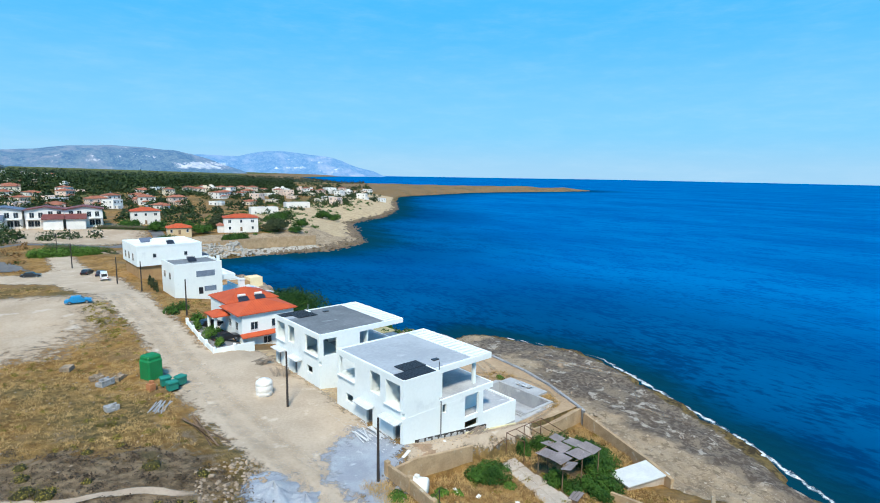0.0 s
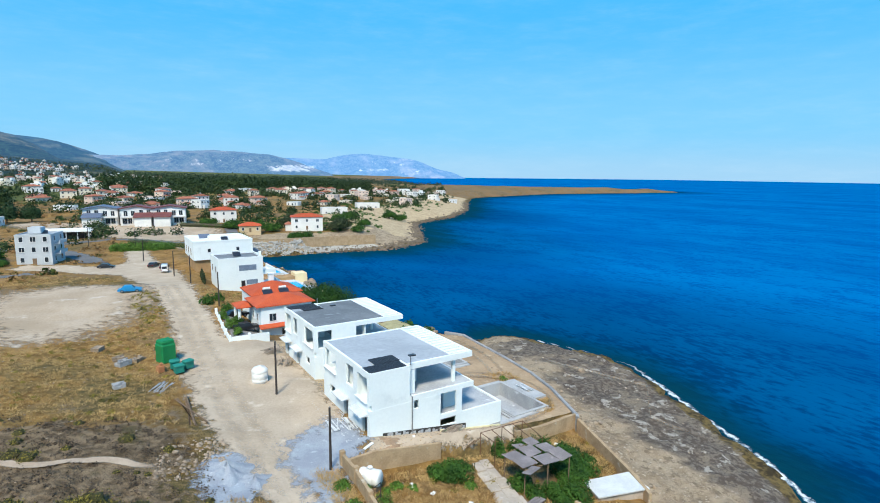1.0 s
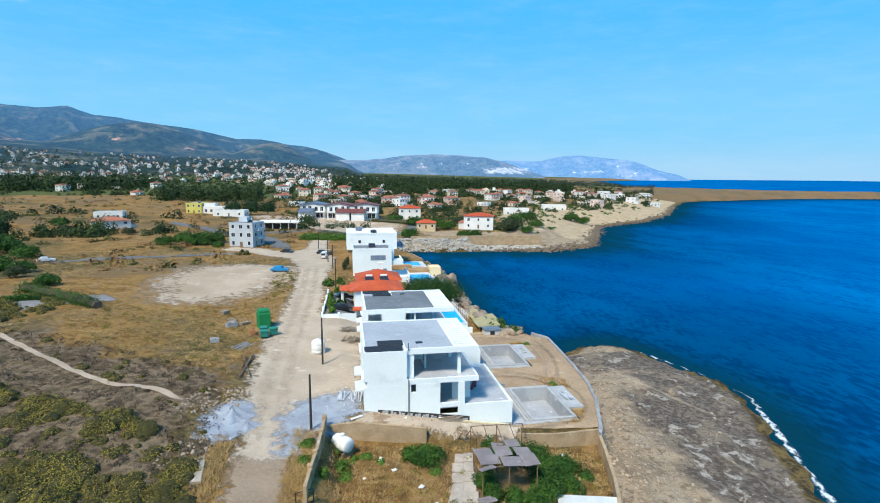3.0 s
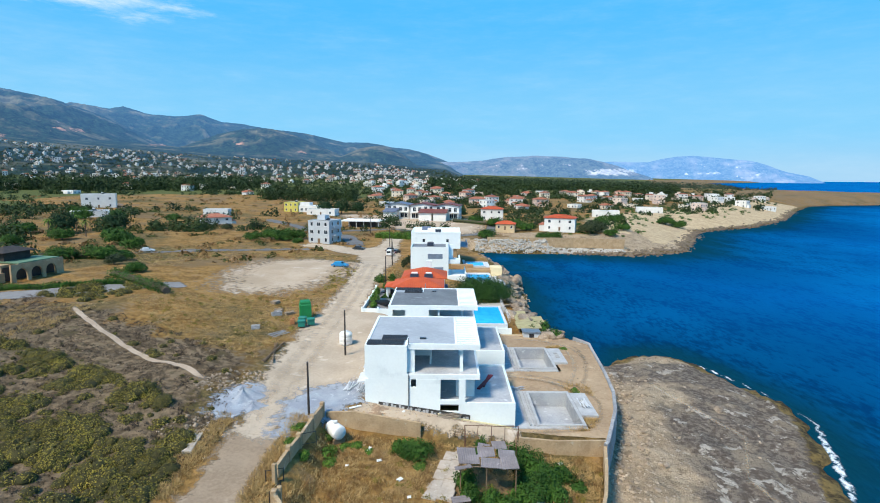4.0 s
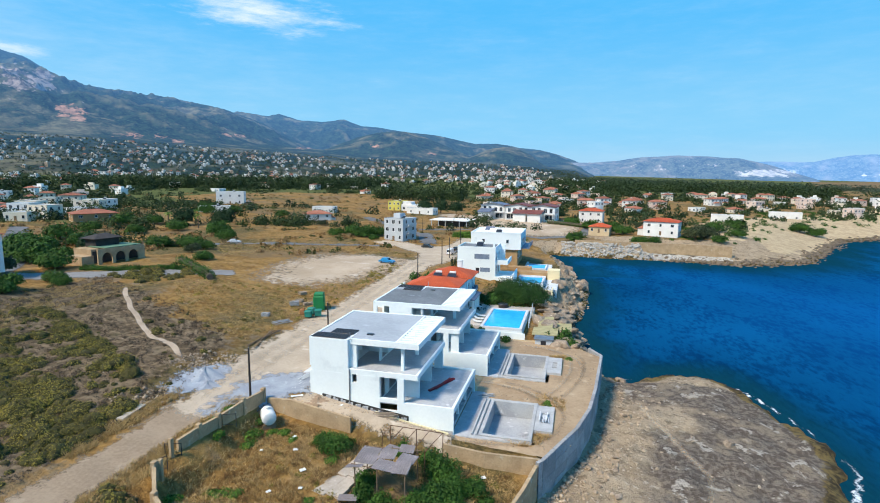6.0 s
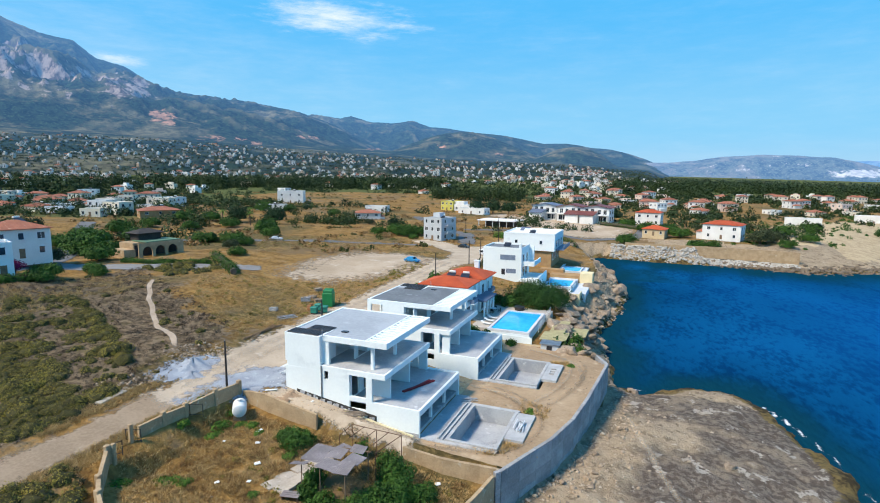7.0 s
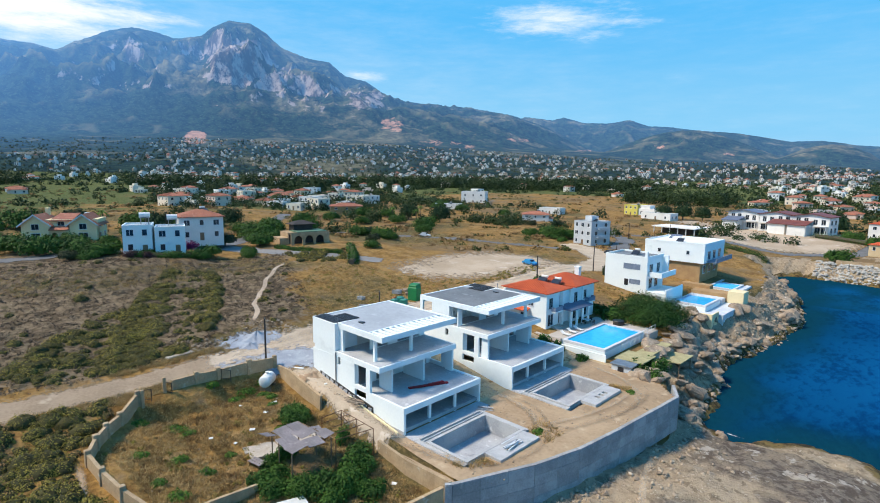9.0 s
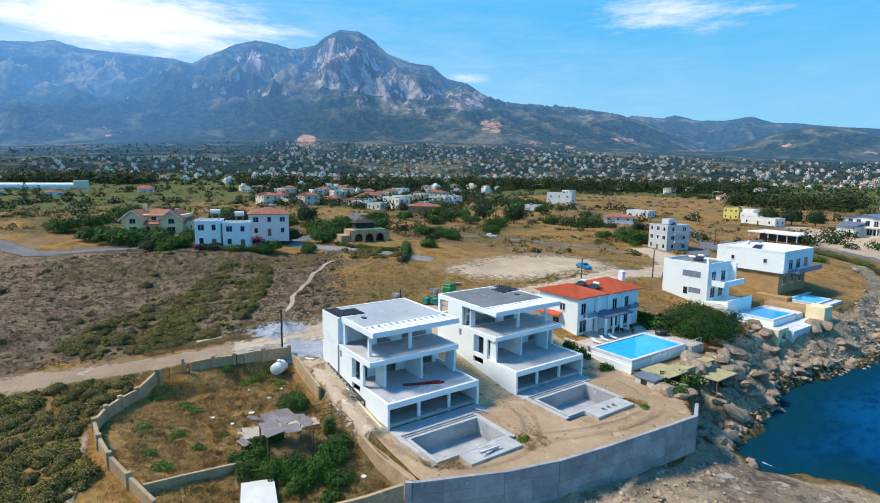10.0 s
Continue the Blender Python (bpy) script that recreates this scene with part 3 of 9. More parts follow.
# more painted haze towards the west and on the heights
give(near_range, "haze_extra", 0.55 * np.clip((-62 - MA) / 22, 0, 1) * np.clip((MR - 1400) / 2000, 0, 1) + 0.12 * np.clip((M_Z - 300) / 500, 0, 1))
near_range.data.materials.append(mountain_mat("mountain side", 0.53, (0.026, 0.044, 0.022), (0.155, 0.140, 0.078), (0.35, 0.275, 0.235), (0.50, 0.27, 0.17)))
tagged(near_range, "hazy wooded mountains with bare rock faces", "mountain", kind="structure")
far_range, FA, FR, FF, F_Z = range_mesh("backdrop_hills", np.arange(-10, 36.01, 0.12), np.arange(2900, 4660, 20.0), COAST_RANGES, lambda a, r: np.interp(a, [16, 22], [14.0, SEA - 8]) + 0 * r, 6.0)
rise = np.degrees(np.arctan2(F_Z - 31, FR))
give(far_range, "bare", 0.24 + spots(FA, rise, (10, 6, 1.2, 0.8, 0.16)))
give(far_range, "scar", spots(FA, rise, (17.0, 3.4, 0.40, 0.48, 0.66), (13.4, 1.6, 1.1, 0.4, 0.42), (9.5, 2.5, 0.8, 0.5, 0.40), (28.2, 2.0, 0.9, 0.4, 0.40), (25.5, 2.2, 0.3, 0.25, 0.6), (30.4, 1.5, 0.25, 0.2, 0.5)))
give(far_range, "haze_extra", np.where(FR > 3750, 0.62, 0.2))
# stronger glow and paler woods put haze into the far hills
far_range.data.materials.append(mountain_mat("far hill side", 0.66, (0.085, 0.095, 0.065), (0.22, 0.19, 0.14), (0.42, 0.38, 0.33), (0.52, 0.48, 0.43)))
tagged(far_range, "far coastal hills, pale blue from painted haze", "hill", kind="structure")


# ---- building blocks ----
class Geo:
    """Gathers the corners and faces of one mesh."""

    def __init__(self):
        self.v, self.f = [], []

    def add(self, verts, faces):
        k = len(self.v)
        self.v += [tuple(p) for p in verts]
        self.f += [tuple(i + k for i in face) for face in faces]
        return self

    def box(self, x0, y0, z0, x1, y1, z1):
        c = [(x, y, z) for z in (z0, z1) for y in (y0, y1) for x in (x0, x1)]
        return self.add(c, [(0, 2, 3, 1), (4, 5, 7, 6), (0, 1, 5, 4), (2, 6, 7, 3), (0, 4, 6, 2), (1, 3, 7, 5)])

    def soft_box(self, x0, y0, z0, x1, y1, z1, b=0.03):
        """A box whose upper and upright edges are chamfered by b."""
        ring = [(x0 + b, y0), (x1 - b, y0), (x1, y0 + b), (x1, y1 - b), (x1 - b, y1), (x0 + b, y1), (x0, y1 - b), (x0, y0 + b)]
        inner = [(min(max(x, x0 + b), x1 - b), min(max(y, y0 + b), y1 - b)) for x, y in ring]
        v = [(x, y, z0) for x, y in ring] + [(x, y, z1 - b) for x, y in ring] + [(x, y, z1) for x, y in inner]
        f = [tuple(range(7, -1, -1)), tuple(range(16, 24))]
        for k in (0, 8):
            f += [(k + i, k + (i + 1) % 8, k + 8 + (i + 1) % 8, k + 8 + i) for i in range(8)]
        return self.add(v, f)

    def prism(self, ring, z0, z1):
        """A block over a plan outline; z0 and z1 are numbers or one value a corner."""
        n = len(ring)
        lo = [z0] * n if isinstance(z0, (int, float)) else z0
        hi = [z1] * n if isinstance(z1, (int, float)) else z1
        v = [(x, y, z) for (x, y), z in zip(ring, lo)] + [(x, y, z) for (x, y), z in zip(ring, hi)]
        return self.add(v, [tuple(range(n - 1, -1, -1)), tuple(range(n, 2 * n))] + [(i, (i + 1) % n, n + (i + 1) % n, n + i) for i in range(n)])

    def tube(self, a, b, ra, rb=None, n=8):
        """A tapered round bar from a to b."""
        a, b, rb = Vector(a), Vector(b), ra if rb is None else rb
        q = (b - a).to_track_quat("Z", "Y")
        v = [p + q @ Vector((r * math.cos(6.2832 * i / n), r * math.sin(6.2832 * i / n), 0)) for p, r in ((a, ra), (b, rb)) for i in range(n)]
        return self.add(v, [tuple(range(n - 1, -1, -1)), tuple(range(n, 2 * n))] + [(i, (i + 1) % n, n + (i + 1) % n, n + i) for i in range(n)])

    def lathe(self, profile, n=16, x=0.0, y=0.0):
        """A turned shape from (radius, height) pairs."""
        v = [(x + r * math.cos(6.2832 * i / n), y + r * math.sin(6.2832 * i / n), z) for r, z in profile for i in range(n)]
        f = [(k * n + i, k * n + (i + 1) % n, (k + 1) * n + (i + 1) % n, (k + 1) * n + i) for k in range(len(profile) - 1) for i in range(n)]
        return self.add(v, f + [tuple(range(n - 1, -1, -1)), tuple(range((len(profile) - 1) * n, len(profile) * n))])

    def wall(self, axis, at, thick, a0, a1, z0, z1, holes=()):
        """An upright wall along x ('x', at y) or along y ('y', at x), with holes (a0, a1, z0, z1) right through it."""
        cu = sorted({a0, a1, *(min(max(h[i], a0), a1) for h in holes for i in (0, 1))})
        cz = sorted({z0, z1, *(min(max(h[i], z0), z1) for h in holes for i in (2, 3))})
        solid = {(i, k) for i in range(len(cu) - 1) for k in range(len(cz) - 1)
                 if not any(h[0] < (cu[i] + cu[i + 1]) / 2 < h[1] and h[2] < (cz[k] + cz[k + 1]) / 2 < h[3] for h in holes)}
        index, verts, faces = {}, [], []

        def corner(i, k, s):
            if (i, k, s) not in index:
                index[i, k, s] = len(verts)
                q = at + thick * s
                verts.append((cu[i], q, cz[k]) if axis == "x" else (q, cu[i], cz[k]))
            return index[i, k, s]

        for i, k in solid:
            ring = [(i, k), (i + 1, k), (i + 1, k + 1), (i, k + 1)]
            faces.append([corner(*c, 0) for c in ring])
            faces.append([corner(*c, 1) for c in reversed(ring)])
            for e, (di, dk) in enumerate(((0, -1), (1, 0), (0, 1), (-1, 0))):
                if (i + di, k + dk) not in solid:
                    p, q = ring[e], ring[(e + 1) % 4]
                    faces.append([corner(*q, 0), corner(*p, 0), corner(*p, 1), corner(*q, 1)])
        if axis == "y":
            faces = [list(reversed(f)) for f in faces]
        return self.add(verts, faces)

    def flipped(self, width):
        """The mirror image across the middle of a plot of that width along y."""
        self.v = [(x, width - y, z) for x, y, z in self.v]
        self.f = [tuple(reversed(face)) for face in self.f]
        return self


def mesh_of(name, geo, material, smooth=False):
    me = bpy.data.meshes.new(name)
    me.from_pydata([tuple(p) for p in geo.v], [], geo.f)
    me.materials.append(material)
    if smooth:
        me.polygons.foreach_set("use_smooth", [True] * len(me.polygons))
    me.update()
    return me


def part(name, geo, material, parent=None, label="", smooth=False):
    """One mesh object, under its thing or part where there is one."""
    ob = new(name, mesh_of(name, geo, material, smooth))
    ob.parent = parent
    return tagged(ob, label)


def thing(name, label, category, m=None, group=""):
    """An empty at the base of a thing that carries its parts."""
    ob = new(name)
    ob.empty_display_size = 0.3
    ob.matrix_basis = m or Matrix()
    return tagged(ob, label, category, group)


def glass_mat(name, tint):
    m, n, l, bsdf = nodes_of(name)
    pos = n.new("ShaderNodeNewGeometry").outputs["Position"]
    l.new(blend(n, l, ramp(n, l, noise_node(n, l, 0.8, 3, pos), 0.3, 0.7), tint, tuple(c * 2.2 for c in tint)), bsdf.inputs["Base Color"])
    bsdf.inputs["Roughness"].default_value = 0.08
    return m


GLASS = glass_mat("window glass", (0.015, 0.022, 0.03))
FRAME = mat("white frame", (0.7, 0.71, 0.72), (0.62, 0.63, 0.64), 1, 8, 0.5, bump=0.0)
METAL = mat("grey metal", (0.32, 0.34, 0.36), (0.22, 0.23, 0.25), 1, 9, 0.45, metal=0.6, bump=0.1)
POOL_WATER = mat("pool water", (0.01, 0.40, 0.78), (0.02, 0.47, 0.84), 0.7, 2.2, 0.05, bump=0.12, dist=0.1, spec=0.5)
CANOPY = mat("concrete canopy", (0.62, 0.64, 0.66), (0.52, 0.54, 0.57), 0.8, 6, 0.8, bump=0.1)
RED_PAINT = mat("red oxide steel", (0.34, 0.02, 0.025), (0.22, 0.015, 0.018), 1.5, 9, 0.6, bump=0.15)
PALE = mat("pale yellow render", (0.72, 0.66, 0.44), (0.62, 0.56, 0.36), 0.4, 5, 0.85, bump=0.15)
TERRACE = mat("dusty terrace concrete", (0.47, 0.48, 0.49), (0.35, 0.36, 0.38), 0.35, 4, 0.85, bump=0.15, spot=(0.58, 0.585, 0.59))
RIM = mat("rough pool rim", (0.46, 0.46, 0.46), (0.36, 0.36, 0.36), 0.8, 6, 0.9, bump=0.3)
BLOCK = mat("rough block wall", (0.36, 0.36, 0.365), (0.25, 0.25, 0.255), 0.5, 5, 0.92, bump=0.5, dist=0.05, spot=(0.40, 0.38, 0.36), random_fac=0.3)
TAN_WALL = mat("old plastered wall", (0.46, 0.33, 0.20), (0.33, 0.23, 0.135), 0.6, 5, 0.92, bump=0.4, spot=(0.48, 0.41, 0.31))


RIBS = mat("black ribs", (0.05, 0.052, 0.06), (0.035, 0.036, 0.042), 0.8, 8, 0.4, bump=0.05)
GAP_DARK = mat("dark footing gap", (0.035, 0.034, 0.034), (0.07, 0.066, 0.06), 1.2, 8, 0.8, bump=0.5, spot=(0.16, 0.15, 0.13))
PLASTIC_WHITE = mat("white pipe", (0.75, 0.75, 0.73), (0.66, 0.66, 0.64), 1.0, 6, 0.5)

# ---- two unfinished villas ----
def villa(m, flip, label, roof_mat):
    """A stepped three-storey concrete shell. Its plan runs 18 m from the road to the sea and 13.2 m along the shore."""
    W = 13.2
    v = thing("house", label, "house", m, "unfinished white villas")

    def put(name, geo, material, text=""):
        return part(name, geo.flipped(W) if flip else geo, material, v, text)

    # lower storey, open to the sea
    side = [(5.5, 6.1, 5.1, 6.2), (9.0, 11.2, 3.55, 6.25), (9.0, 11.2, 2.1, 3.0), (12.0, 13.7, 3.22, 6.1)]
    for y in (0.0, W - 0.3):
        put("side_wall", Geo().wall("x", y, 0.3, 0.0, 18.0, 0.0, 6.1, side + [(13.7, 18.0, 3.22, 6.1)]), WHITE)
    put("foundation", Geo().box(0.15, 0.15, 0.2, 17.7, W - 0.15, 0.6).box(0.1, -0.05, 0.0, 17.9, 0.14, 0.5), CONCRETE)
    put("terrace_slab", Geo().box(0.32, 0.3, 2.75, 17.7, W - 0.3, 3.05), TERRACE, "bare concrete terrace slab with stains")
    put("terrace_edge", Geo().box(17.7, 0.3, 2.5, 18.0, W - 0.3, 3.22), WHITE)
    for y in (4.3, 8.7):
        put("column", Geo().soft_box(17.3, y, -0.02, 17.65, y + 0.35, 2.4), WHITE)
    put("back_wall", Geo().wall("y", 12.2, 0.2, 0.3, W - 0.3, 0, 2.75, [(1.2, 3.6, 0, 2.2), (9.3, 12.2, 0, 2.2)]), WHITE)
    # middle storey
    put("middle_slab", Geo().box(0.32, 0.02, 6.1, 13.68, W - 0.02, 6.72), WHITE)
    put("balcony_floor", Geo().box(5.02, 0.25, 6.72, 13.4, W - 0.32, 6.76), TERRACE)
    put("fin_wall", Geo().box(10.9, 2.3, 3.05, 13.2, 2.55, 6.1), WHITE)
    put("fin_wall", Geo().box(9.4, 7.6, 3.05, 13.2, 7.85, 6.1), WHITE)
    put("fin_wall", Geo().box(12.3, W - 0.62, 3.05, 13.5, W - 0.32, 6.1), WHITE)
    put("inner_wall", Geo().wall("y", 8.8, 0.2, 0.3, W - 0.3, 3.05, 6.1, [(0.6, 2.2, 3.1, 5.9), (3.4, 6.4, 3.1, 5.7), (8.2, 12.2, 3.1, 5.7)]), WHITE)
    # upper storey and roof
    put("upper_wall", Geo().wall("y", 0.0, 0.3, 0.0, W, 6.72, 10.3, [(0.5, 3.1, 6.95, 9.6), (4.1, 6.1, 7.25, 9.7), (9.2, 12.7, 7.3, 9.6)]), WHITE)
    put("stair_box", Geo().wall("x", 0.0, 0.3, 0.3, 5.0, 6.72, 10.24).wall("x", 3.2, 0.25, 0.3, 5.0, 6.72, 10.2).wall("y", 4.75, 0.25, 0.3, 3.2, 6.72, 10.24), WHITE)
    put("stair_box_roof", Geo().box(0.3, 0.3, 10.05, 4.75, 3.45, 10.215), ROOF_SLAB)
    put("upper_side_wall", Geo().wall("x", W - 0.3, 0.3, 0.3, 6.2, 6.72, 9.62, [(0.6, 2.6, 7.3, 9.6)]), WHITE)
    put("corner_pier", Geo().box(4.7, 0.55, 6.76, 5.9, 0.9, 9.55), WHITE)
    put("corner_pier", Geo().box(5.0, W - 0.85, 6.76, 6.2, W - 0.5, 9.55), WHITE)
    put("roof_slab", Geo().box(0.3, 3.45, 9.75, 10.9, W - 0.36, 10.22).box(5.0, 0.76, 9.75, 10.7, 3.45, 10.22), roof_mat, "grey screeded flat roof")
    put("roof_edge", Geo().box(5.0, 0.45, 9.62, 13.7, 0.75, 10.3).box(0.3, W - 0.35, 9.62, 13.7, W, 10.28).box(13.3, 0.75, 9.62, 13.7, W - 0.35, 10.3).box(10.7, 0.75, 9.62, 10.95, W - 0.35, 10.28), WHITE)
    for i in range(13):
        y = 1.15 + i * 0.88
        put("pergola_beam", Geo().soft_box(10.95, y, 9.95, 13.3, y + 0.42, 10.26), WHITE)
    for y in (1.0, 6.8):
        put("column", Geo().soft_box(11.3, y, 6.76, 11.7, y + 0.4, 9.75), WHITE)
    put("room_wall", Geo().wall("y", 7.6, 0.2, 3.45, W - 0.3, 6.76, 9.75, [(4.2, 6.4, 6.8, 9.3), (8.0, 12.0, 6.8, 9.3)]), WHITE)
    put("room_wall", Geo().wall("x", 6.6, 0.2, 0.3, 7.6, 6.76, 9.75, [(4, 5, 6.8, 8.9)]), WHITE)
    # roof covering of dark sheets, and small leftovers
    for x0, x1, y0, y1, z in ((0.12, 4.6, 0.16, 2.05, 10.25), (1.75, 4.85, 2.1, 4.0, 10.27)):
        put("roof_sheet", Geo().soft_box(x0, y0, z, x1, y1, z + 0.06), BLACK, "black ribbed roof sheet")
        ribs = Geo()
        for k in range(9):
            ribs.box(x0 + 0.04, y0 + 0.06 + k * (y1 - y0 - 0.14) / 8, z + 0.06, x1 - 0.04, y0 + 0.09 + k * (y1 - y0 - 0.14) / 8, z + 0.085)
        for k in range(14):
            ribs.box(x0 + 0.05 + k * (x1 - x0 - 0.14) / 13, y0 + 0.03, z + 0.06, x0 + 0.08 + k * (x1 - x0 - 0.14) / 13, y1 - 0.03, z + 0.08)
        put("sheet_ribs", ribs, RIBS)
    put("roof_scrap", Geo().box(6.4, 2.6, 10.22, 7.2, 3.1, 10.36), BLACK)
    put("vent_pipe", Geo().tube((5.2, 0.3, 10.2), (5.2, 0.3, 11.1), 0.06), METAL)
    put("downpipe", Geo().tube((5.2, -0.1, 1.2), (5.2, -0.1, 6.6), 0.07).tube((5.2, -0.1, 6.6), (5.2, 0.5, 6.78), 0.07), METAL, "grey downpipe")
    # road front: two doors under canopies
    put("front_wall", Geo().wall("y", 0.0, 0.3, 0.3, W - 0.3, 1.5, 6.72, [(0.5, 1.7, 3.0, 5.2), (5.6, 6.8, 3.0, 5.3), (9.6, 11.2, 4.4, 5.4)]), WHITE)
    for y in (0.2, 5.2):
        put("canopy", Geo().prism([(-1.0, y), (-0.02, y), (-0.02, y + 3.1), (-1.0, y + 3.1)], 5.55, [5.62, 5.78, 5.78, 5.62]), CANOPY)
        put("door_reveal", Geo().wall("x", y + 0.3, 0.12, 0.3, 2.6, 3.0, 5.3), CONCRETE)
        put("door_reveal", Geo().wall("x", y + 1.7, 0.12, 0.3, 2.6, 3.0, 5.3), CONCRETE)
    put("window_sill", Geo().box(-0.25, 0.4, 6.85, 0.0, 3.2, 6.95), WHITE)
    put("window_sill", Geo().box(-0.25, 9.1, 7.2, 0.0, 12.8, 7.3), WHITE)
    # rough footing left bare at the foot of the side wall, with starter bars and pipe stubs
    line = lambda u: 3.18 - 0.178 * u
    # dark strip and some dark blocks stand in for the shaded gap
    put("footing_gap", Geo().prism([(1.6, -0.05), (12.6, -0.05), (12.6, 0.02), (1.6, 0.02)], [line(1.6) - 0.6, line(12.6) - 0.6, line(12.6) - 0.6, line(1.6) - 0.6], [line(1.6) + 0.4, line(12.6) + 0.75, line(12.6) + 0.75, line(1.6) + 0.4]), GAP_DARK, "dark strip put in for the shaded gap under the wall")
    for i in range(34):
        u = 1.8 + i * 0.32
        t = 0.15 + 0.28 * ((i * 7) % 5) / 5
        put("block", Geo().soft_box(u, -0.16, line(u) - 0.5, u + 0.2 + 0.08 * (i % 3), -0.04, line(u) + 0.12 + t * 0.9), CONCRETE if i % 3 else GAP_DARK)
    for u in (2.6, 6.8, 10.4):
        put("pipe_stub", Geo().tube((u, -0.35, line(u) - 0.1), (u, 0.05, line(u) + 0.25), 0.06), PLASTIC_WHITE, "white plastic pipe stub")
    put("apron", Geo().box(17.75, 0.05, -0.5, 19.5, W - 0.05, 0.07).box(12.4, 0.3, -0.3, 17.75, W - 0.3, 0.06), TERRACE, "bare concrete apron before the open storey")
    put("ground_floor_slab", Geo().box(0.3, 0.3, 2.75, 8.8, W - 0.3, 3.04), CONCRETE)
    return v


VILLA_A, VILLA_B = (31.8, 40.3, 1.82), (32.6, 59.2, 1.9)
villa(pose(*VILLA_A), False, "unfinished white concrete villa with stepped terraces and roof pergola", ROOF_SLAB)
villa(pose(*VILLA_B), True, "unfinished white villa shell with dark roof and open terraces", DARK_SLAB)
tagged(part("steel_beams", Geo().prism([(-0.2, -2.6), (0.2, -2.6), (0.35, 2.6), (-0.05, 2.6)], 0.0, 0.16).prism([(0.3, -1.9), (0.6, -1.9), (0.1, 2.1), (-0.2, 2.1)], 0.17, 0.3), RED_PAINT),
       "stack of red oxide steel beams lying on the terrace", "steel beam").matrix_basis = pose(46.6, 47.2, 4.88, 0, 0, -22)


# ---- pools of the two villas, dug and lined but empty ----
def empty_pool(m):
    p = thing("swimming_pool", "empty concrete pool shell with raised rim", "pool", m, "empty concrete pools")
    L, B, D = 9.3, 5.2, 1.9
    part("basin_floor", Geo().box(0, 0, -D - 0.15, B, L, -D), CONCRETE, p)
    part("basin_wall", Geo().box(-0.25, -0.25, -D, 0, L + 0.25, 0.0).box(B, -0.25, -D, B + 0.25, L + 0.25, 0.0).box(0, -0.25, -D, B, 0, 0.0).box(0, L, -D, B, L + 0.25, 0.0), CONCRETE, p)
    part("coping", Geo().box(-0.4, -0.4, 0.0, 0.0, L + 0.4, 0.12).box(B, -0.4, 0.0, B + 0.4, L + 0.4, 0.12).box(0, -0.4, 0.0, B, 0, 0.12).box(0, L, 0, B, L + 0.4, 0.12), RIM, p, "pale concrete rim")
    part("overflow_channel", Geo().box(-1.3, -0.4, -0.3, -1.1, L + 0.4, 0.16).box(-0.75, -0.4, -0.3, -0.6, L + 0.4, 0.14), RIM, p)
    part("bedding", Geo().box(-1.7, -1.0, -0.45, -0.25, L + 1.0, -0.05).box(B + 0.25, -1.0, -0.45, B + 0.46, L + 1.0, -0.05).box(-0.25, -1.0, -0.45, B + 0.25, -0.25, -0.05).box(-0.25, L + 0.25, -0.45, B + 0.25, L + 1.0, -0.05), RIM, p)
    g = Geo()
    edges = (2.3, 4.5, 5.1, 5.5, 6.1, 6.5, 7.1, L)
    g.box(B + 0.45, 2.3, -0.3, B + 1.15, L, 0.13).box(B + 1.9, 2.3, -0.3, B + 2.6, L, 0.13)
    for k in range(0, 8, 2):
        g.box(B + 1.15, edges[k], -0.3, B + 1.9, edges[k + 1], 0.13)
    part("pump_pit", g, RIM, p, "concrete pump pit with open chambers")
    # black floor stands in for the darkness down in the chambers
    part("pit_floor", Geo().box(B + 0.65, 2.4, -0.6, B + 2.4, 7.0, -0.5), BLACK, p)
    return p


empty_pool(pose(53.0, 41.3, 1.95))
empty_pool(pose(53.4, 60.4, 2.0))

# ---- surfaces laid over the ground ----
def patch(name, ring, material, label, category, lift=0.05, soft=1.6, holes=()):
    """A surface that follows the ground inside a plan outline and frays at its rim."""
    keep = lambda c: (signed_distance(c[:, 0], c[:, 1], ring) > -soft) & np.all([signed_distance(c[:, 0], c[:, 1], h) < 0.0 for h in holes] or [np.ones(len(c), bool)], axis=0)
    x0, x1, y0, y1 = min(p[0] for p in ring) - 3, max(p[0] for p in ring) + 3, min(p[1] for p in ring) - 3, max(p[1] for p in ring) + 3
    px, py = xs[(xs > x0) & (xs < x1)], ys[(ys > y0) & (ys < y1)]
    gx, gy = np.meshgrid(px, py)
    ob = sheet(name, px, py, height(gx, gy) + lift, material, keep)
    give(ob, "rim", 0.5 + signed_distance(gx, gy, ring) / (2 * soft))
    return tagged(ob, label, category, kind="structure")


def frayed(name, base, other, spot=None, scale=0.2, fine=3.0, bump=0.4, ragged=1.9, lo=0.30, hi=0.68):
    """A ground material that thins out where the rim value falls."""
    m = mat(name, base, other, scale, fine, 0.95, bump=bump, dist=0.1, spot=spot, spec=0.15)
    n, l = m.node_tree.nodes, m.node_tree.links
    pos = n.new("ShaderNodeNewGeometry").outputs["Position"]
    fac = ramp(n, l, sums(n, l, "ADD", attribute(n, "rim"), sums(n, l, "MULTIPLY", sums(n, l, "SUBTRACT", noise_node(n, l, 0.7, 8, pos, 0.72), 0.5), ragged)), lo, hi)
    clear, both = n.new("ShaderNodeBsdfTransparent"), n.new("ShaderNodeMixShader")
    l.new(fac, both.inputs[0]), l.new(clear.outputs[0], both.inputs[1]), l.new(n["Principled BSDF"].outputs[0], both.inputs[2])
    l.new(both.outputs[0], n["Material Output"].inputs["Surface"])
    return m


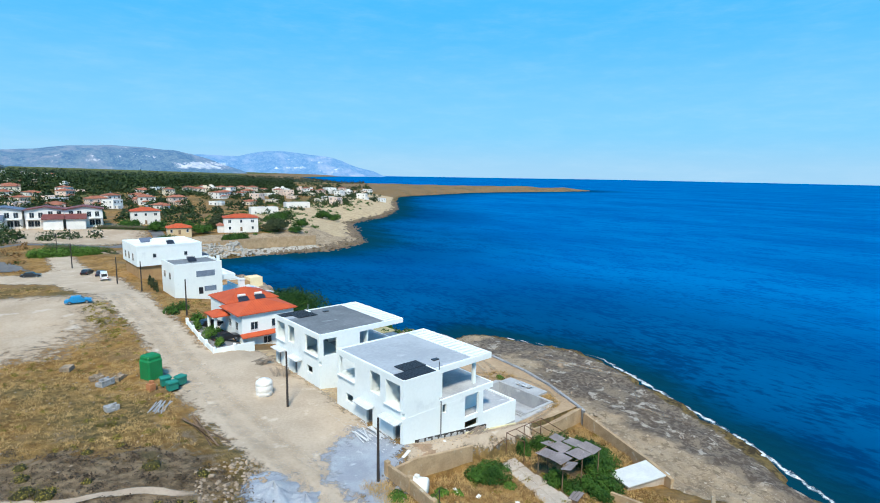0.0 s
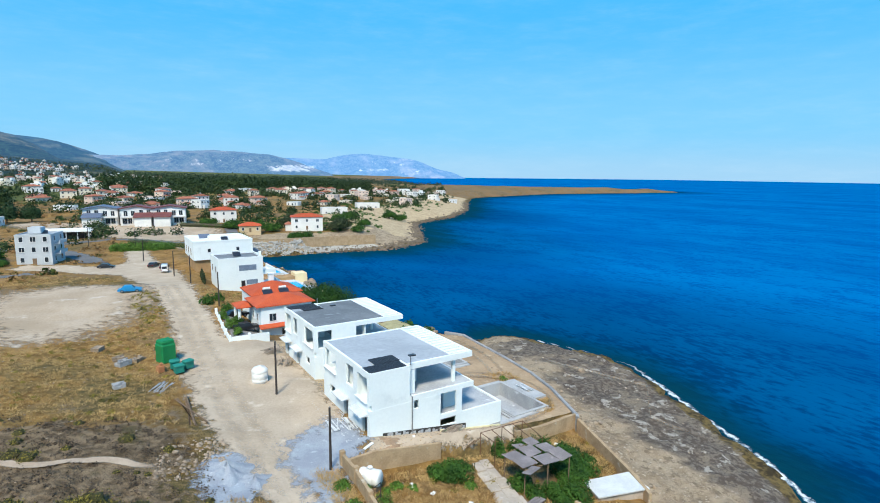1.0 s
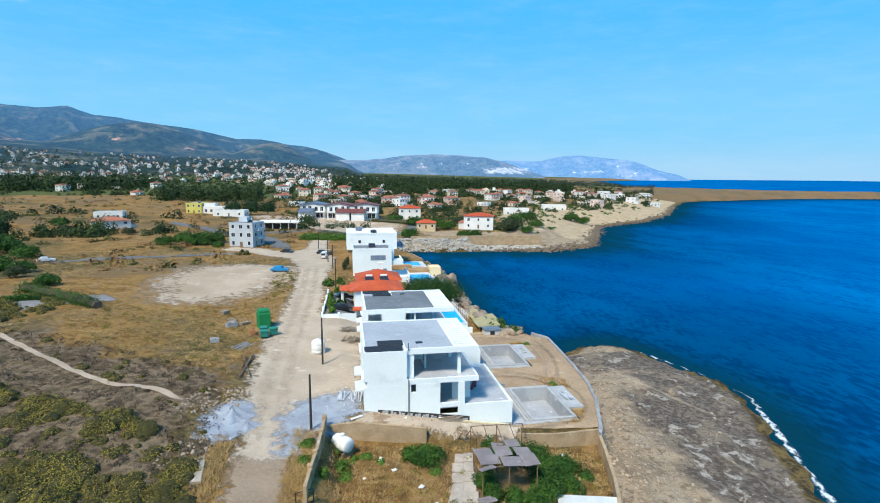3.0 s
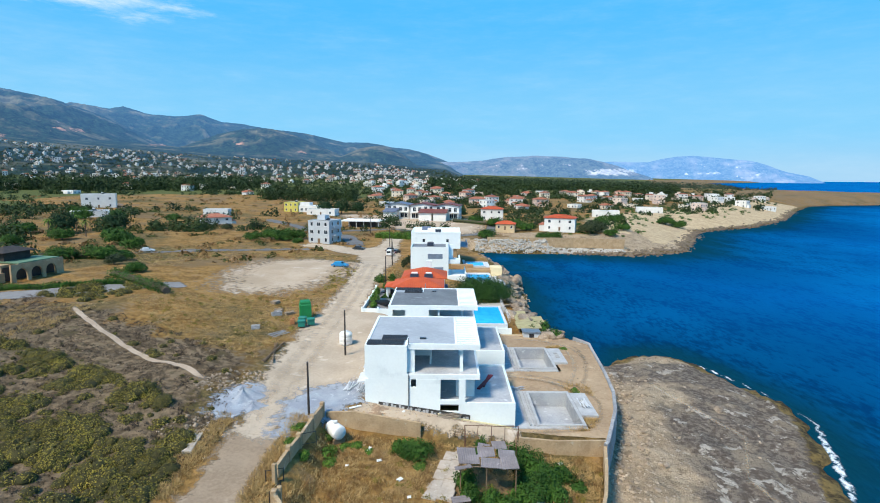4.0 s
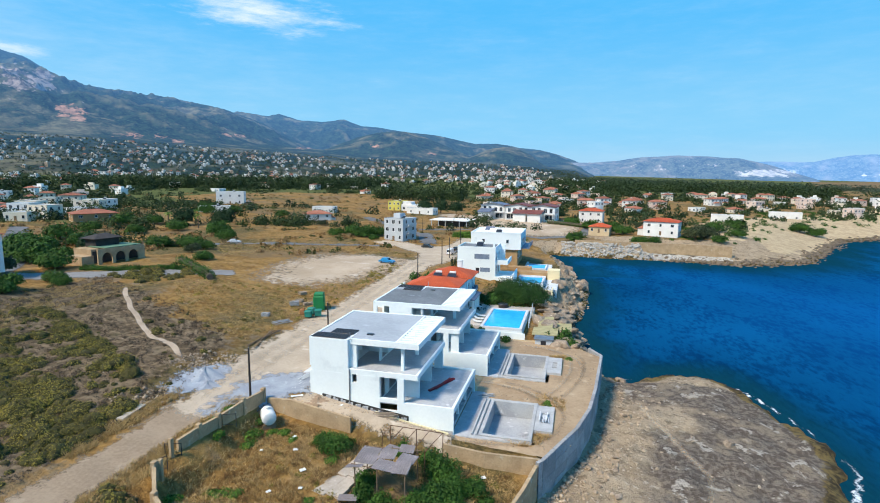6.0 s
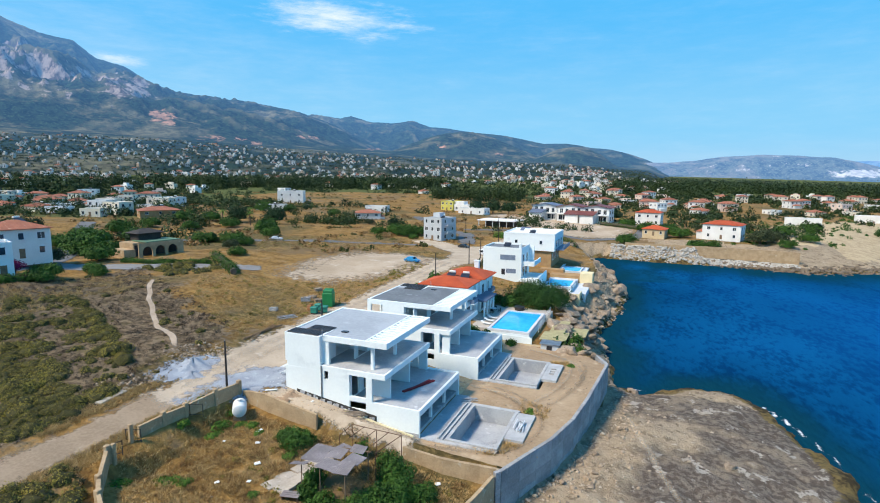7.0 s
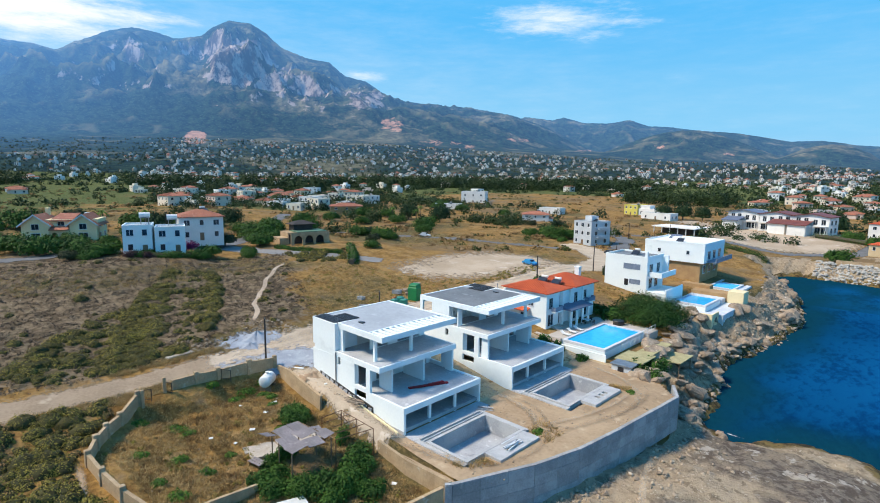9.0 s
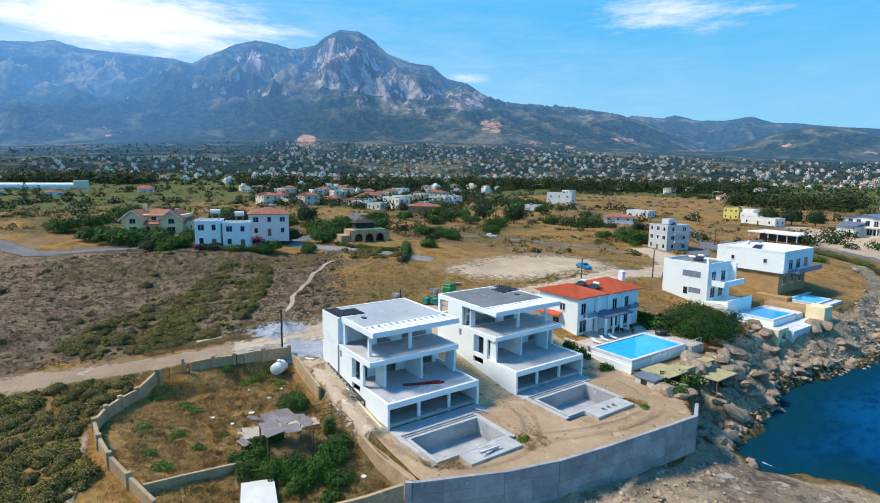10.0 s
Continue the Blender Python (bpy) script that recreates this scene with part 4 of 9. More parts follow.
DIRT = frayed("dirt road", (0.50, 0.40, 0.30), (0.40, 0.315, 0.23), (0.58, 0.49, 0.39))
YARD = frayed("yard sand", (0.42, 0.30, 0.19), (0.30, 0.205, 0.125), (0.50, 0.38, 0.255), 0.16, 2.6)
LIME = frayed("crushed limestone", (0.49, 0.385, 0.285), (0.38, 0.285, 0.195), (0.57, 0.48, 0.39), 0.1, 3.0, 0.4, 1.9, 0.25, 0.85)
GRAVEL = frayed("blue grey gravel", (0.36, 0.39, 0.43), (0.26, 0.28, 0.32), (0.46, 0.49, 0.53), 0.5, 8)
TARMAC = frayed("old tarmac", (0.17, 0.17, 0.17), (0.12, 0.12, 0.125), (0.22, 0.215, 0.21), 0.3, 6)
ROAD = [(17, -60), (17.5, -20), (18.8, 5), (19.6, 20), (19.4, 33), (17.5, 46), (17.3, 64), (18.8, 94), (18, 128), (13, 150), (2, 163), (-12, 172), (-8, 178), (8, 172),
        (16, 176), (17, 215), (23, 214), (23.5, 180), (27, 148), (25.5, 107), (25.3, 81), (28, 79.5), (32.4, 79), (32.4, 59), (31.7, 54), (31.7, 40.8), (28, 38), (24.3, 35), (24.2, 20), (24.4, 5), (23, -20), (23, -60)]
patch("road", [(x, y) for x, y in ROAD if y > 30] + [(24.2, 31.0), (19.5, 31.0)], DIRT, "pale beige dirt road along the building plots", "road", 0.06, 2.2)
EARTH = frayed("brown dirt road", (0.345, 0.255, 0.175), (0.25, 0.18, 0.12), (0.43, 0.335, 0.24))
patch("road", [(17, -60), (17.5, -20), (18.8, 5), (19.4, 20), (19.3, 36), (24.3, 36), (24.2, 20), (24.4, 5), (23, -20), (23, -60)], EARTH, "brown dirt road rutted beside the walled plot", "road", 0.05, 1.6)
patch("sand_lot", [(-6, 88), (-13, 108), (-11, 130), (2, 134), (14, 130), (20, 120), (18, 108), (12, 95), (6, 88)], LIME, "bare lot of crushed pale limestone", "lot", 0.04, 9.0)
pools = [[(51.5, 40.5), (58.9, 40.5), (58.9, 51.4), (51.5, 51.4)], [(52.0, 59.6), (59.3, 59.6), (59.3, 70.6), (52.0, 70.6)]]
patch("gravel_patch", [(23.2, 32), (22.4, 38), (24, 43), (29, 46), (31.5, 44), (31.5, 40), (27, 36), (25, 32)], GRAVEL, "spread of blue grey gravel", "gravel", 0.09, 2.4)
patch("gravel_patch", [(14.6, 34.5), (15.2, 40), (17.2, 43.5), (19.4, 42), (19.6, 38), (18.6, 34.5)], GRAVEL, "spread of blue grey gravel beside the road", "gravel", 0.08, 1.8)
patch("spoil_strip", [(30.5, 37.6), (50.2, 37.2), (50.2, 40.4), (31.5, 40.4)], DIRT, "bare brown spoil along the villa wall", "bare earth", 0.07, 0.8)


def lane(points, wide):
    """The outline of a strip of even width along a plan line."""
    sides = [[], []]
    for i, p in enumerate(points):
        a, b = Vector(points[max(i - 1, 0)]), Vector(points[min(i + 1, len(points) - 1)])
        s = Vector((-(b - a).y, (b - a).x)).normalized() * wide / 2
        sides[0].append((p[0] + s.x, p[1] + s.y)), sides[1].append((p[0] - s.x, p[1] - s.y))
    return sides[0] + sides[1][::-1]


FOOT = lane([(-21.4, 66.8), (-18.5, 63.6), (-16, 61), (-12.2, 58.2), (-9.6, 55.4), (-6.5, 53.8), (-2.8, 50.6), (0.4, 48.6), (3.2, 46.2), (6.4, 45.2), (9.0, 44.3), (11, 42.3), (12.6, 41.4)], 1.0)
for line, wide in (([(-80, -4), (-56, 6), (-50, 22), (-46, 44), (-51, 62), (-64, 78), (-88, 94), (-130, 130)], 5.5), ([(-90, 108), (-72, 120), (-50, 138), (-25, 152), (-6, 163)], 4.5),
                   ([(-60, 282), (-42, 258), (-14, 226), (0, 202), (8, 178)], 6.5), ([(-16, 240), (15, 252), (44, 250), (66, 268), (70, 300)], 6.0), ([(-150, 300), (-176, 335), (-240, 430)], 7.0)):
    patch("road", lane(line, wide), TARMAC, "narrow grey tarmac lane across the plain", "road", 0.12, 0.8)
GREY_DRIVE = frayed("pale grey paving", (0.26, 0.25, 0.245), (0.20, 0.19, 0.185), (0.33, 0.31, 0.30), 0.3, 4)
patch("bare_ground", [(6, 262), (30, 250), (58, 262), (64, 285), (66, 312), (44, 326), (10, 330), (-20, 350), (-30, 330), (-4, 285)], LIME, "terraced bare earth of a building site", "bare earth", 0.1, 9.0)
patch("driveway", lane([(-58, 62), (-46, 67), (-34, 74), (-22, 84), (-14, 90)], 6.5), GREY_DRIVE, "grey paved drive before the arched house", "driveway", 0.08, 0.8)
# sand yard round the pools, level up to the long wall
yard_ring = [(50.0, 37.4), (59.9, 37.3), (63.4, 45.5), (65.0, 51.5), (66.0, 59), (67.2, 73.0), (63.5, 76.5), (58, 77.5), (50, 78)]
rows = list(zip(yard_ring, yard_ring[1:] + yard_ring[:1]))
yx, yy = np.arange(44, 70.01, 0.5), np.arange(36, 80.01, 0.5)
GXY, GYY = np.meshgrid(yx, yy)
yz = np.maximum(np.where(GXY < 50.5, height(GXY, GYY), 1.75) + 0.03, 1.72) + 0.05 * wobble(GXY, GYY, 7, 2.0) + 0.04 * np.abs(wobble(GXY, GYY, 2.2, 1.0))
yard = sheet("yard", yx, yy, yz, YARD, lambda c: (signed_distance(c[:, 0], c[:, 1], yard_ring) > -0.1) & (signed_distance(c[:, 0], c[:, 1], pools[0]) < -0.1) & (signed_distance(c[:, 0], c[:, 1], pools[1]) < -0.1))
give(yard, "rim", np.full(GXY.shape, 1.0))
tagged(yard, "levelled sand yard round the empty pools", "yard", kind="structure")
part("patio", Geo().box(44.5, 40.65, 1.55, 52.0, 53.2, 1.83), TERRACE), part("patio", Geo().box(45.3, 59.55, 1.6, 52.4, 72.1, 1.91), TERRACE)
for ob in [o for o in scene.objects if o.name.startswith("patio")]:
    tagged(ob, "grey concrete patio slab before an open lower storey", "patio", kind="structure")


# ---- walls ----
def wall_run(points, top, bottom, thick, material, name, label, posts=0.0, category="wall", courses=False):
    """A free-standing wall along a plan line; top and bottom are one value a point."""
    w = thing(name, label, category)
    for (a, b, ta, tb, ba, bb) in zip(points, points[1:], top, top[1:], bottom, bottom[1:]):
        d = Vector((b[0] - a[0], b[1] - a[1], 0))
        s = Vector((-d.y, d.x, 0)).normalized() * thick / 2
        ring = [(a[0] - s.x, a[1] - s.y), (b[0] - s.x, b[1] - s.y), (b[0] + s.x, b[1] + s.y), (a[0] + s.x, a[1] + s.y)]
        part("panel", Geo().prism(ring, [ba, bb, bb, ba], [ta, tb, tb, ta]), material, w)
        if posts:
            part("post", Geo().soft_box(a[0] - posts, a[1] - posts, ba, a[0] + posts, a[1] + posts, ta + 0.3, 0.05), material, w)
    return w


def block_wall(points, top, bottom, label):
    """The long wall: courses of concrete panels, a few centimetres out of line with one another, under a coping."""
    w = thing("retaining_wall", label, "wall")
    for a, b in zip(points, points[1:]):
        d = Vector((b[0] - a[0], b[1] - a[1], 0))
        count = max(1, round(d.length / 2.6))
        s = Vector((-d.y, d.x, 0)).normalized()
        for i in range(count):
            p, q = Vector((*a, 0)) + d * (i / count), Vector((*a, 0)) + d * ((i + 1) / count - 0.012 / d.length * 2)
            for k in range(4):
                z0, z1 = bottom + (top - bottom) * k / 4, bottom + (top - bottom) * (k + 1) / 4 - 0.025
                t = 0.22 + 0.018 * ((i + k) % 2) + RNG0.uniform(-0.008, 0.012)
                part("panel", Geo().prism([tuple((v + s * o).xy) for v, o in ((p, -t), (q, -t), (q, t), (p, t))], z0, z1), BLOCK, w)
            part("coping", Geo().prism([tuple((v + s * o).xy) for v, o in ((p, -0.2), (q, -0.2), (q, 0.2), (p, 0.2))], top - 0.03, top + 0.08 + RNG0.uniform(-0.02, 0.03)), BLOCK, w)
        part("core", Geo().prism([(a[0] - s.x * 0.19, a[1] - s.y * 0.19), (b[0] - s.x * 0.19, b[1] - s.y * 0.19), (b[0] + s.x * 0.19, b[1] + s.y * 0.19), (a[0] + s.x * 0.19, a[1] + s.y * 0.19)], bottom, top - 0.05), CONCRETE, w)
    return w


RNG0 = random.Random(3)
block_wall([(59.6, 36.6)] + WALL_LINE[2:] + [(65.5, 76.8)], 1.95, -2.6, "long grey concrete block wall above the rock shelf")
RW = [(27.4, 37.0), (27.2, 33.4), (26.9, 30.0)]
gz = lambda pts, d: [ground_z(*p) + d for p in pts]
wall_run(RW, gz(RW, 1.3), gz(RW, -1.9), 0.3, TAN_WALL, "garden_wall", "weathered tan plot wall along the dirt road", 0.24)
RW = [(26.8, 29.6), (26.5, 27), (26.2, 24.3)]
wall_run(RW, gz(RW, 1.2), gz(RW, -1.9), 0.3, TAN_WALL, "garden_wall", "weathered tan plot wall along the dirt road", 0.24)
RW = [(27.3, 20.2), (29.4, 17.8), (32, 15.9), (34.5, 14.4), (36.8, 13.2), (40.5, 13.4), (44, 14.0), (47.5, 15.2), (51.4, 16.7)]
wall_run(RW, gz(RW, 1.3), gz(RW, -0.6), 0.32, TAN_WALL, "garden_wall", "weathered tan plot wall with short posts", 0.25)
RW = [(48.2, 16.2), (46.6, 20.6), (46.4, 24.6)]
wall_run(RW, gz(RW, 0.8), gz(RW, -0.5), 0.3, TAN_WALL, "garden_wall", "low tan plot wall in the dry grass")
RW = [(27.8, 37.3), (31.0, 37.2), (34.2, 37.0), (38.6, 36.9)]
wall_run(RW, [ground_z(p[0], 39.4) + 0.15 for p in RW], [ground_z(p[0], 39.4) - 2.6 for p in RW], 0.32, TAN_WALL, "garden_wall", "broken tan plot wall beside the spoil heap")
RW = [(49.4, 37.0), (54.0, 36.8), (59.8, 37.2)]
wall_run(RW, [2.5, 2.2, 2.1], [0, 0, -0.5], 0.32, TAN_WALL, "garden_wall", "low tan wall below the sand yard")
RW = [(54.5, 22), (56.0, 25.4), (57.3, 28.5), (58.6, 32.8), (59.5, 36.4)]
wall_run(RW, [0.9, 1.1, 1.0, 1.35, 1.8], [-4.5] * 5, 0.36, TAN_WALL, "garden_wall", "low crumbling tan wall above the rock shelf", 0.0)
RW = [(40.5, 39.75), (44.5, 39.75), (49.3, 39.8)]
wall_run(RW, [3.9, 3.1, 2.3], [1, 1, 1], 0.2, PALE, "plinth_wall", "pale yellow plinth wall at the villa's foot")


# wheel ruts pressed into the yard and the road
RUT_DARK = frayed("rut earth", (0.27, 0.185, 0.115), (0.36, 0.255, 0.16), None, 0.4, 4.0, 0.4, 0.8, 0.05, 1.0)
RUT_PALE = frayed("rut sand", (0.54, 0.42, 0.295), (0.46, 0.345, 0.235), None, 0.4, 4.0, 0.4, 0.8, 0.05, 0.9)


def rut(line, wide, material, label, lift=0.1, worn=0.4, name="wheel_rut", category="wheel rut"):
    """A shallow worn strip along a plan line, fraying at both sides."""
    pts = []
    for (ax, ay), (bx, by) in zip(line, line[1:]):
        k = max(2, int(math.hypot(bx - ax, by - ay) / 0.8))
        pts += [(ax + (bx - ax) * i / k, ay + (by - ay) * i / k) for i in range(k)]
    pts = np.array(pts + [line[-1]])
    for _ in range(4):
        pts[1:-1] = (pts[:-2] + 2 * pts[1:-1] + pts[2:]) / 4
    d = np.gradient(pts, axis=0)
    d /= np.linalg.norm(d, axis=1, keepdims=True)
    off = np.array([-1.0, -0.5, 0, 0.5, 1.0]) * wide
    P = pts[:, None, :] + np.stack([-d[:, 1], d[:, 0]], 1)[:, None, :] * off[None, :, None]
    z = np.maximum(height(P[..., 0], P[..., 1]), np.where((P[..., 0] > 50.6) & (P[..., 1] > 38.2) & (P[..., 1] < 76), 1.75, -9)) + lift
    i = np.arange(z.size).reshape(z.shape)
    faces = np.stack([i[:-1, :-1], i[:-1, 1:], i[1:, 1:], i[1:, :-1]], -1).reshape(-1, 4)
    me = bpy.data.meshes.new(name)
    me.from_pydata(np.concatenate([P, z[..., None]], -1).reshape(-1, 3).tolist(), [], faces.tolist())
    me.materials.append(material)
    ob = new(name, me)
    ends = np.minimum(1, np.minimum(np.arange(len(pts)), np.arange(len(pts))[::-1]) / 4.0)
    give(ob, "rim", (worn - worn * np.abs(off / wide) ** 2)[None, :] * ends[:, None])
    return tagged(ob, label, category, kind="structure")




# ---- houses ----
WINDOW_MESHES = {}


def window(parent, side, a, z, w, h, wide, deep, name="window"):
    """A window on one side of a block that is wide (x) by deep (y): a frame proud of the wall and a dark pane in it."""
    key = (round(w, 2), round(h, 2))
    if key not in WINDOW_MESHES:
        f, t = 0.09, 0.07
        frame_geo = Geo().box(-w / 2, -t, 0, -w / 2 + f, 0.05, h).box(w / 2 - f, -t, 0, w / 2, 0.05, h).box(-w / 2 + f, -t, h - f, w / 2 - f, 0.05, h).box(-w / 2 - 0.06, -t - 0.05, -0.06, w / 2 + 0.06, 0.05, f)
        if w > 1.1:
            frame_geo.box(-0.03, -t + 0.02, f, 0.03, 0.05, h - f)
        WINDOW_MESHES[key] = mesh_of("window", frame_geo, FRAME), mesh_of("pane", Geo().box(-w / 2 + f, -0.03, f, w / 2 - f, 0.04, h - f), GLASS)
    place = {"S": (a, 0, 0), "E": (wide, a, 90), "N": (wide - a, deep, 180), "W": (0, deep - a, -90)}[side]
    ob = new(name, WINDOW_MESHES[key][0])
    ob.parent, ob.matrix_basis = parent, pose(place[0], place[1], z, 0, 0, place[2])
    pane = new("pane", WINDOW_MESHES[key][1])
    pane.parent = ob
    return ob


def hip_roof(x0, y0, x1, y1, z, rise, over=0.5):
    """A tiled hip roof with a thick eave."""
    x0, y0, x1, y1 = x0 - over, y0 - over, x1 + over, y1 + over
    k = min(x1 - x0, y1 - y0) / 2 * 0.98
    if x1 - x0 > y1 - y0:
        a, b = (x0 + k, (y0 + y1) / 2), (x1 - k, (y0 + y1) / 2)
    else:
        a, b = ((x0 + x1) / 2, y0 + k), ((x0 + x1) / 2, y1 - k)
    v = [(x0, y0, z), (x1, y0, z), (x1, y1, z), (x0, y1, z), (x0, y0, z + 0.14), (x1, y0, z + 0.14), (x1, y1, z + 0.14), (x0, y1, z + 0.14), (*a, z + rise), (*b, z + rise)]
    f = [(3, 2, 1, 0), (0, 1, 5, 4), (1, 2, 6, 5), (2, 3, 7, 6), (3, 0, 4, 7)]
    f += [(4, 5, 9, 8), (5, 6, 9), (6, 7, 8, 9), (7, 4, 8)] if x1 - x0 > y1 - y0 else [(4, 5, 8), (5, 6, 9, 8), (6, 7, 9), (7, 4, 8, 9)]
    return Geo().add(v, f)


def tile_ribs(x0, y0, x1, y1, z, rise, over=0.5, step=0.42):
    """Raised rows of tiles running up the two long slopes of a hip roof."""
    g = Geo()
    x0, y0, x1, y1 = x0 - over, y0 - over, x1 + over, y1 + over
    k = min(x1 - x0, y1 - y0) / 2
    along_x = x1 - x0 > y1 - y0
    lo, hi = (x0, x1) if along_x else (y0, y1)
    a = lo + step / 2
    while a < hi:
        reach = min(1.0, (a - lo) / k, (hi - a) / k)
        for s in (0, 1):
            if along_x:
                p, q = (a, y0 if s == 0 else y1, z + 0.16), (a, (y0 + k * reach) if s == 0 else (y1 - k * reach), z + 0.16 + (rise - 0.14) * reach)
            else:
                p, q = (x0 if s == 0 else x1, a, z + 0.16), ((x0 + k * reach) if s == 0 else (x1 - k * reach), a, z + 0.16 + (rise - 0.14) * reach)
            if reach > 0.08:
                g.tube(p, q, 0.07, 0.06, 5)
        a += step
    return g


def water_heater(parent, x, y, z, turn=0.0):
    """A roof-top solar heater: tank on a stand and a tilted panel."""
    m = pose(x, y, z, 0, 0, turn)
    for name, geo, material in (("water_tank", Geo().tube((-0.65, 0.3, 1.1), (0.65, 0.3, 1.1), 0.25, n=12), PLASTIC_WHITE),
                                ("tank_stand", Geo().box(-0.55, 0.2, 0, 0.55, 0.4, 0.95), METAL),
                                ("solar_panel", Geo().prism([(-0.9, -1.5), (0.9, -1.5), (0.9, 0), (-0.9, 0)], [0.1, 0.1, 0.85, 0.85], [0.18, 0.18, 0.93, 0.93]), BLACK)):
        part(name, geo, material, parent).matrix_basis = m


def front(left, right):
    """The pose of a house by the two ends of its front: x along the front, y to the back."""
    turn = math.degrees(math.atan2(right[1] - left[1], right[0] - left[0]))
    return turn, math.hypot(right[0] - left[0], right[1] - left[1])


def house(left, right, deep, base, top, roof, material, label, storeys=2, heater=True, group="", wing=None, roof_mat=None, bays=3, sides="SEWN"):
    """A dwelling: walls, roof, a door and rows of windows; roof is 'flat' or 'hip'."""
    turn, wide = front(left, right)
    h = top - base if roof == "flat" else top - base - 1.7
    ob = thing("house", label, "house", pose(left[0], left[1], base, 0, 0, turn), group)
    if roof == "flat":
        part("wall", Geo().box(0, 0, -1.5, wide, deep, h - 0.35), material, ob)
        part("parapet", Geo().wall("x", -0.04, 0.24, -0.04, wide + 0.04, h - 0.35, h + 0.1).wall("x", deep - 0.2, 0.24, -0.04, wide + 0.04, h - 0.35, h + 0.1)
             .wall("y", -0.04, 0.24, 0.2, deep - 0.2, h - 0.35, h + 0.1).wall("y", wide - 0.2, 0.24, 0.2, deep - 0.2, h - 0.35, h + 0.1), material, ob)
        part("roof", Geo().box(0.2, 0.2, h - 0.35, wide - 0.2, deep - 0.2, h - 0.2), roof_mat or ROOF_SLAB, ob)
    else:
        part("wall", Geo().box(0, 0, -1.5, wide, deep, h), material, ob)
        r = part("roof", hip_roof(0, 0, wide, deep, h, 1.8), roof_mat or TILE_OLD, ob, "terracotta tiled roof")
        tagged(part("roof_ribbing", tile_ribs(0, 0, wide, deep, h, 1.8, step=0.6), roof_mat or TILE_OLD, r), kind="stuff")
    if wing:
        wx0, wy0, wx1, wy1, wh = wing
        part("wing", Geo().box(wx0, wy0, -1.5, wx1, wy1, wh), material, ob)
        if roof == "hip":
            part("wing_roof", hip_roof(wx0, wy0, wx1, wy1, wh, 1.2, 0.4), TILE_OLD, ob)
    rise = h / storeys
    for s in range(storeys):
        z = s * rise + 0.9
        for side in sides:
            length = wide if side in "SN" else deep
            count = bays if side in "SN" else 2
            for i in range(count):
                a = length * (i + 0.5) / count
                if side == "S" and s == 0 and i == 1:
                    continue
                window(ob, side, a, z, 1.5 if (i + s) % 2 else 1.1, min(1.5, rise - 1.4), wide, deep)
    part("door", Geo().box(wide * 1.5 / bays - 0.5, -0.08, 0.05, wide * 1.5 / bays + 0.5, 0.06, 2.1), WOOD, ob)
    if heater:
        water_heater(ob, wide * 0.6, deep * 0.6, h - 0.2 if roof == "flat" else h + 1.2, 20)
    return ob


BEIGE = mat("beige paint", (0.62, 0.48, 0.30), (0.53, 0.40, 0.25), 0.3, 4, 0.85, bump=0.1)
YELLOW = mat("yellow paint", (0.62, 0.55, 0.13), (0.54, 0.47, 0.11), 0.3, 4, 0.8, bump=0.1)
GREY_WALL = mat("pale grey render", (0.52, 0.55, 0.58), (0.44, 0.47, 0.50), 0.3, 4, 0.8, bump=0.1)
GREEN_ROOF = mat("green roof felt", (0.10, 0.19, 0.12), (0.14, 0.23, 0.15), 0.4, 5, 0.8, bump=0.15)
BLUE_ROOF = mat("slate blue roof", (0.10, 0.13, 0.19), (0.14, 0.17, 0.24), 0.5, 5, 0.6, bump=0.15)
BRICK_TAN = mat("tan cladding", (0.42, 0.27, 0.13), (0.33, 0.20, 0.10), 0.6, 8, 0.85, bump=0.3)
BLUE_RAIL = mat("blue grey railing", (0.20, 0.25, 0.33), (0.15, 0.19, 0.26), 1, 8, 0.5, bump=0.05)


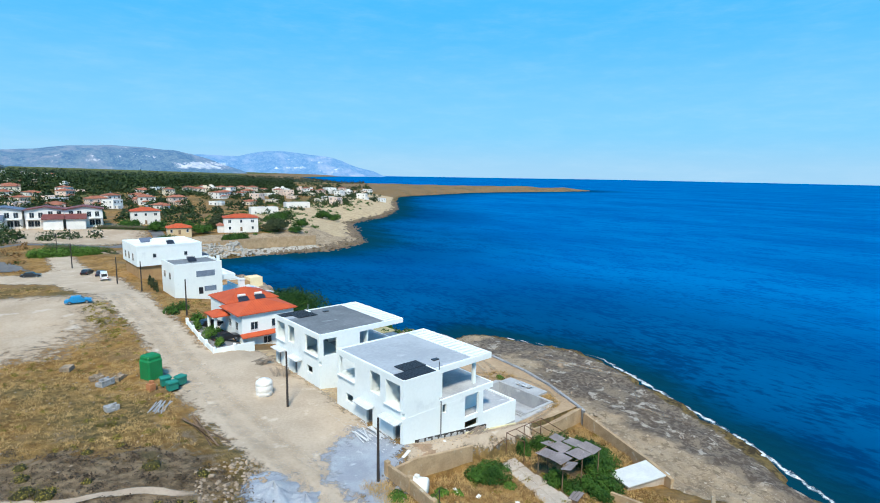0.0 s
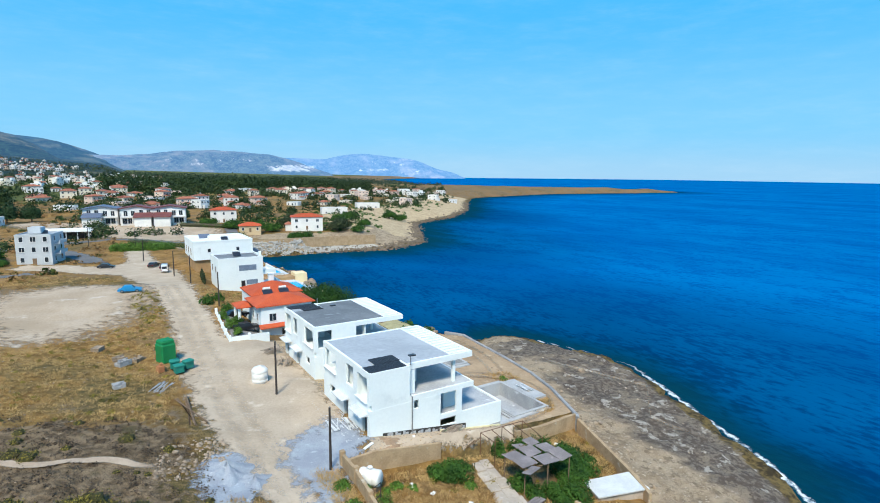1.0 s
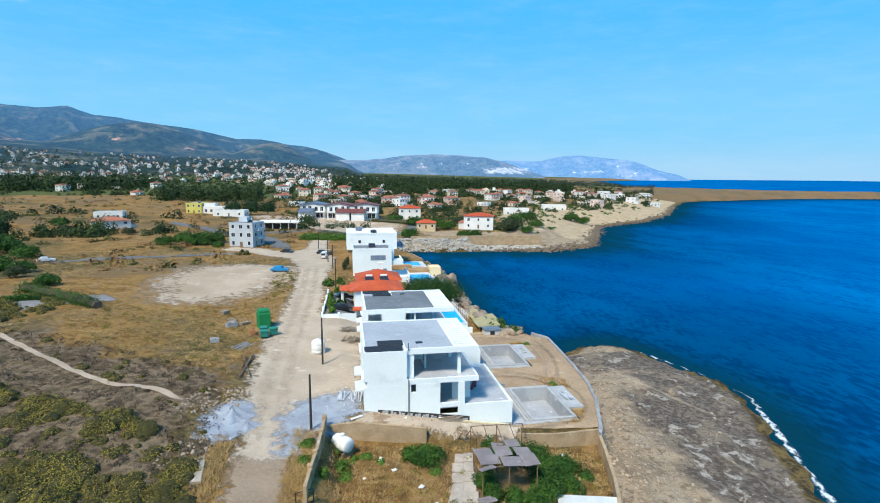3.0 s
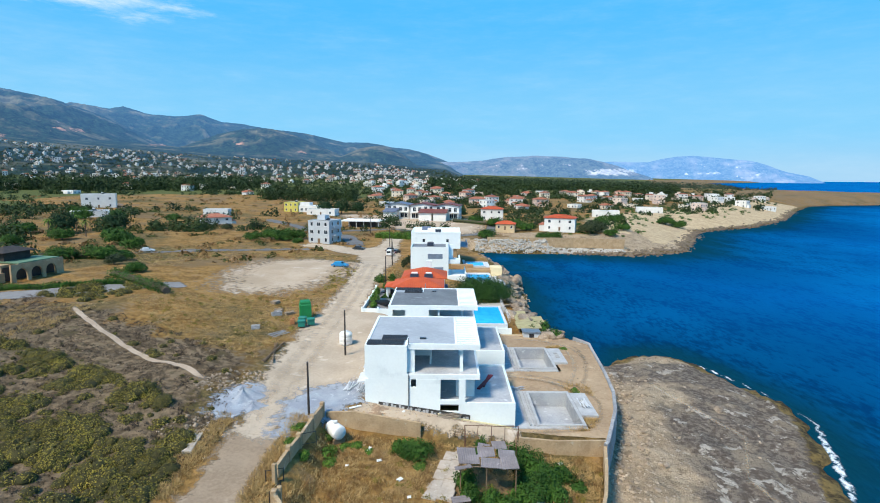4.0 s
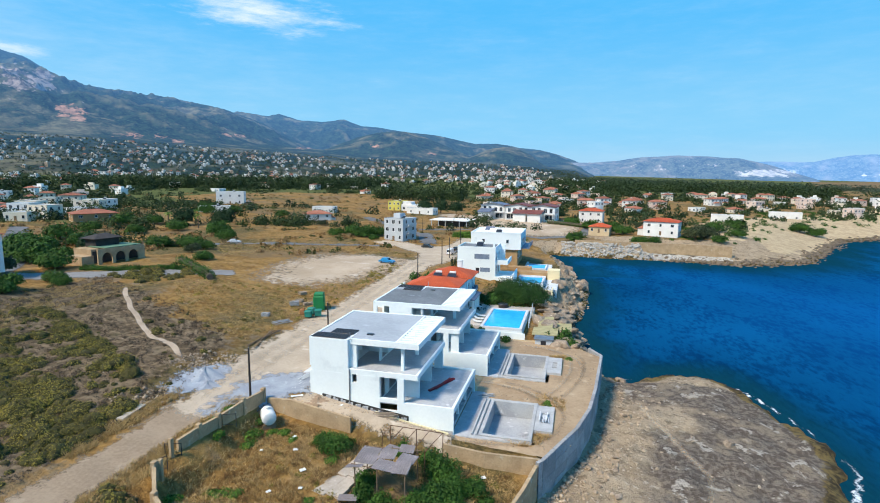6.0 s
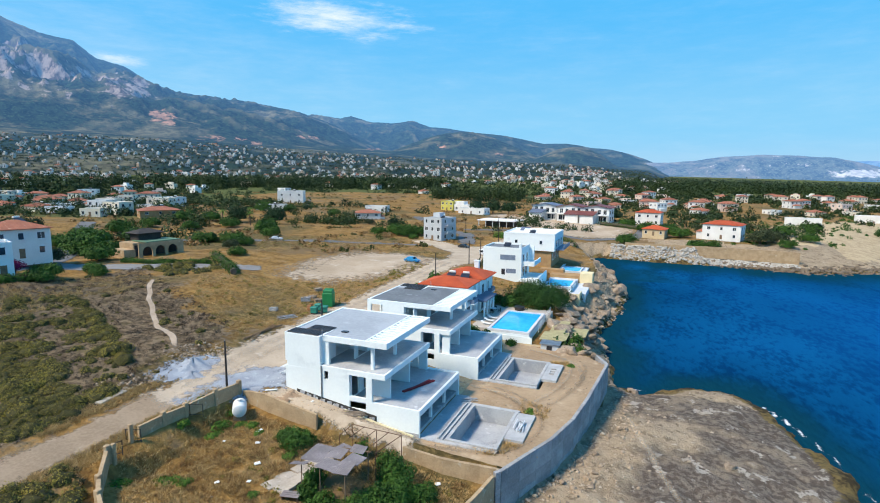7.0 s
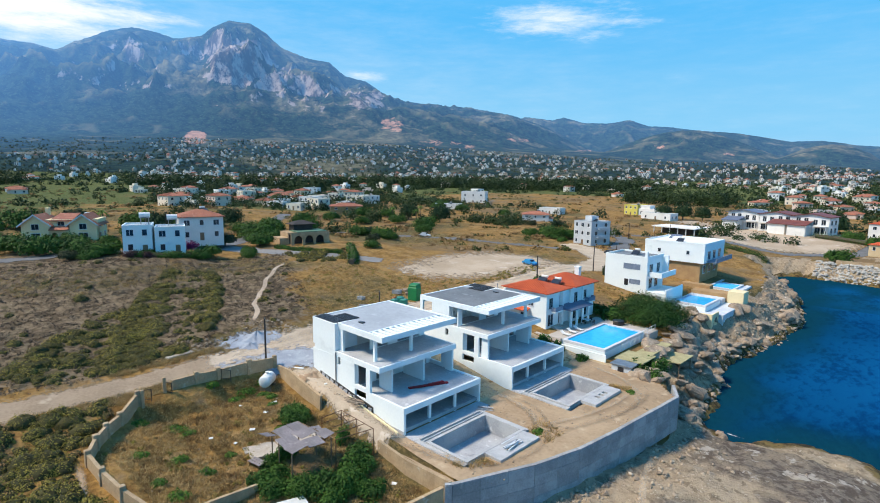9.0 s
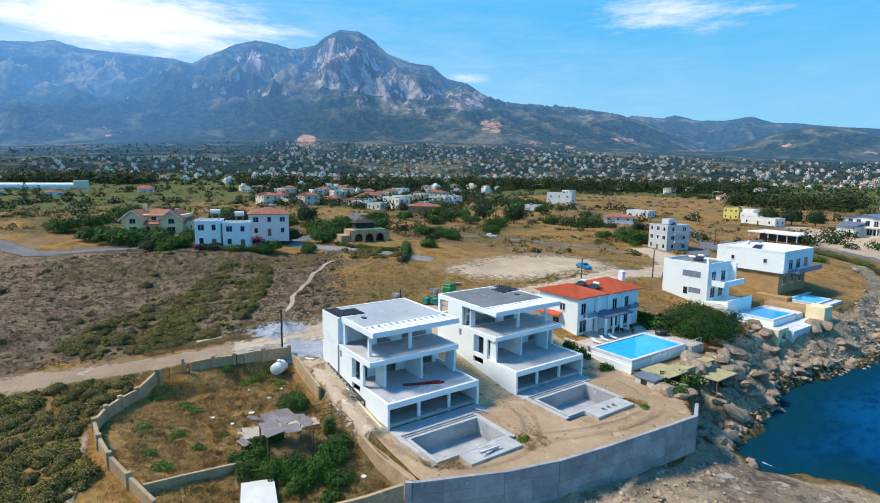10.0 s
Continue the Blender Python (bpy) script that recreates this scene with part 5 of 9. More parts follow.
def red_villa():
    """White two-storey house with two red hip roofs beside its pool terrace."""
    ob = thing("house", "white two-storey house with red tiled roofs and columns", "house", pose(31.6, 82.8, 3.75))
    part("wall", Geo().box(0, 0, -1.0, 9.0, 7.6, 6.2), WHITE, ob)
    part("wall", Geo().box(0.6, 7.6, -1.0, 9.4, 16.5, 6.3), WHITE, ob)
    for x0, y0, x1, y1, z, rise in ((-0.3, 0.1, 9.0, 7.5, 6.2, 1.35), (0.9, 8.7, 9.6, 16.5, 6.35, 1.75)):
        r = part("roof", hip_roof(x0, y0, x1, y1, z, rise, 0.55), TILE, ob, "bright orange red tiled hip roof")
        tagged(part("roof_ribbing", tile_ribs(x0, y0, x1, y1, z, rise, 0.55, 0.4), TILE, r), kind="stuff")
    part("chimney", Geo().soft_box(5.6, 15.2, 6.2, 6.6, 16.1, 8.9).box(5.5, 15.1, 8.9, 6.7, 16.2, 9.1), WHITE, ob)
    part("porch_roof", hip_roof(-2.6, 5.2, 0.3, 9.3, 5.15, 0.75, 0.25), TILE, ob)
    part("window_hood", Geo().prism([(-0.4, -1.1), (5.6, -1.1), (5.6, 0), (-0.4, 0)], [2.55, 2.55, 2.95, 2.95], [2.68, 2.68, 3.1, 3.1]), TILE, ob, "small red tiled hood")
    for y in (5.6, 8.9):
        part("column", Geo().tube((-2.3, y, -0.5), (-2.3, y, 5.15), 0.28, n=12), WHITE, ob)
    for y in (4.9, 7.0, 9.1, 11.2):
        part("column", Geo().tube((11.2, y, -0.4), (11.2, y, 2.75), 0.24, n=10), WHITE, ob)
    part("portico_roof", Geo().prism([(9.02, 4.2), (11.7, 4.2), (11.7, 11.9), (9.02, 11.9)], 2.75, [3.45, 2.95, 2.95, 3.45]), BLUE_ROOF, ob, "slate blue lean-to roof on columns")
    for y in (1.0, 12.9):
        part("balcony", Geo().box(9.41, y, 2.75, 10.3, y + 2.6, 2.95), WHITE, ob)
        part("balcony_rail", Geo().box(10.24, y, 2.96, 10.3, y + 2.6, 3.75).box(9.42, y, 2.96, 10.23, y + 0.06, 3.75).box(9.42, y + 2.54, 2.96, 10.23, y + 2.6, 3.75), BLUE_RAIL, ob)
    for y in (4.4, 11.6):
        part("pilaster", Geo().box(9.02, y, -0.5, 9.62, y + 0.5, 6.18), WHITE, ob)
    for y in (1.4, 4.9):
        window(ob, "E", y, 0.1, 1.8, 2.2, 9.0, 7.6)
        window(ob, "E", y, 3.2, 1.3, 2.1, 9.0, 7.6)
    for y in (9.4, 12.8):
        window(ob, "E", y, 0.1, 1.8, 2.2, 9.4, 15)
        window(ob, "E", y, 3.2, 1.3, 2.1, 9.4, 15)
    for x in (2.0, 5.6):
        window(ob, "S", x, 3.5, 1.3, 1.4, 8.6, 7.6)
    window(ob, "S", 4.2, 0.8, 1.5, 1.3, 8.6, 7.6)
    for y in (2.5, 5.4):
        window(ob, "W", y, 3.2, 1.2, 1.5, 8.6, 7.6)
    water_heater(ob, 3.2, 7.9, 6.5, 0)
    water_heater(ob, 6.2, 7.9, 6.5, 0)
    return ob


red_villa()


def filled_pool(m, x, y, name_label, group="filled pools"):
    """A raised pool: white shell, coping of a hand's height, and water."""
    p = thing("swimming_pool", name_label, "pool", m, group)
    part("shell", Geo().box(-0.5, -0.5, -3.2, x + 0.5, y + 0.5, -0.35), WHITE, p)
    part("coping", Geo().box(-0.5, -0.5, -0.35, 0, y + 0.5, 0.1).box(x, -0.5, -0.35, x + 0.5, y + 0.5, 0.1).box(0, -0.5, -0.35, x, 0, 0.1).box(0, y, -0.35, x, y + 0.5, 0.1), CANOPY, p)
    part("water", Geo().box(0, 0, -0.34, x, y, -0.06), POOL_WATER, p, "clear turquoise pool water")
    return p


filled_pool(pose(46.2, 80.6, 3.35), 6.8, 13.6, "raised pool of clear blue water with white sides")
deck = mat("pale paving", (0.52, 0.46, 0.40), (0.43, 0.38, 0.33), 0.5, 4, 0.85, bump=0.2)
tagged(part("terrace", Geo().box(40.4, 80.2, 0.5, 45.65, 98.5, 3.2).box(45.65, 94.8, 0.5, 54.5, 98.5, 3.2).box(40.4, 79.6, 0.5, 45.6, 80.2, 3.6), deck), "raised paved terrace beside the blue pool", "terrace", kind="structure")
tagged(part("garden_wall", Geo().box(27.2, 78.6, 0.6, 45.6, 78.85, 2.9).box(45.6, 79.0, 0.2, 54.2, 79.25, 2.9), WHITE), "white plastered boundary wall between two plots", "wall")
RW = [(26.3, 93.5), (26.1, 89.8), (25.9, 86.0), (25.7, 82.2), (25.6, 78.4)]
wall_run(RW, gz(RW, 0.75), gz(RW, -1.2), 0.22, WHITE, "garden_wall", "low white front wall with posts along the road", 0.22)
RW = [(25.6, 78.4), (28.6, 78.3), (31.8, 78.6)]
wall_run(RW, [ground_z(25.6, 78.4) + 0.75, ground_z(25.6, 78.4) + 0.75, ground_z(25.6, 78.4) + 0.6], [3, 3, 3], 0.22, WHITE, "garden_wall", "low white side wall of the forecourt", 0.2)
patch("driveway", [(26.4, 79.2), (31.2, 79.4), (31.2, 96.0), (26.8, 95.0)], GREY_DRIVE, "grey paved forecourt of the red-roofed house", "driveway", 0.1, 0.6)
st = thing("garden_stair", "grey stone steps up from the pool terrace", "stairs")
for i in range(5):
    part("step", Geo().box(42.2 - i * 0.4, 84.5, 3.2, 42.6 - i * 0.4, 90.0, 3.2 + 0.11 * (i + 1)), deck, st)
rail = thing("railing", "thin white pipe railing round the pool deck", "railing")
for i in range(9):
    part("post", Geo().tube((54.4 - 0.05 * i, 84 + 1.8 * i, 2.6), (54.4 - 0.05 * i, 84 + 1.8 * i, 4.1), 0.04), FRAME, rail)
for z in (3.5, 4.1):
    part("rail", Geo().tube((54.4, 84, z), (54.0, 98.4, z), 0.035), FRAME, rail)


def pavilion(m, x, y, h, top_mat, label, posts=4):
    """A small flat-roofed shelter on timber posts."""
    p = thing("shelter", label, "shelter", m, "wooden shelters on the rocks")
    part("roof", Geo().prism([(-0.2, -0.2), (x + 0.2, -0.2), (x + 0.2, y + 0.2), (-0.2, y + 0.2)], [h, h + 0.15, h + 0.15, h], [h + 0.14, h + 0.3, h + 0.3, h + 0.14]), top_mat, p)
    for px, py in ((0.1, 0.1), (x - 0.1, 0.1), (x - 0.1, y - 0.1), (0.1, y - 0.1)):
        part("post", Geo().box(px - 0.07, py - 0.07, -1.6, px + 0.07, py + 0.07, h), WOOD, p)
    part("floor", Geo().box(0, 0, -0.15, x, y, 0.0), WOOD, p)
    return p


STRAW = mat("straw boards", (0.42, 0.37, 0.20), (0.31, 0.27, 0.14), 0.8, 7, 0.9, bump=0.3)
pavilion(pose(55.6, 79.6, 0.3), 4.2, 4.6, 2.4, STRAW, "wooden shelter with a faded straw roof")
pavilion(pose(58.6, 88.5, -1.2), 3.6, 5.2, 2.3, STRAW, "timber deck shelter standing among the boulders")
pavilion(pose(56.2, 86.0, 1.0), 2.4, 8.0, 1.2, STRAW, "long yellow slatted bathing deck")
shed = thing("shed", "small grey shed below the pool wall", "shed", pose(56.2, 77.0, 0.7))
part("wall", Geo().box(0, 0, -0.8, 3.0, 2.2, 2.0), GREY_WALL, shed), part("roof", Geo().box(-0.2, -0.2, 2.0, 3.2, 2.4, 2.15), METAL, shed)
part("door", Geo().box(1.0, -0.06, 0, 1.9, 0.05, 1.8), BLACK, shed)


def modern_villa():
    """The nearer of the two finished white cubes."""
    ob = thing("house", "finished white cubic villa with dark roof and balconies", "house", pose(32.0, 121.6, 5.3))
    part("wall", Geo().box(0, 0, -2, 10.2, 9.5, 7.0), WHITE, ob)
    part("parapet", Geo().wall("x", -0.02, 0.25, -0.02, 10.2, 7.0, 7.5).wall("x", 9.25, 0.25, 0, 10.2, 7.0, 7.5).wall("y", -0.02, 0.25, 0.23, 9.25, 7.0, 7.5).wall("y", 9.95, 0.25, 0.23, 9.25, 7.0, 7.5), WHITE, ob)
    part("roof", Geo().box(0.23, 0.23, 7.0, 9.95, 9.25, 7.12), DARK_SLAB, ob)
    part("window_band", Geo().box(4.6, -0.05, 4.3, 8.6, 0.05, 5.6), BLUE_RAIL, ob), part("window_band", Geo().box(6.2, -0.05, 0.9, 8.8, 0.05, 2.0), BLUE_RAIL, ob)
    part("window_band", Geo().box(5.0, -0.05, 0.4, 5.9, 0.05, 1.9), BLACK, ob)
    part("balcony", Geo().box(10.2, 0.6, 2.9, 13.4, 9.0, 3.25).box(13.1, 0.6, 3.25, 13.4, 9.0, 4.1).box(10.2, 0.6, 3.25, 13.1, 0.85, 4.1), WHITE, ob)
    part("pier", Geo().box(10.2, 8.6, 3.25, 11.6, 9.2, 7.1), WHITE, ob)
    for y, z in ((2.2, 0.1), (5.4, 0.1), (2.2, 3.4), (6.2, 3.4)):
        window(ob, "E", y, z, 1.8, 2.3, 10.2, 9.5)
    for y in (2.5, 6.5):
        window(ob, "W", y, 3.8, 1.6, 1.6, 10.2, 9.5)
    part("terrace", Geo().box(10.2, -0.4, -2.5, 15.0, 9.6, -0.3).box(14.7, -0.4, -0.3, 15.0, 9.6, 0.6), WHITE, ob)
    part("chimney", Geo().soft_box(9.4, 0.4, 7.0, 9.95, 0.95, 8.6), WHITE, ob)
    water_heater(ob, 5.2, 5.6, 7.15, 0)
    return ob


modern_villa()
filled_pool(pose(48.0, 124.6, 3.2), 6.0, 9.0, "small turquoise pool with white sides on the cliff")
tagged(part("terrace", Geo().box(47.0, 120.0, -1.5, 57.0, 124.0, 2.0).box(54.6, 124.0, -1.5, 58.2, 137.5, 1.9).box(47.0, 134.2, -1, 54.6, 137.5, 3.0), CANOPY), "grey concrete terraces round the cliff pool", "terrace", kind="structure")
tagged(part("retaining_wall", Geo().box(57.0, 119.7, -3, 57.3, 124, 2.6).box(46.5, 119.7, -1.5, 57.0, 120.0, 2.6).box(55.0, 137.5, -2, 58.4, 141.5, 4.6), CREAM), "cream retaining walls above the cliff", "wall", kind="structure")
tagged(part("garden_wall", Geo().box(46.8, 137.5, 0, 55.0, 142.0, 3.8).box(43.2, 141.0, 0, 50, 143.5, 4.6), BRICK_TAN), "tan stone garden walls beside the villas", "wall", kind="structure")


def upper_villa():
    """The farther white villa, raised on a tan lower storey."""
    ob = thing("house", "long white villa on a tan stone lower storey", "house", pose(30.5, 147.5, 5.4))
    part("lower_storey", Geo().box(0.4, 0.6, -2.5, 14.6, 15.0, 3.4), BRICK_TAN, ob)
    part("wall", Geo().box(0, 0, 3.4, 15.6, 16.0, 8.2), WHITE, ob)
    part("parapet", Geo().wall("x", -0.05, 0.3, -0.05, 15.65, 8.2, 8.6).wall("x", 15.75, 0.3, -0.05, 15.65, 8.2, 8.6).wall("y", -0.05, 0.3, 0.25, 15.75, 8.2, 8.6).wall("y", 15.35, 0.3, 0.25, 15.75, 8.2, 8.6), WHITE, ob)
    part("roof", Geo().box(0.25, 0.25, 8.2, 15.35, 15.75, 8.32), WHITE_OLD, ob)
    part("roof_box", Geo().soft_box(5, 6, 8.32, 7.4, 8, 9.2), WHITE, ob)
    part("solar_panel", Geo().prism([(3, 9), (6, 9), (6, 11), (3, 11)], [8.4, 8.4, 9.3, 9.3], [8.5, 8.5, 9.4, 9.4]), BLUE_ROOF, ob)
    part("balcony", Geo().box(15.6, 2.0, 3.6, 18.0, 15.0, 3.9).box(17.8, 2.0, 3.9, 18.0, 15.0, 4.8), BLUE_RAIL, ob)
    for a, z in ((4.0, 5.4), (11.5, 5.4)):
        window(ob, "S", a, z, 0.9, 1.1, 15.6, 16)
    for a in (3.5, 7.5, 11.8):
        window(ob, "E", a, 4.2, 2.2, 2.3, 15.6, 16), window(ob, "W", a, 4.4, 1.8, 2.0, 15.6, 16), window(ob, "E", a, 0.4, 1.8, 2.2, 14.6, 15)
    water_heater(ob, 8.5, 3.0, 8.3, 0)
    return ob


upper_villa()
filled_pool(pose(48.5, 146.0, 3.6), 5.2, 7.5, "blue covered pool beside the white villa")
tagged(part("terrace", Geo().box(44.5, 144.0, 0, 47.9, 160, 3.3).box(54.2, 145, -1, 55.5, 156, 3.3), CANOPY), "grey pool terrace of the long villa", "terrace", kind="structure")

# grey block of flats, the open shed behind it, and the houses of the plain
ob = house((-10.6, 180.4), (-2.2, 178.0), 9.5, 5.8, 14.6, "flat", GREY_WALL, "grey three-storey block with small balconies", 3, True, bays=3)
for z in (3.0, 5.9):
    part("balcony", Geo().box(8.7, 2.0, z, 10.2, 7.5, z + 0.2).box(10.0, 2.0, z + 0.2, 10.2, 7.5, z + 1.0), GREY_WALL, ob)
part("stair_tower", Geo().box(2.0, 3.5, 8.8, 5.2, 7.0, 10.6), GREY_WALL, ob)
ob = thing("open_shed", "low open-sided building with a pale flat roof", "shed", pose(-14, 262, 4.2, 0, 0, -8))
# the black core stands in for the shaded inside
part("roof", Geo().box(-0.6, -0.6, 3.0, 21, 13, 3.5), WHITE_OLD, ob), part("core", Geo().box(3, 3, -1, 18, 11, 3.0), BLACK, ob)
for i in range(6):
    part("post", Geo().box(i * 4.0, 0, -1, i * 4.0 + 0.35, 0.35, 3.0), GREY_WALL, ob)


TAN_STONE = mat("tan stone facing", (0.44, 0.315, 0.19), (0.33, 0.23, 0.135), 0.6, 6, 0.9, bump=0.3, spot=(0.50, 0.39, 0.26))


def arch_house():
    """Tan stone house with three arches and a green felt roof."""
    ob = thing("house", "tan house with arched veranda and green roof", "house", pose(-43.6, 81.5, 10.5, 0, 0, 80) @ Matrix.Diagonal((0.78, 0.8, 0.85, 1)))
    L = 15.0
    part("wall", Geo().box(0, 3.0, -1.5, L, 11, 3.8), TAN_STONE, ob)
    line = [(0.0, -1.0)]
    for c in (2.8, 7.0, 11.2):
        line += [(c - 1.6, -1.0)] + [(c - 1.6 * math.cos(math.pi * i / 10), 1.3 + 1.6 * math.sin(math.pi * i / 10)) for i in range(11)] + [(c + 1.6, -1.0)]
    line += [(L, -1.0), (L, 4.0), (0.0, 4.0)]
    k = len(line)
    g = Geo().add([(px, 0, pz) for px, pz in line] + [(px, 0.5, pz) for px, pz in line], [tuple(range(k)), tuple(range(2 * k - 1, k - 1, -1))] + [(i, k + i, k + (i + 1) % k, (i + 1) % k) for i in range(k)])
    part("arcade", g, TAN_STONE, ob)
    # black sheet behind the arches stands in for the veranda's shade
    part("veranda_back", Geo().box(0.3, 2.8, 0, L - 0.3, 2.98, 3.2), BLACK, ob)
    part("roof", Geo().box(2.5, 0.2, 4.0, L - 1.0, 8.0, 4.25), GREEN_ROOF, ob)
    part("upper_room", Geo().box(3.3, 5.6, 3.8, 10.7, 10.5, 6.2), POLE, ob), part("upper_roof", hip_roof(3.0, 5.2, 11.0, 10.8, 6.2, 1.3, 0.7), POLE, ob)
    part("side_wing", Geo().box(-3.5, 2.0, -1.5, 0, 9, 2.2), TAN_STONE, ob)
    return ob


arch_house()
group = "houses by the plain road"
def roof_tank(parent, x, y, z):
    """A long white water tank on a tall pipe stand."""
    g = Geo()
    for px in (-0.8, 0.8):
        for py in (-0.5, 0.5):
            g.tube((x + px, y + py, z), (x + px, y + py, z + 1.5), 0.06, n=6)
    part("tank_stand", g.box(x - 0.95, y - 0.65, z + 1.5, x + 0.95, y + 0.65, z + 1.6), METAL, parent)
    part("water_tank", Geo().tube((x - 1.1, y, z + 2.2), (x + 1.1, y, z + 2.2), 0.6, n=14), PLASTIC_WHITE, parent, "white roof water tank")


ob = house((-40.3, 38.0), (-38.2, 43.4), 7.0, 12.3, 18.8, "flat", WHITE, "white cubic two-storey house among shrubs", 2, False, group, bays=2)
roof_tank(ob, 4.2, 4.6, 6.3)
ob = house((-38.4, 44.0), (-36.2, 49.8), 7.0, 12.0, 18.2, "flat", WHITE, "white cubic house beside its twin, tank on top", 2, False, group, bays=2)
roof_tank(ob, 3.6, 4.4, 6.0)
house((-51.0, 54.0), (-48.2, 64.2), 9.0, 13.0, 20.8, "hip", WHITE_OLD, "white house with orange tiled roof near lane", 2, True, group)

def gable_villa(m, label):
    """Cream villa: two gabled fronts either side of an arched porch, under broad tiled slopes."""
    ob = thing("house", label, "house", m, "houses by the plain road")
    L = 17.0
    part("wall", Geo().box(0, 1.5, -1.5, L, 10, 5.6), CREAM, ob)
    for x0, x1, edge in ((0.0, 6.2, 0), (10.8, L, 1)):
        c = (x0 + x1) / 2
        top = [(x0, 0, -1.5), (x1, 0, -1.5), (x1, 0, 4.4), (c, 0, 6.8), (x0, 0, 4.4)]
        part("gable", Geo().add(top + [(px, 3.0, pz) for px, _, pz in top], [(4, 3, 2, 1, 0), (5, 6, 7, 8, 9)] + [(i, (i + 1) % 5, 5 + (i + 1) % 5, 5 + i) for i in range(5)]), CREAM, ob)
        for xa, xb in ((x0 - 0.7, c), (x1 + 0.7, c)):
            za, zb = 4.4 - 0.7 * 2.4 / 3.1, 6.85
            slope = [(xa, -0.7, za), (xb, -0.7, zb), (xb, 9.5, zb), (xa, 9.5, za)]
            part("roof", Geo().add(slope + [(px, py, pz + 0.22) for px, py, pz in slope], [(3, 2, 1, 0), (4, 5, 6, 7)] + [(i, (i + 1) % 4, 4 + (i + 1) % 4, 4 + i) for i in range(4)]), TILE_OLD, ob, "muted terracotta tiled slope")
            part("bargeboard", Geo().add([(xa, -0.78, za - 0.1), (xb, -0.78, zb - 0.1), (xb, -0.71, zb - 0.1), (xa, -0.71, za - 0.1), (xa, -0.78, za + 0.3), (xb, -0.78, zb + 0.3), (xb, -0.71, zb + 0.3), (xa, -0.71, za + 0.3)], [(3, 2, 1, 0), (4, 5, 6, 7), (0, 1, 5, 4), (1, 2, 6, 5), (2, 3, 7, 6), (3, 0, 4, 7)]), FRAME, ob, "white bargeboard")
        window(ob, "S", c, 3.0, 1.8, 1.6, L, 10), window(ob, "S", c, 0.2, 2.2, 2.0, L, 10)
    part("roof", Geo().prism([(6.0, 1.0), (11.0, 1.0), (11.0, 9.5), (6.0, 9.5)], [5.2, 5.2, 6.6, 6.6], [5.4, 5.4, 6.8, 6.8]), TILE_OLD, ob, "muted terracotta tiled slope")
    part("porch_roof", Geo().prism([(6.25, -0.9), (10.75, -0.9), (10.75, 1.5), (6.25, 1.5)], [2.9, 2.9, 3.6, 3.6], [3.1, 3.1, 3.8, 3.8]), TILE_OLD, ob)
    line = [(6.2, -1.0)]
    for c in (7.4, 9.6):
        line += [(c - 0.8, -1.0)] + [(c - 0.8 * math.cos(math.pi * i / 8), 1.5 + 0.8 * math.sin(math.pi * i / 8)) for i in range(9)] + [(c + 0.8, -1.0)]
    line += [(10.8, -1.0), (10.8, 3.0), (6.2, 3.0)]
    k = len(line)
    part("arcade", Geo().add([(px, -0.5, pz) for px, pz in line] + [(px, -0.1, pz) for px, pz in line], [tuple(range(k)), tuple(range(2 * k - 1, k - 1, -1))] + [(i, k + i, k + (i + 1) % k, (i + 1) % k) for i in range(k)]), BEIGE, ob)
    # dark panel added on the wall in place of the porch's shade
    part("porch_shade", Geo().box(6.3, 1.4, 0, 10.7, 1.49, 2.8), WOOD, ob)
    window(ob, "S", 8.5, 3.9, 1.6, 1.2, L, 10).location.y = 1.5
    for a in (3.5, 7.5):
        window(ob, "E", a, 0.6, 1.4, 1.4, L, 10), window(ob, "W", a, 0.6, 1.4, 1.4, L, 10), window(ob, "E", a, 3.3, 1.2, 1.3, L, 10), window(ob, "W", a, 3.3, 1.2, 1.3, L, 10)
    part("chimney", Geo().soft_box(3.0, 8.0, 5.5, 4.0, 9.0, 8.4), CREAM, ob)
    water_heater(ob, 12.5, 9.4, 5.6, 0)
    return ob


gable_villa(pose(-82.0, 26.0, 12.2, 0, 0, 62), "cream villa with two red tiled gables and porch")
house((-82.0, 248.0), (-70.0, 256.0), 11.0, 4.4, 11.2, "hip", WHITE_OLD, "white house with red roof in dry fields", 2, True, group, wing=(11, 2, 17, 9, 3.0))
ob = house((-71.5, 352.0), (-61.5, 350.5), 12.0, 5.6, 12.4, "flat", YELLOW, "bright yellow two-storey house in dry fields", 2, True, group)
part("white_wing", Geo().box(10.2, 1.0, -1.5, 24.0, 10.0, 4.6), WHITE_OLD, ob), part("roof_terrace", Geo().box(11.0, 2.0, 4.62, 18.0, 8.0, 6.6), WHITE_OLD, ob)
for a in (12.5, 16.0, 19.5):
    window(ob, "S", a, 1.0, 1.6, 1.8, 10.1, 12.0).location.y = 1.0
house((-50.0, 330.0), (-31.0, 327.5), 9.0, 5.2, 9.2, "flat", WHITE_OLD, "long low white barn with a flat roof", 1, False, group)
house((-193.0, 321.0), (-176.0, 330.0), 12.0, 9.0, 18.0, "flat", WHITE_OLD, "white modern house with terraces beside a road", 2, True, group)
house((-142.0, 238.0), (-128.0, 246.0), 10.0, 7.5, 13.0, "flat", WHITE_OLD, "low white house with a flat roof", 1, True, group)
house((-104.0, 298.0), (-90.0, 300.0), 9.0, 6.5, 10.5, "flat", WHITE_OLD, "low white bungalow with a flat roof", 1, False, group)
house((-146.0, 165.0), (-136.7, 179.2), 12.0, 8.4, 15.2, "hip", BRICK_TAN, "brown house with red tiled roof and trees", 2, True, group)
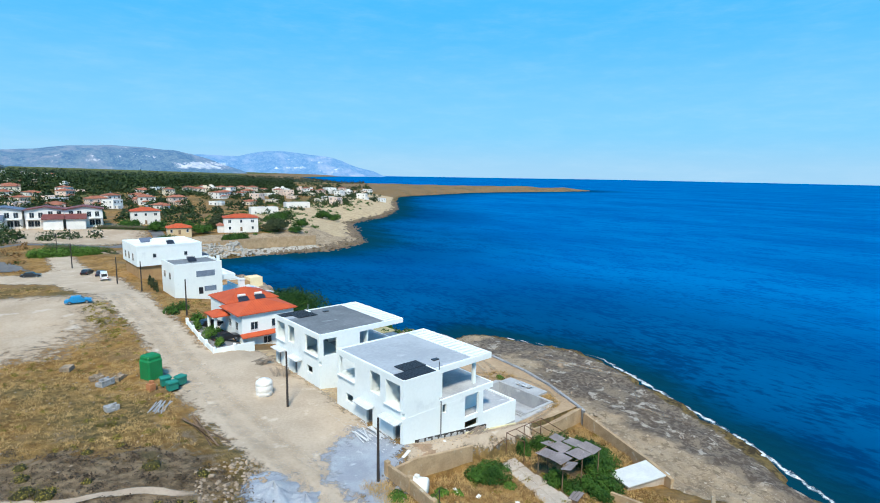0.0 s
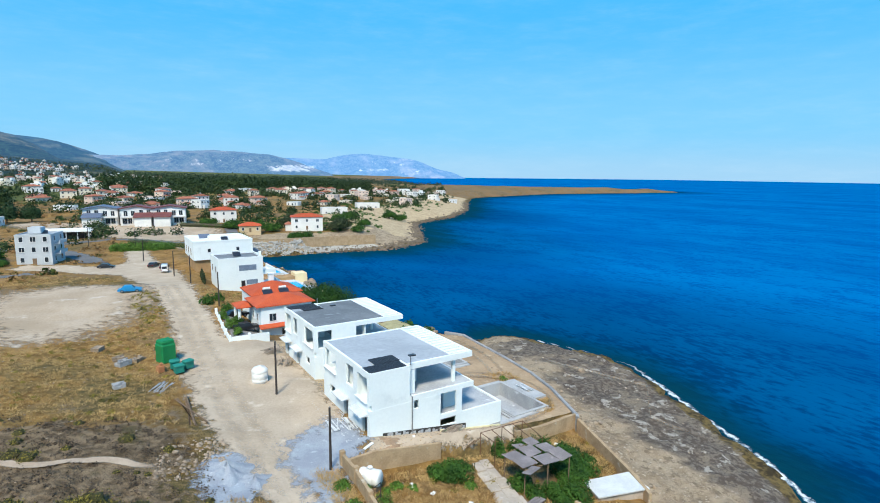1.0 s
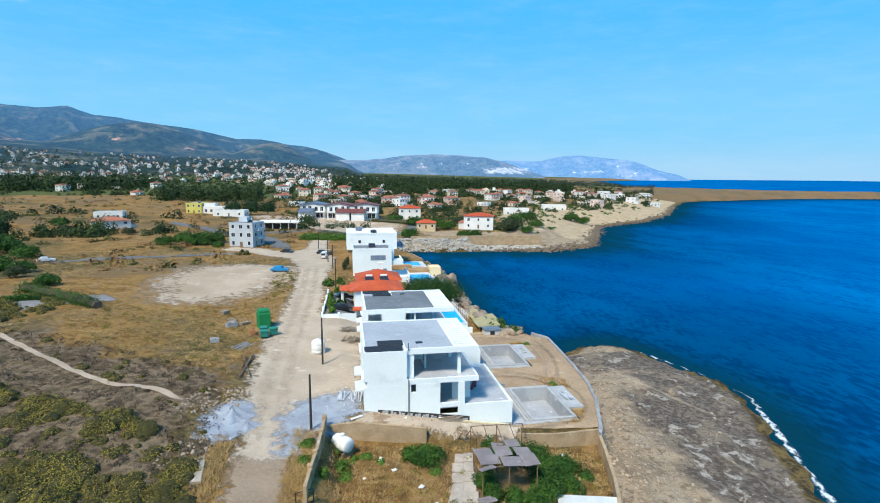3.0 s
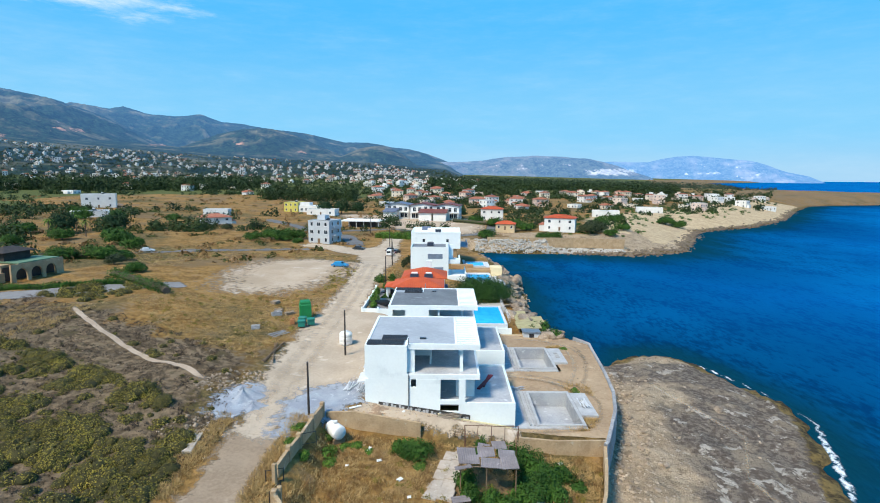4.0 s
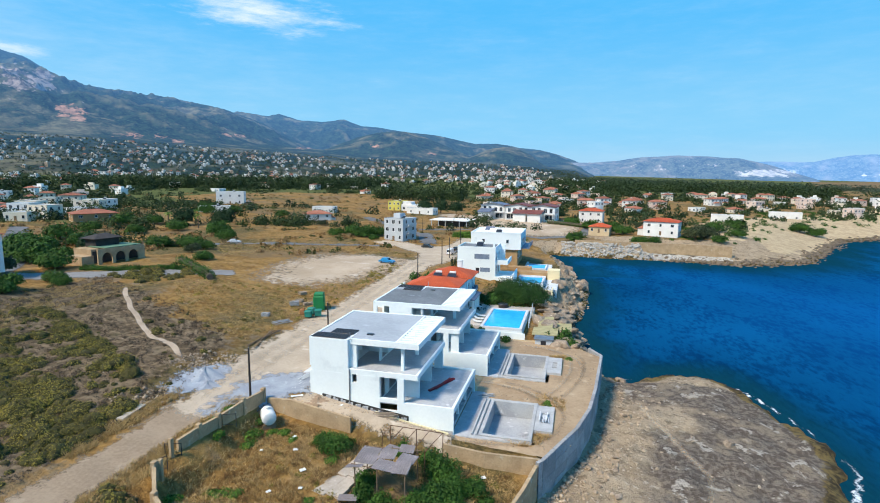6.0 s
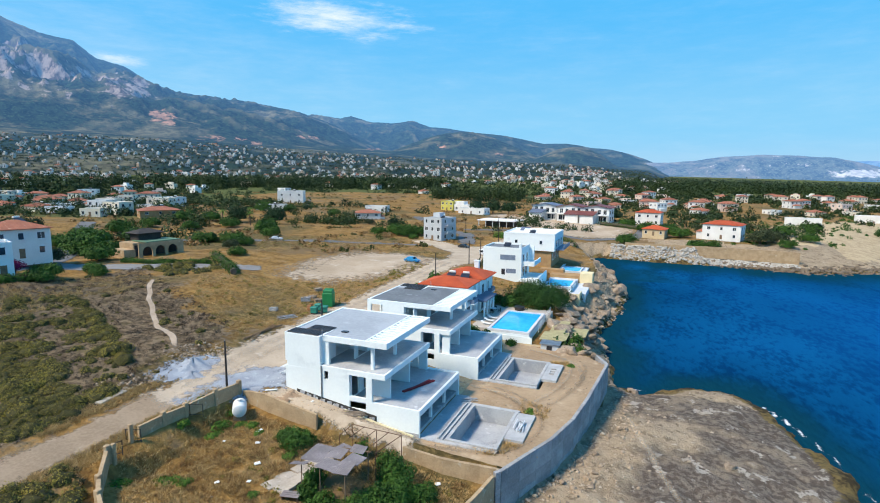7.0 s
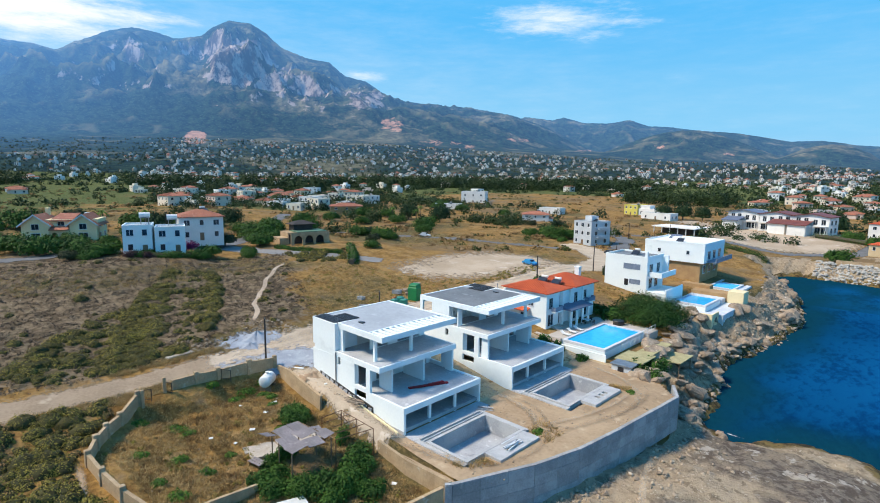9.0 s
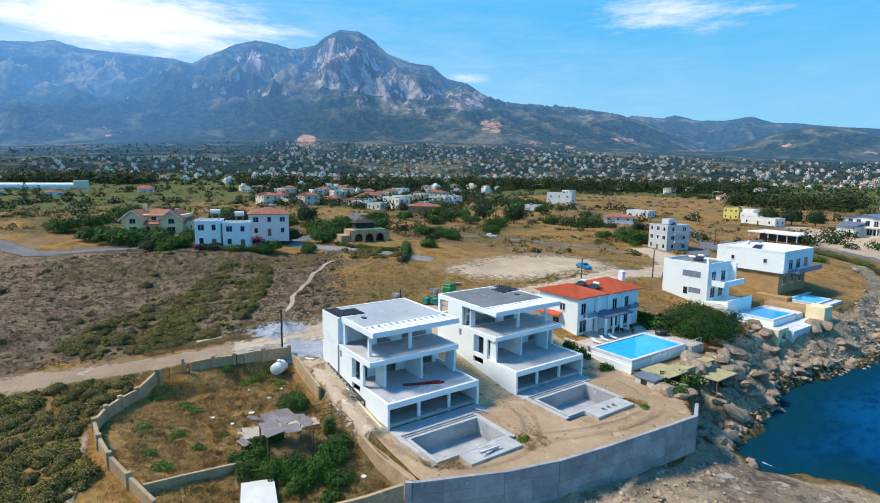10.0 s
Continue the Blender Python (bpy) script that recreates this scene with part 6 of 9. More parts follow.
house((95.0, 268.5), (110.5, 263.8), 11.0, 2.6, 11.0, "hip", WHITE_OLD, "cream seaside house with orange tiled roof", 2, False, group, roof_mat=TILE, wing=(-3, 2, 0, 9, 2.8))
house((68.5, 267.0), (78.5, 265.0), 8.0, 2.8, 7.6, "hip", BEIGE, "small stone cottage with red tiled roof", 1, False, group, roof_mat=TILE)


SLATE_RED = mat("dark red roof sheet", (0.20, 0.065, 0.055), (0.15, 0.05, 0.045), 0.4, 4, 0.6, bump=0.15)


def terrace_villa(m, label, roof_mat, flip):
    """White villa in steps: glazed ground floor, recessed upper floor and single-pitch roofs."""
    ob = thing("house", label, "house", m, "row of white villas")
    part("wall", Geo().box(0, 2.5, -1.5, 12, 12, 6.2), WHITE_OLD, ob)
    part("wing", Geo().box(0.5 if flip else 5.5, -3.5, -1.5, 6.5 if flip else 11.5, 2.5, 3.2), WHITE_OLD, ob)
    x0, x1 = (0.1, 6.9) if flip else (5.1, 11.9)
    part("wing_roof", Geo().prism([(x0, -4.1), (x1, -4.1), (x1, 2.49), (x0, 2.49)], [3.2, 3.2, 4.5, 4.5], [3.45, 3.45, 4.75, 4.75]), roof_mat, ob)
    part("roof", Geo().prism([(-0.6, 1.8), (6.0, 1.8), (6.0, 12.5), (-0.6, 12.5)], [6.2, 7.4, 7.4, 6.2], [6.45, 7.65, 7.65, 6.45]), roof_mat, ob)
    part("roof", Geo().prism([(6.0, 1.8), (12.6, 1.8), (12.6, 12.5), (6.0, 12.5)], [7.4, 6.2, 6.2, 7.4], [7.65, 6.45, 6.45, 7.65]), roof_mat, ob)
    part("gable_infill", Geo().add([(0, 2.52, 6.2), (12, 2.52, 6.2), (6, 2.52, 7.3), (0, 11.9, 6.2), (12, 11.9, 6.2), (6, 11.9, 7.3)], [(0, 1, 2), (5, 4, 3), (0, 3, 4, 1), (1, 4, 5, 2), (2, 5, 3, 0)]), WHITE_OLD, ob)
    part("balcony", Geo().box(7.2 if flip else 0.3, 0.6, 2.9, 11.7 if flip else 4.8, 2.5, 3.1), WHITE_OLD, ob)
    for px in ((7.5, 11.4) if flip else (0.6, 4.5)):
        part("column", Geo().box(px - 0.12, 0.7, -1.0, px + 0.12, 0.95, 2.9), WHITE_OLD, ob)
    for a in ((8.4, 10.4) if flip else (1.6, 3.6)):
        window(ob, "S", a, 0.2, 1.8, 2.3, 12, 12).location.y = 2.5
    for a in (2.0, 4.6, 7.6, 10.2):
        window(ob, "S", a, 4.6 if (a < 5) == flip else 3.4, 1.5, 1.3 if (a < 5) == flip else 2.1, 12, 12).location.y = 2.5
    for a in (5, 9):
        window(ob, "E", a, 3.4, 1.8, 1.8, 12, 12), window(ob, "E", a, 0.4, 1.8, 2.0, 12, 12), window(ob, "W", a, 3.4, 1.8, 1.8, 12, 12)
    return ob


for i, (px, py, pz) in enumerate(((3, 314, 5.0), (19, 309, 5.0), (34, 306, 5.0))):
    terrace_villa(pose(px, py, pz, 0, 0, -9) @ Matrix.Diagonal((1.28, 1.28, 1.28, 1)), "white stepped villa with %s pitched roofs" % ("slate blue" if i == 0 else "dark red"), BLUE_ROOF if i == 0 else SLATE_RED, i % 2 == 0)
house((63.5, 314.0), (77.0, 312.0), 10, 4.0, 12.6, "hip", WHITE_OLD, "white house with red roof behind the bay", 2, True, group, roof_mat=TILE)
house((146.0, 360.0), (164.0, 356.0), 9, 2.5, 7.6, "flat", WHITE_OLD, "low white beach house on the sandy point", 1, False, group)
house((194.0, 407.0), (213.0, 402.0), 10, 2.2, 7.4, "flat", WHITE_OLD, "low white beach house on the sandy point", 1, False, group)


# ---- plants ----
def fast_mesh(name, verts, quads, material, smooth=False):
    """A mesh from arrays of corners and of quads."""
    me = bpy.data.meshes.new(name)
    me.vertices.add(len(verts))
    me.vertices.foreach_set("co", np.asarray(verts, np.float32).ravel())
    me.loops.add(quads.size)
    me.loops.foreach_set("vertex_index", quads.astype(np.int32).ravel())
    me.polygons.add(len(quads))
    me.polygons.foreach_set("loop_start", np.arange(0, quads.size, quads.shape[1], dtype=np.int32))
    if smooth:
        me.polygons.foreach_set("use_smooth", np.ones(len(quads), bool))
    me.materials.append(material)
    me.update(calc_edges=True)
    return me


RNG = np.random.default_rng(7)


def leaf_quads(centres, size):
    """One small four-cornered leaf clump at each centre; it faces roughly outwards where the centres carry a direction. Sizes may differ."""
    n = len(centres)
    c = np.asarray(centres)[:, :3]
    d = RNG.normal(size=(n, 3))
    if np.asarray(centres).shape[1] == 6:
        out = np.asarray(centres)[:, 3:] + 0.45 * RNG.normal(size=(n, 3))
        d = np.cross(out, d)
        d /= np.linalg.norm(d, axis=1, keepdims=True) + 1e-9
        e = np.cross(out, d)
    else:
        d /= np.linalg.norm(d, axis=1, keepdims=True)
        e = np.cross(d, RNG.normal(size=(n, 3)))
    e /= np.linalg.norm(e, axis=1, keepdims=True) + 1e-9
    s = (np.asarray(size) * RNG.uniform(0.6, 1.3, n))[:, None]
    v = np.stack([c - s * d, c + s * e * 0.75 + s * d * 0.1, c + s * d, c - s * e * 0.75], 1)
    return v.reshape(-1, 3), np.arange(4 * n).reshape(n, 4)


def dome(n, x, y, z, r, h, hollow=0.55):
    """Points scattered through the outer shell of an uneven dome, each with its outward direction."""
    a, t = RNG.uniform(0, 6.283, n), np.arccos(RNG.uniform(-0.25, 1, n))
    lumps = 1 + 0.22 * np.sin(3 * a + x) * np.sin(2 * t + y) + 0.12 * np.sin(7 * a + y)
    k = RNG.uniform(hollow, 1, n) ** 0.6 * lumps
    return np.stack([x + r * k * np.sin(t) * np.cos(a), y + r * k * np.sin(t) * np.sin(a), z + h * np.clip(k * np.cos(t) + 0.12, 0, 2), np.sin(t) * np.cos(a), np.sin(t) * np.sin(a), np.cos(t) + 0.15], 1)


LEAF = leaf_mat("broad green leaves", (0.008, 0.032, 0.005), (0.058, 0.135, 0.018), 0.4, 0.2)
OLIVE = leaf_mat("olive grey leaves", (0.014, 0.026, 0.012), (0.065, 0.082, 0.034))
PINE = leaf_mat("dark pine needles", (0.008, 0.028, 0.012), (0.03, 0.065, 0.022))
GARIGUE = leaf_mat("grey brown scrub", (0.030, 0.022, 0.016), (0.150, 0.106, 0.070), 0.5, 0.25)
MACCHIA = leaf_mat("olive green scrub", (0.034, 0.034, 0.007), (0.300, 0.240, 0.042), 0.36, 0.16)
# shade inside the cushions is put into this dark twig colour
SCRUB_CORE = mat("scrub twigs in painted shade", (0.070, 0.062, 0.020), (0.034, 0.032, 0.012), 1.0, 9, 0.95, bump=0.6, dist=0.1)
STRAW_GRASS = leaf_mat("dry straw grass", (0.30, 0.19, 0.075), (0.56, 0.39, 0.175), 0.3)
RUSSET = leaf_mat("russet weeds", (0.13, 0.07, 0.028), (0.34, 0.20, 0.08), 0.3)
REED = leaf_mat("fresh green reeds", (0.03, 0.08, 0.01), (0.12, 0.22, 0.03))
BARK = mat("grey bark", (0.13, 0.10, 0.075), (0.08, 0.06, 0.045), 1.5, 10, 0.9, bump=0.5)


def tree(m, r, h, trunk, material, label, n=1500, leaf=0.3, lobes=7, category="tree", group=""):
    """A tapered trunk with limbs, and a crown of many small leaf clumps in uneven lobes."""
    ob = thing("tree", label, category, m, group)
    g = Geo().tube((0, 0, -0.6), (0.1, 0.05, trunk), 0.09 * r ** 0.7 + 0.08, 0.07 * r ** 0.7 + 0.04, 8)
    pts = []
    for i in range(lobes):
        a, q = 6.283 * i / lobes + RNG.uniform(-0.4, 0.4), RNG.uniform(0.35, 0.62) * r if i else 0.0
        x, y, z = q * math.cos(a), q * math.sin(a), trunk + h * RNG.uniform(0.0, 0.35) if i else trunk + h * 0.35
        g.tube((0.08, 0.04, trunk * 0.8), (x, y, z + h * 0.15), 0.06 * r ** 0.6 + 0.03, 0.03, 6)
        pts.append(dome(n // lobes, x, y, z - 0.2, r * RNG.uniform(0.5, 0.66), h * RNG.uniform(0.45, 0.65)))
    part("trunk", g, BARK, ob)
    crown = new("crown", fast_mesh("crown", *leaf_quads(np.concatenate(pts), leaf), material))
    crown.parent = ob
    return ob


def palm(m, h, label="date palm with a tall bare trunk"):
    ob = thing("palm_tree", label, "palm tree", m, "palms")
    g = Geo()
    for i in range(8):
        g.tube((0, 0, -0.5 + (h + 0.5) * i / 8), (0, 0, -0.5 + (h + 0.5) * (i + 1) / 8), 0.24 - 0.008 * i, 0.2 - 0.008 * i, 8)
    part("trunk", g, BARK, ob)
    f = Geo()
    for i in range(20):
        a, up = 6.283 * i / 20 + 0.2 * (i % 3), 0.9 - 0.45 * (i % 3)
        prev = Vector((0, 0, h))
        for k in range(1, 5):
            p = Vector((math.cos(a) * 0.55 * k, math.sin(a) * 0.55 * k, h + up * k * 0.5 - 0.13 * k * k))
            s = Vector((-math.sin(a), math.cos(a), 0)) * (0.34 - 0.06 * k)
            f.add([prev - s, prev + s, p + s * 0.8, p - s * 0.8], [(0, 1, 2, 3)])
            prev = p
    part("fronds", f, REED, ob)
    return ob


def at(x, y, turn=0.0, size=1.0, dz=0.0):
    return pose(x, y, far_z(x, y) + dz, 0, 0, turn) @ Matrix.Diagonal((size, size, size, 1))


# the big tree by the blue pool, and shrubs about the plots
DEEP_LEAF = leaf_mat("deep green leaves", (0.004, 0.020, 0.003), (0.032, 0.088, 0.012), 0.5, 0.2)
tree(pose(50.5, 104.8, 2.4), 7.4, 5.2, 0.8, DEEP_LEAF, "wide dense dark green tree above the cliff", 26000, 0.13, 16)
tree(pose(45.0, 100.5, 3.0), 2.6, 2.4, 0.5, LEAF, "dark green shrub beside the terrace", 1000, 0.24, 6, "shrub")
tree(pose(41.4, 101.2, 3.2), 2.0, 2.0, 0.4, LEAF, "dark green shrub behind the red-roofed house", 700, 0.22, 5, "shrub")
for x, y, r, h, n in ((47.6, 25.6, 1.5, 1.8, 2600), (49.2, 27.6, 1.7, 2.2, 3200), (50.6, 29.4, 1.9, 2.4, 3600), (51.6, 31.4, 2.0, 2.3, 3800), (50.2, 33.6, 1.9, 2.6, 3600), (52.6, 29.0, 1.5, 1.6, 2400), (53.6, 32.6, 1.6, 1.4, 2600),
                      (48.4, 35.2, 1.3, 1.9, 1900), (45.6, 25.4, 1.3, 1.4, 2000), (43.5, 29.4, 1.2, 1.7, 1900), (43.9, 27.4, 1.0, 1.5, 1500), (46.0, 27.0, 1.3, 1.5, 1900), (45.4, 35.2, 0.9, 2.2, 1100), (55.2, 31.0, 1.1, 0.8, 1300), (38.3, 33.6, 1.9, 1.9, 3800), (36.8, 34.3, 1.3, 1.2, 1900)):
    tree(pose(x, y, ground_z(x, y) - 0.2), r, h, 0.3, LEAF, "tangled green shrub in the walled plot", n, 0.095, 8, "shrub", "shrubs in the walled plot")
for x, y, r, h in ((28.9, 32.0, 1.3, 0.9), (29.6, 30.6, 1.0, 0.6), (26.0, 33.4, 1.1, 0.8), (25.8, 30.4, 0.8, 0.6), (31.8, 34.2, 0.8, 0.5), (38.8, 31.6, 1.0, 0.5), (39.6, 25.2, 0.7, 0.5), (38.2, 20.5, 0.9, 0.7), (41.0, 22.0, 0.8, 0.5), (33.2, 33.4, 0.6, 0.4), (31.6, 22.6, 1.3, 0.6), (33.0, 23.4, 0.9, 0.5), (29.4, 19.6, 1.0, 0.7), (44.2, 18.0, 1.1, 0.6), (36.6, 17.4, 0.9, 0.5), (41.8, 17.2, 0.8, 0.5), (28.6, 34.6, 1.1, 0.7), (30.4, 33.6, 0.8, 0.5), (59.8, 51.9, 0.7, 0.6), (62.3, 70.6, 0.7, 0.5), (27.6, 28.6, 0.7, 0.9)):
    tree(pose(x, y, ground_z(x, y) - 0.1 if x < 50 else 1.7), r, h, 0.15, REED, "low fresh green weeds in dry grass", 900, 0.085, 5, "weeds", "green weeds")
for x, y, r in ((28.9, 86.5, 1.1), (29.2, 89.5, 0.9), (28.6, 95.5, 1.2), (26.2, 101.8, 1.5), (28.8, 104.5, 1.3), (46.5, 77.3, 1.2), (44.2, 77.0, 1.4), (51.0, 77.4, 1.3), (58.5, 80.2, 1.5), (61, 82.2, 1.4), (60.2, 78.6, 1.6), (62.6, 78.2, 1.5), (61.4, 84.0, 1.5), (59.4, 83.2, 1.3)):
    tree(pose(x, y, ground_z(x, y) - 0.2 if x < 50 else 1.0), r, 1.5 * r, 0.3, LEAF, "rounded green garden shrub by a wall", 500, 0.18, 5, "shrub", "garden shrubs")
for x, y, r in ((27.2, 85.2, 1.1), (27.4, 81.0, 0.8), (27.0, 90.4, 0.9)):
    tree(pose(x, y, ground_z(x, y)), r, 1.7 * r, 0.5, REED, "bright green young tree in the forecourt", 1400, 0.09, 6, "tree", "forecourt trees")
for i in range(6):
    x, y = 29.6 + 0.25 * i, 126.0 + i * 2.4
    tree(pose(x, y, ground_z(x, y)), 0.45, 2.6, 0.3, OLIVE, "slim young cypress along the villa front", 300, 0.16, 4, "tree", "cypress row")

MAGENTA = leaf_mat("magenta blossom", (0.10, 0.008, 0.045), (0.32, 0.02, 0.12), 0.8, 0.3)
PLUM = leaf_mat("dull plum leaves", (0.035, 0.016, 0.018), (0.13, 0.06, 0.055), 0.8, 0.3)
tree(at(-43.0, 53.6), 1.9, 2.2, 0.5, MAGENTA, "magenta bougainvillea beside a white house", 1600, 0.13, 6, "shrub")
for x, y in ((-35.6, 38.0), (-34.6, 41.4), (-33.4, 46.2), (-34.0, 50.2)):
    tree(at(x, y), 1.3, 1.5, 0.3, PLUM, "plum coloured garden shrub before the cubic houses", 1100, 0.12, 5, "shrub", "plum shrubs")
# trees and hedges of the middle distance
kinds = [tree(at(-47.5, 74.0), 3.6, 3.4, 0.8, LEAF, "dense round green tree beside the houses", 3400, 0.2, 10, "tree", "trees on the plain"),
         tree(at(-52.0, 66.0), 3.0, 3.0, 1.0, OLIVE, "grey green olive tree in dry ground", 2600, 0.19, 9, "tree", "olive trees"),
         tree(at(-58.0, 93.0), 3.2, 5.0, 1.4, PINE, "dark pine with an uneven crown", 3000, 0.22, 9, "tree", "pines")]
spots = [(0, -43, 36, 0.8), (0, -36, 40, 0.5), (0, -33.5, 46, 0.5), (0, -38, 66, 0.6), (0, -34, 64, 0.5), (0, -68, 28, 0.8), (0, -66, 34, 0.9), (0, -60, 40, 0.8), (0, -64, 48, 1.0), (0, -56, 58, 0.9), (0, -72, 50, 1.1), (0, -85, 75, 1.4), (0, -95, 70, 1.3), (0, -78, 84, 1.1), (2, -100, 90, 1.3), (0, -105, 60, 1.5), (0, -90, 100, 1.2), (0, -80, 110, 1.2), (0, -100, 120, 1.4), (0, -88, 12, 1.2), (0, -96, 20, 1.3), (0, -110, 30, 1.6), (1, -120, 45, 1.6), (0, -60, 150, 1.0), (0, -70, 160, 1.3), (0, -80, 172, 1.2), (2, -90, 190, 1.5),
         (0, -30, 100, 0.7), (0, -42, 33, 0.9), (0, -46, 31, 1.1), (0, -39, 31, 0.6), (0, -33, 52, 0.7), (0, -36, 55, 0.8), (1, -41, 28, 0.7), (0, -57, 47, 1.2), (0, -60, 50, 1.1),
         (0, -54, 26, 1.3), (0, -62, 22, 1.2), (0, -70, 18, 1.1), (2, -85, 60, 1.2), (0, -62, 80, 1.3), (0, -66, 84, 1.4), (0, -57, 84, 1.0), (0, -74, 92, 1.3), (1, -40, 108, 0.8), (0, -60, 118, 1.0), (0, -52, 122, 1.1), (0, -45, 120, 0.8), (1, -70, 130, 0.8),
         (0, -22, 186, 1.3), (0, -28, 190, 1.2), (0, -18, 192, 1.1), (0, -34, 186, 0.9), (0, -14, 178, 0.6), (0, 62, 246, 1.3), (0, 92, 252, 1.2), (0, 99, 256, 0.9), (1, 118, 262, 1.9), (1, 124, 268, 1.6), (0, 86, 272, 1.4), (0, 80, 284, 1.5), (0, 70, 290, 1.4),
         (0, 60, 300, 1.3), (0, 128, 258, 1.0), (0, 140, 275, 1.2), (1, 98, 290, 1.6), (0, 135, 300, 1.6), (0, 150, 320, 1.5), (0, 190, 340, 1.6), (0, 198, 338, 1.4), (1, 110, 310, 1.8), (2, 50, 330, 1.5), (2, -40, 340, 1.7), (2, -30, 345, 1.8), (2, -20, 350, 1.6),
         (0, -125, 170, 1.4), (0, -120, 182, 1.2), (2, -108, 186, 1.5), (0, -96, 168, 1.2), (0, -100, 150, 1.0), (0, -112, 142, 1.1), (0, -132, 232, 1.3), (0, -120, 240, 1.2), (0, -146, 250, 1.4), (0, -100, 255, 1.1), (1, -60, 225, 0.9), (1, -50, 232, 1.0)]
for k, x, y, size in spots:
    copy_thing(kinds[k], at(x, y, RNG.uniform(0, 360), size, -0.3))


def hedge(line, wide, high, label):
    """A clipped hedge along a plan line: a dense skin of small leaves over a dark core."""
    ob = new("hedge", None)
    tagged(ob, label, "hedge", "hedges by the plain road")
    pts = []
    for (ax, ay), (bx, by) in zip(line, line[1:]):
        k = max(1, int(math.hypot(bx - ax, by - ay) / (wide * 0.5)))
        for q in range(k):
            px, py = ax + (bx - ax) * q / k, ay + (by - ay) * q / k
            pts.append(dome(420, px, py, far_z(px, py) - 0.2, wide * RNG.uniform(0.55, 0.75), high * RNG.uniform(0.85, 1.1), 0.6))
    leaves = new("leaves", fast_mesh("leaves", *leaf_quads(np.concatenate(pts), 0.12), LEAF))
    leaves.parent = ob
    stems = Geo()
    for (ax, ay), (bx, by) in zip(line, line[1:]):
        stems.tube((ax, ay, far_z(ax, ay) + high * 0.35), (bx, by, far_z(bx, by) + high * 0.35), wide * 0.3, n=6)
    part("woody_core", stems, BARK, ob)
    return ob


hedge([(-42, 76), (-36, 78), (-29, 82), (-24, 86)], 1.1, 1.2, "low clipped green hedge before the arched house")
hedge([(-30, 92), (-22, 87), (-15, 82), (-12, 79)], 2.4, 2.0, "bright green hedge beside the drive")
hedge([(-82, 92), (-70, 86), (-58, 80), (-48, 75)], 3.2, 2.6, "tall dense green hedge along the lane")
hedge([(-41, 44), (-36, 42), (-33, 46), (-34, 52)], 1.6, 1.4, "green flowering hedge round the cubic houses")
hedge([(-66, 118), (-58, 121), (-50, 123)], 3.0, 2.4, "row of green bushes in the dry field")
hedge([(20, 236), (30, 234), (42, 233)], 2.4, 2.0, "green bushes above the stone bank")
hedge([(46, 300), (58, 296), (70, 292)], 3.5, 3.0, "dark green bushes below the cottages")
for x, y, h in ((-102, 170, 7), (-94, 178, 6), (-70, 52, 7.5), (-88, 46, 6.5), (-110, 196, 6)):
    palm(at(x, y), h)


def scatter(name, points, r, h, per, leaf, material, label, category, sink=0.1):
    """One mesh of many low bushes or tufts, each a dome of small leaf clumps."""
    cs = [dome(per, x, y, z - sink, q, q * h, 0.3) for (x, y, z), q in zip(points, r)]
    ob = new(name, fast_mesh(name, *leaf_quads(np.concatenate(cs), leaf), material))
    return tagged(ob, label, category, kind="stuff")


def cushions(name, points, r, h, per, leaf, material, label):
    """One mesh of rounded scrub cushions: a lumpy twig core each, under a close skin of small leaves."""
    nr, ns = 5, 10
    t, a = np.meshgrid(np.linspace(0.08, 1.62, nr), np.arange(ns) * 6.2832 / ns, indexing="ij")
    unit = np.stack([np.sin(t) * np.cos(a), np.sin(t) * np.sin(a), np.cos(t)], -1).reshape(-1, 3)
    i, j = np.meshgrid(np.arange(nr - 1), np.arange(ns), indexing="ij")
    quad = np.stack([i * ns + j, (i + 1) * ns + j, (i + 1) * ns + (j + 1) % ns, i * ns + (j + 1) % ns], -1).reshape(-1, 4)
    vs, fs, cs = [], [], []
    for k, ((x, y, z), q) in enumerate(zip(points, r)):
        lump = 1 + RNG.uniform(-0.22, 0.22, (len(unit), 1))
        vs.append(unit * lump * (q * 0.86, q * 0.86, q * h * 0.86) + (x, y, z - 0.1))
        fs.append(quad + k * len(unit))
        cs.append(dome(int(per * max(q, 0.4) ** 1.9), x, y, z - 0.12, q, q * h, 0.8))
    ob = new(name, fast_mesh(name, *leaf_quads(np.concatenate(cs), leaf), material))
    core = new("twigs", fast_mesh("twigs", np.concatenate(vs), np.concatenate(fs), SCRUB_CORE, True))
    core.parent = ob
    tagged(core, kind="stuff")
    return tagged(ob, label, "scrub", kind="stuff")


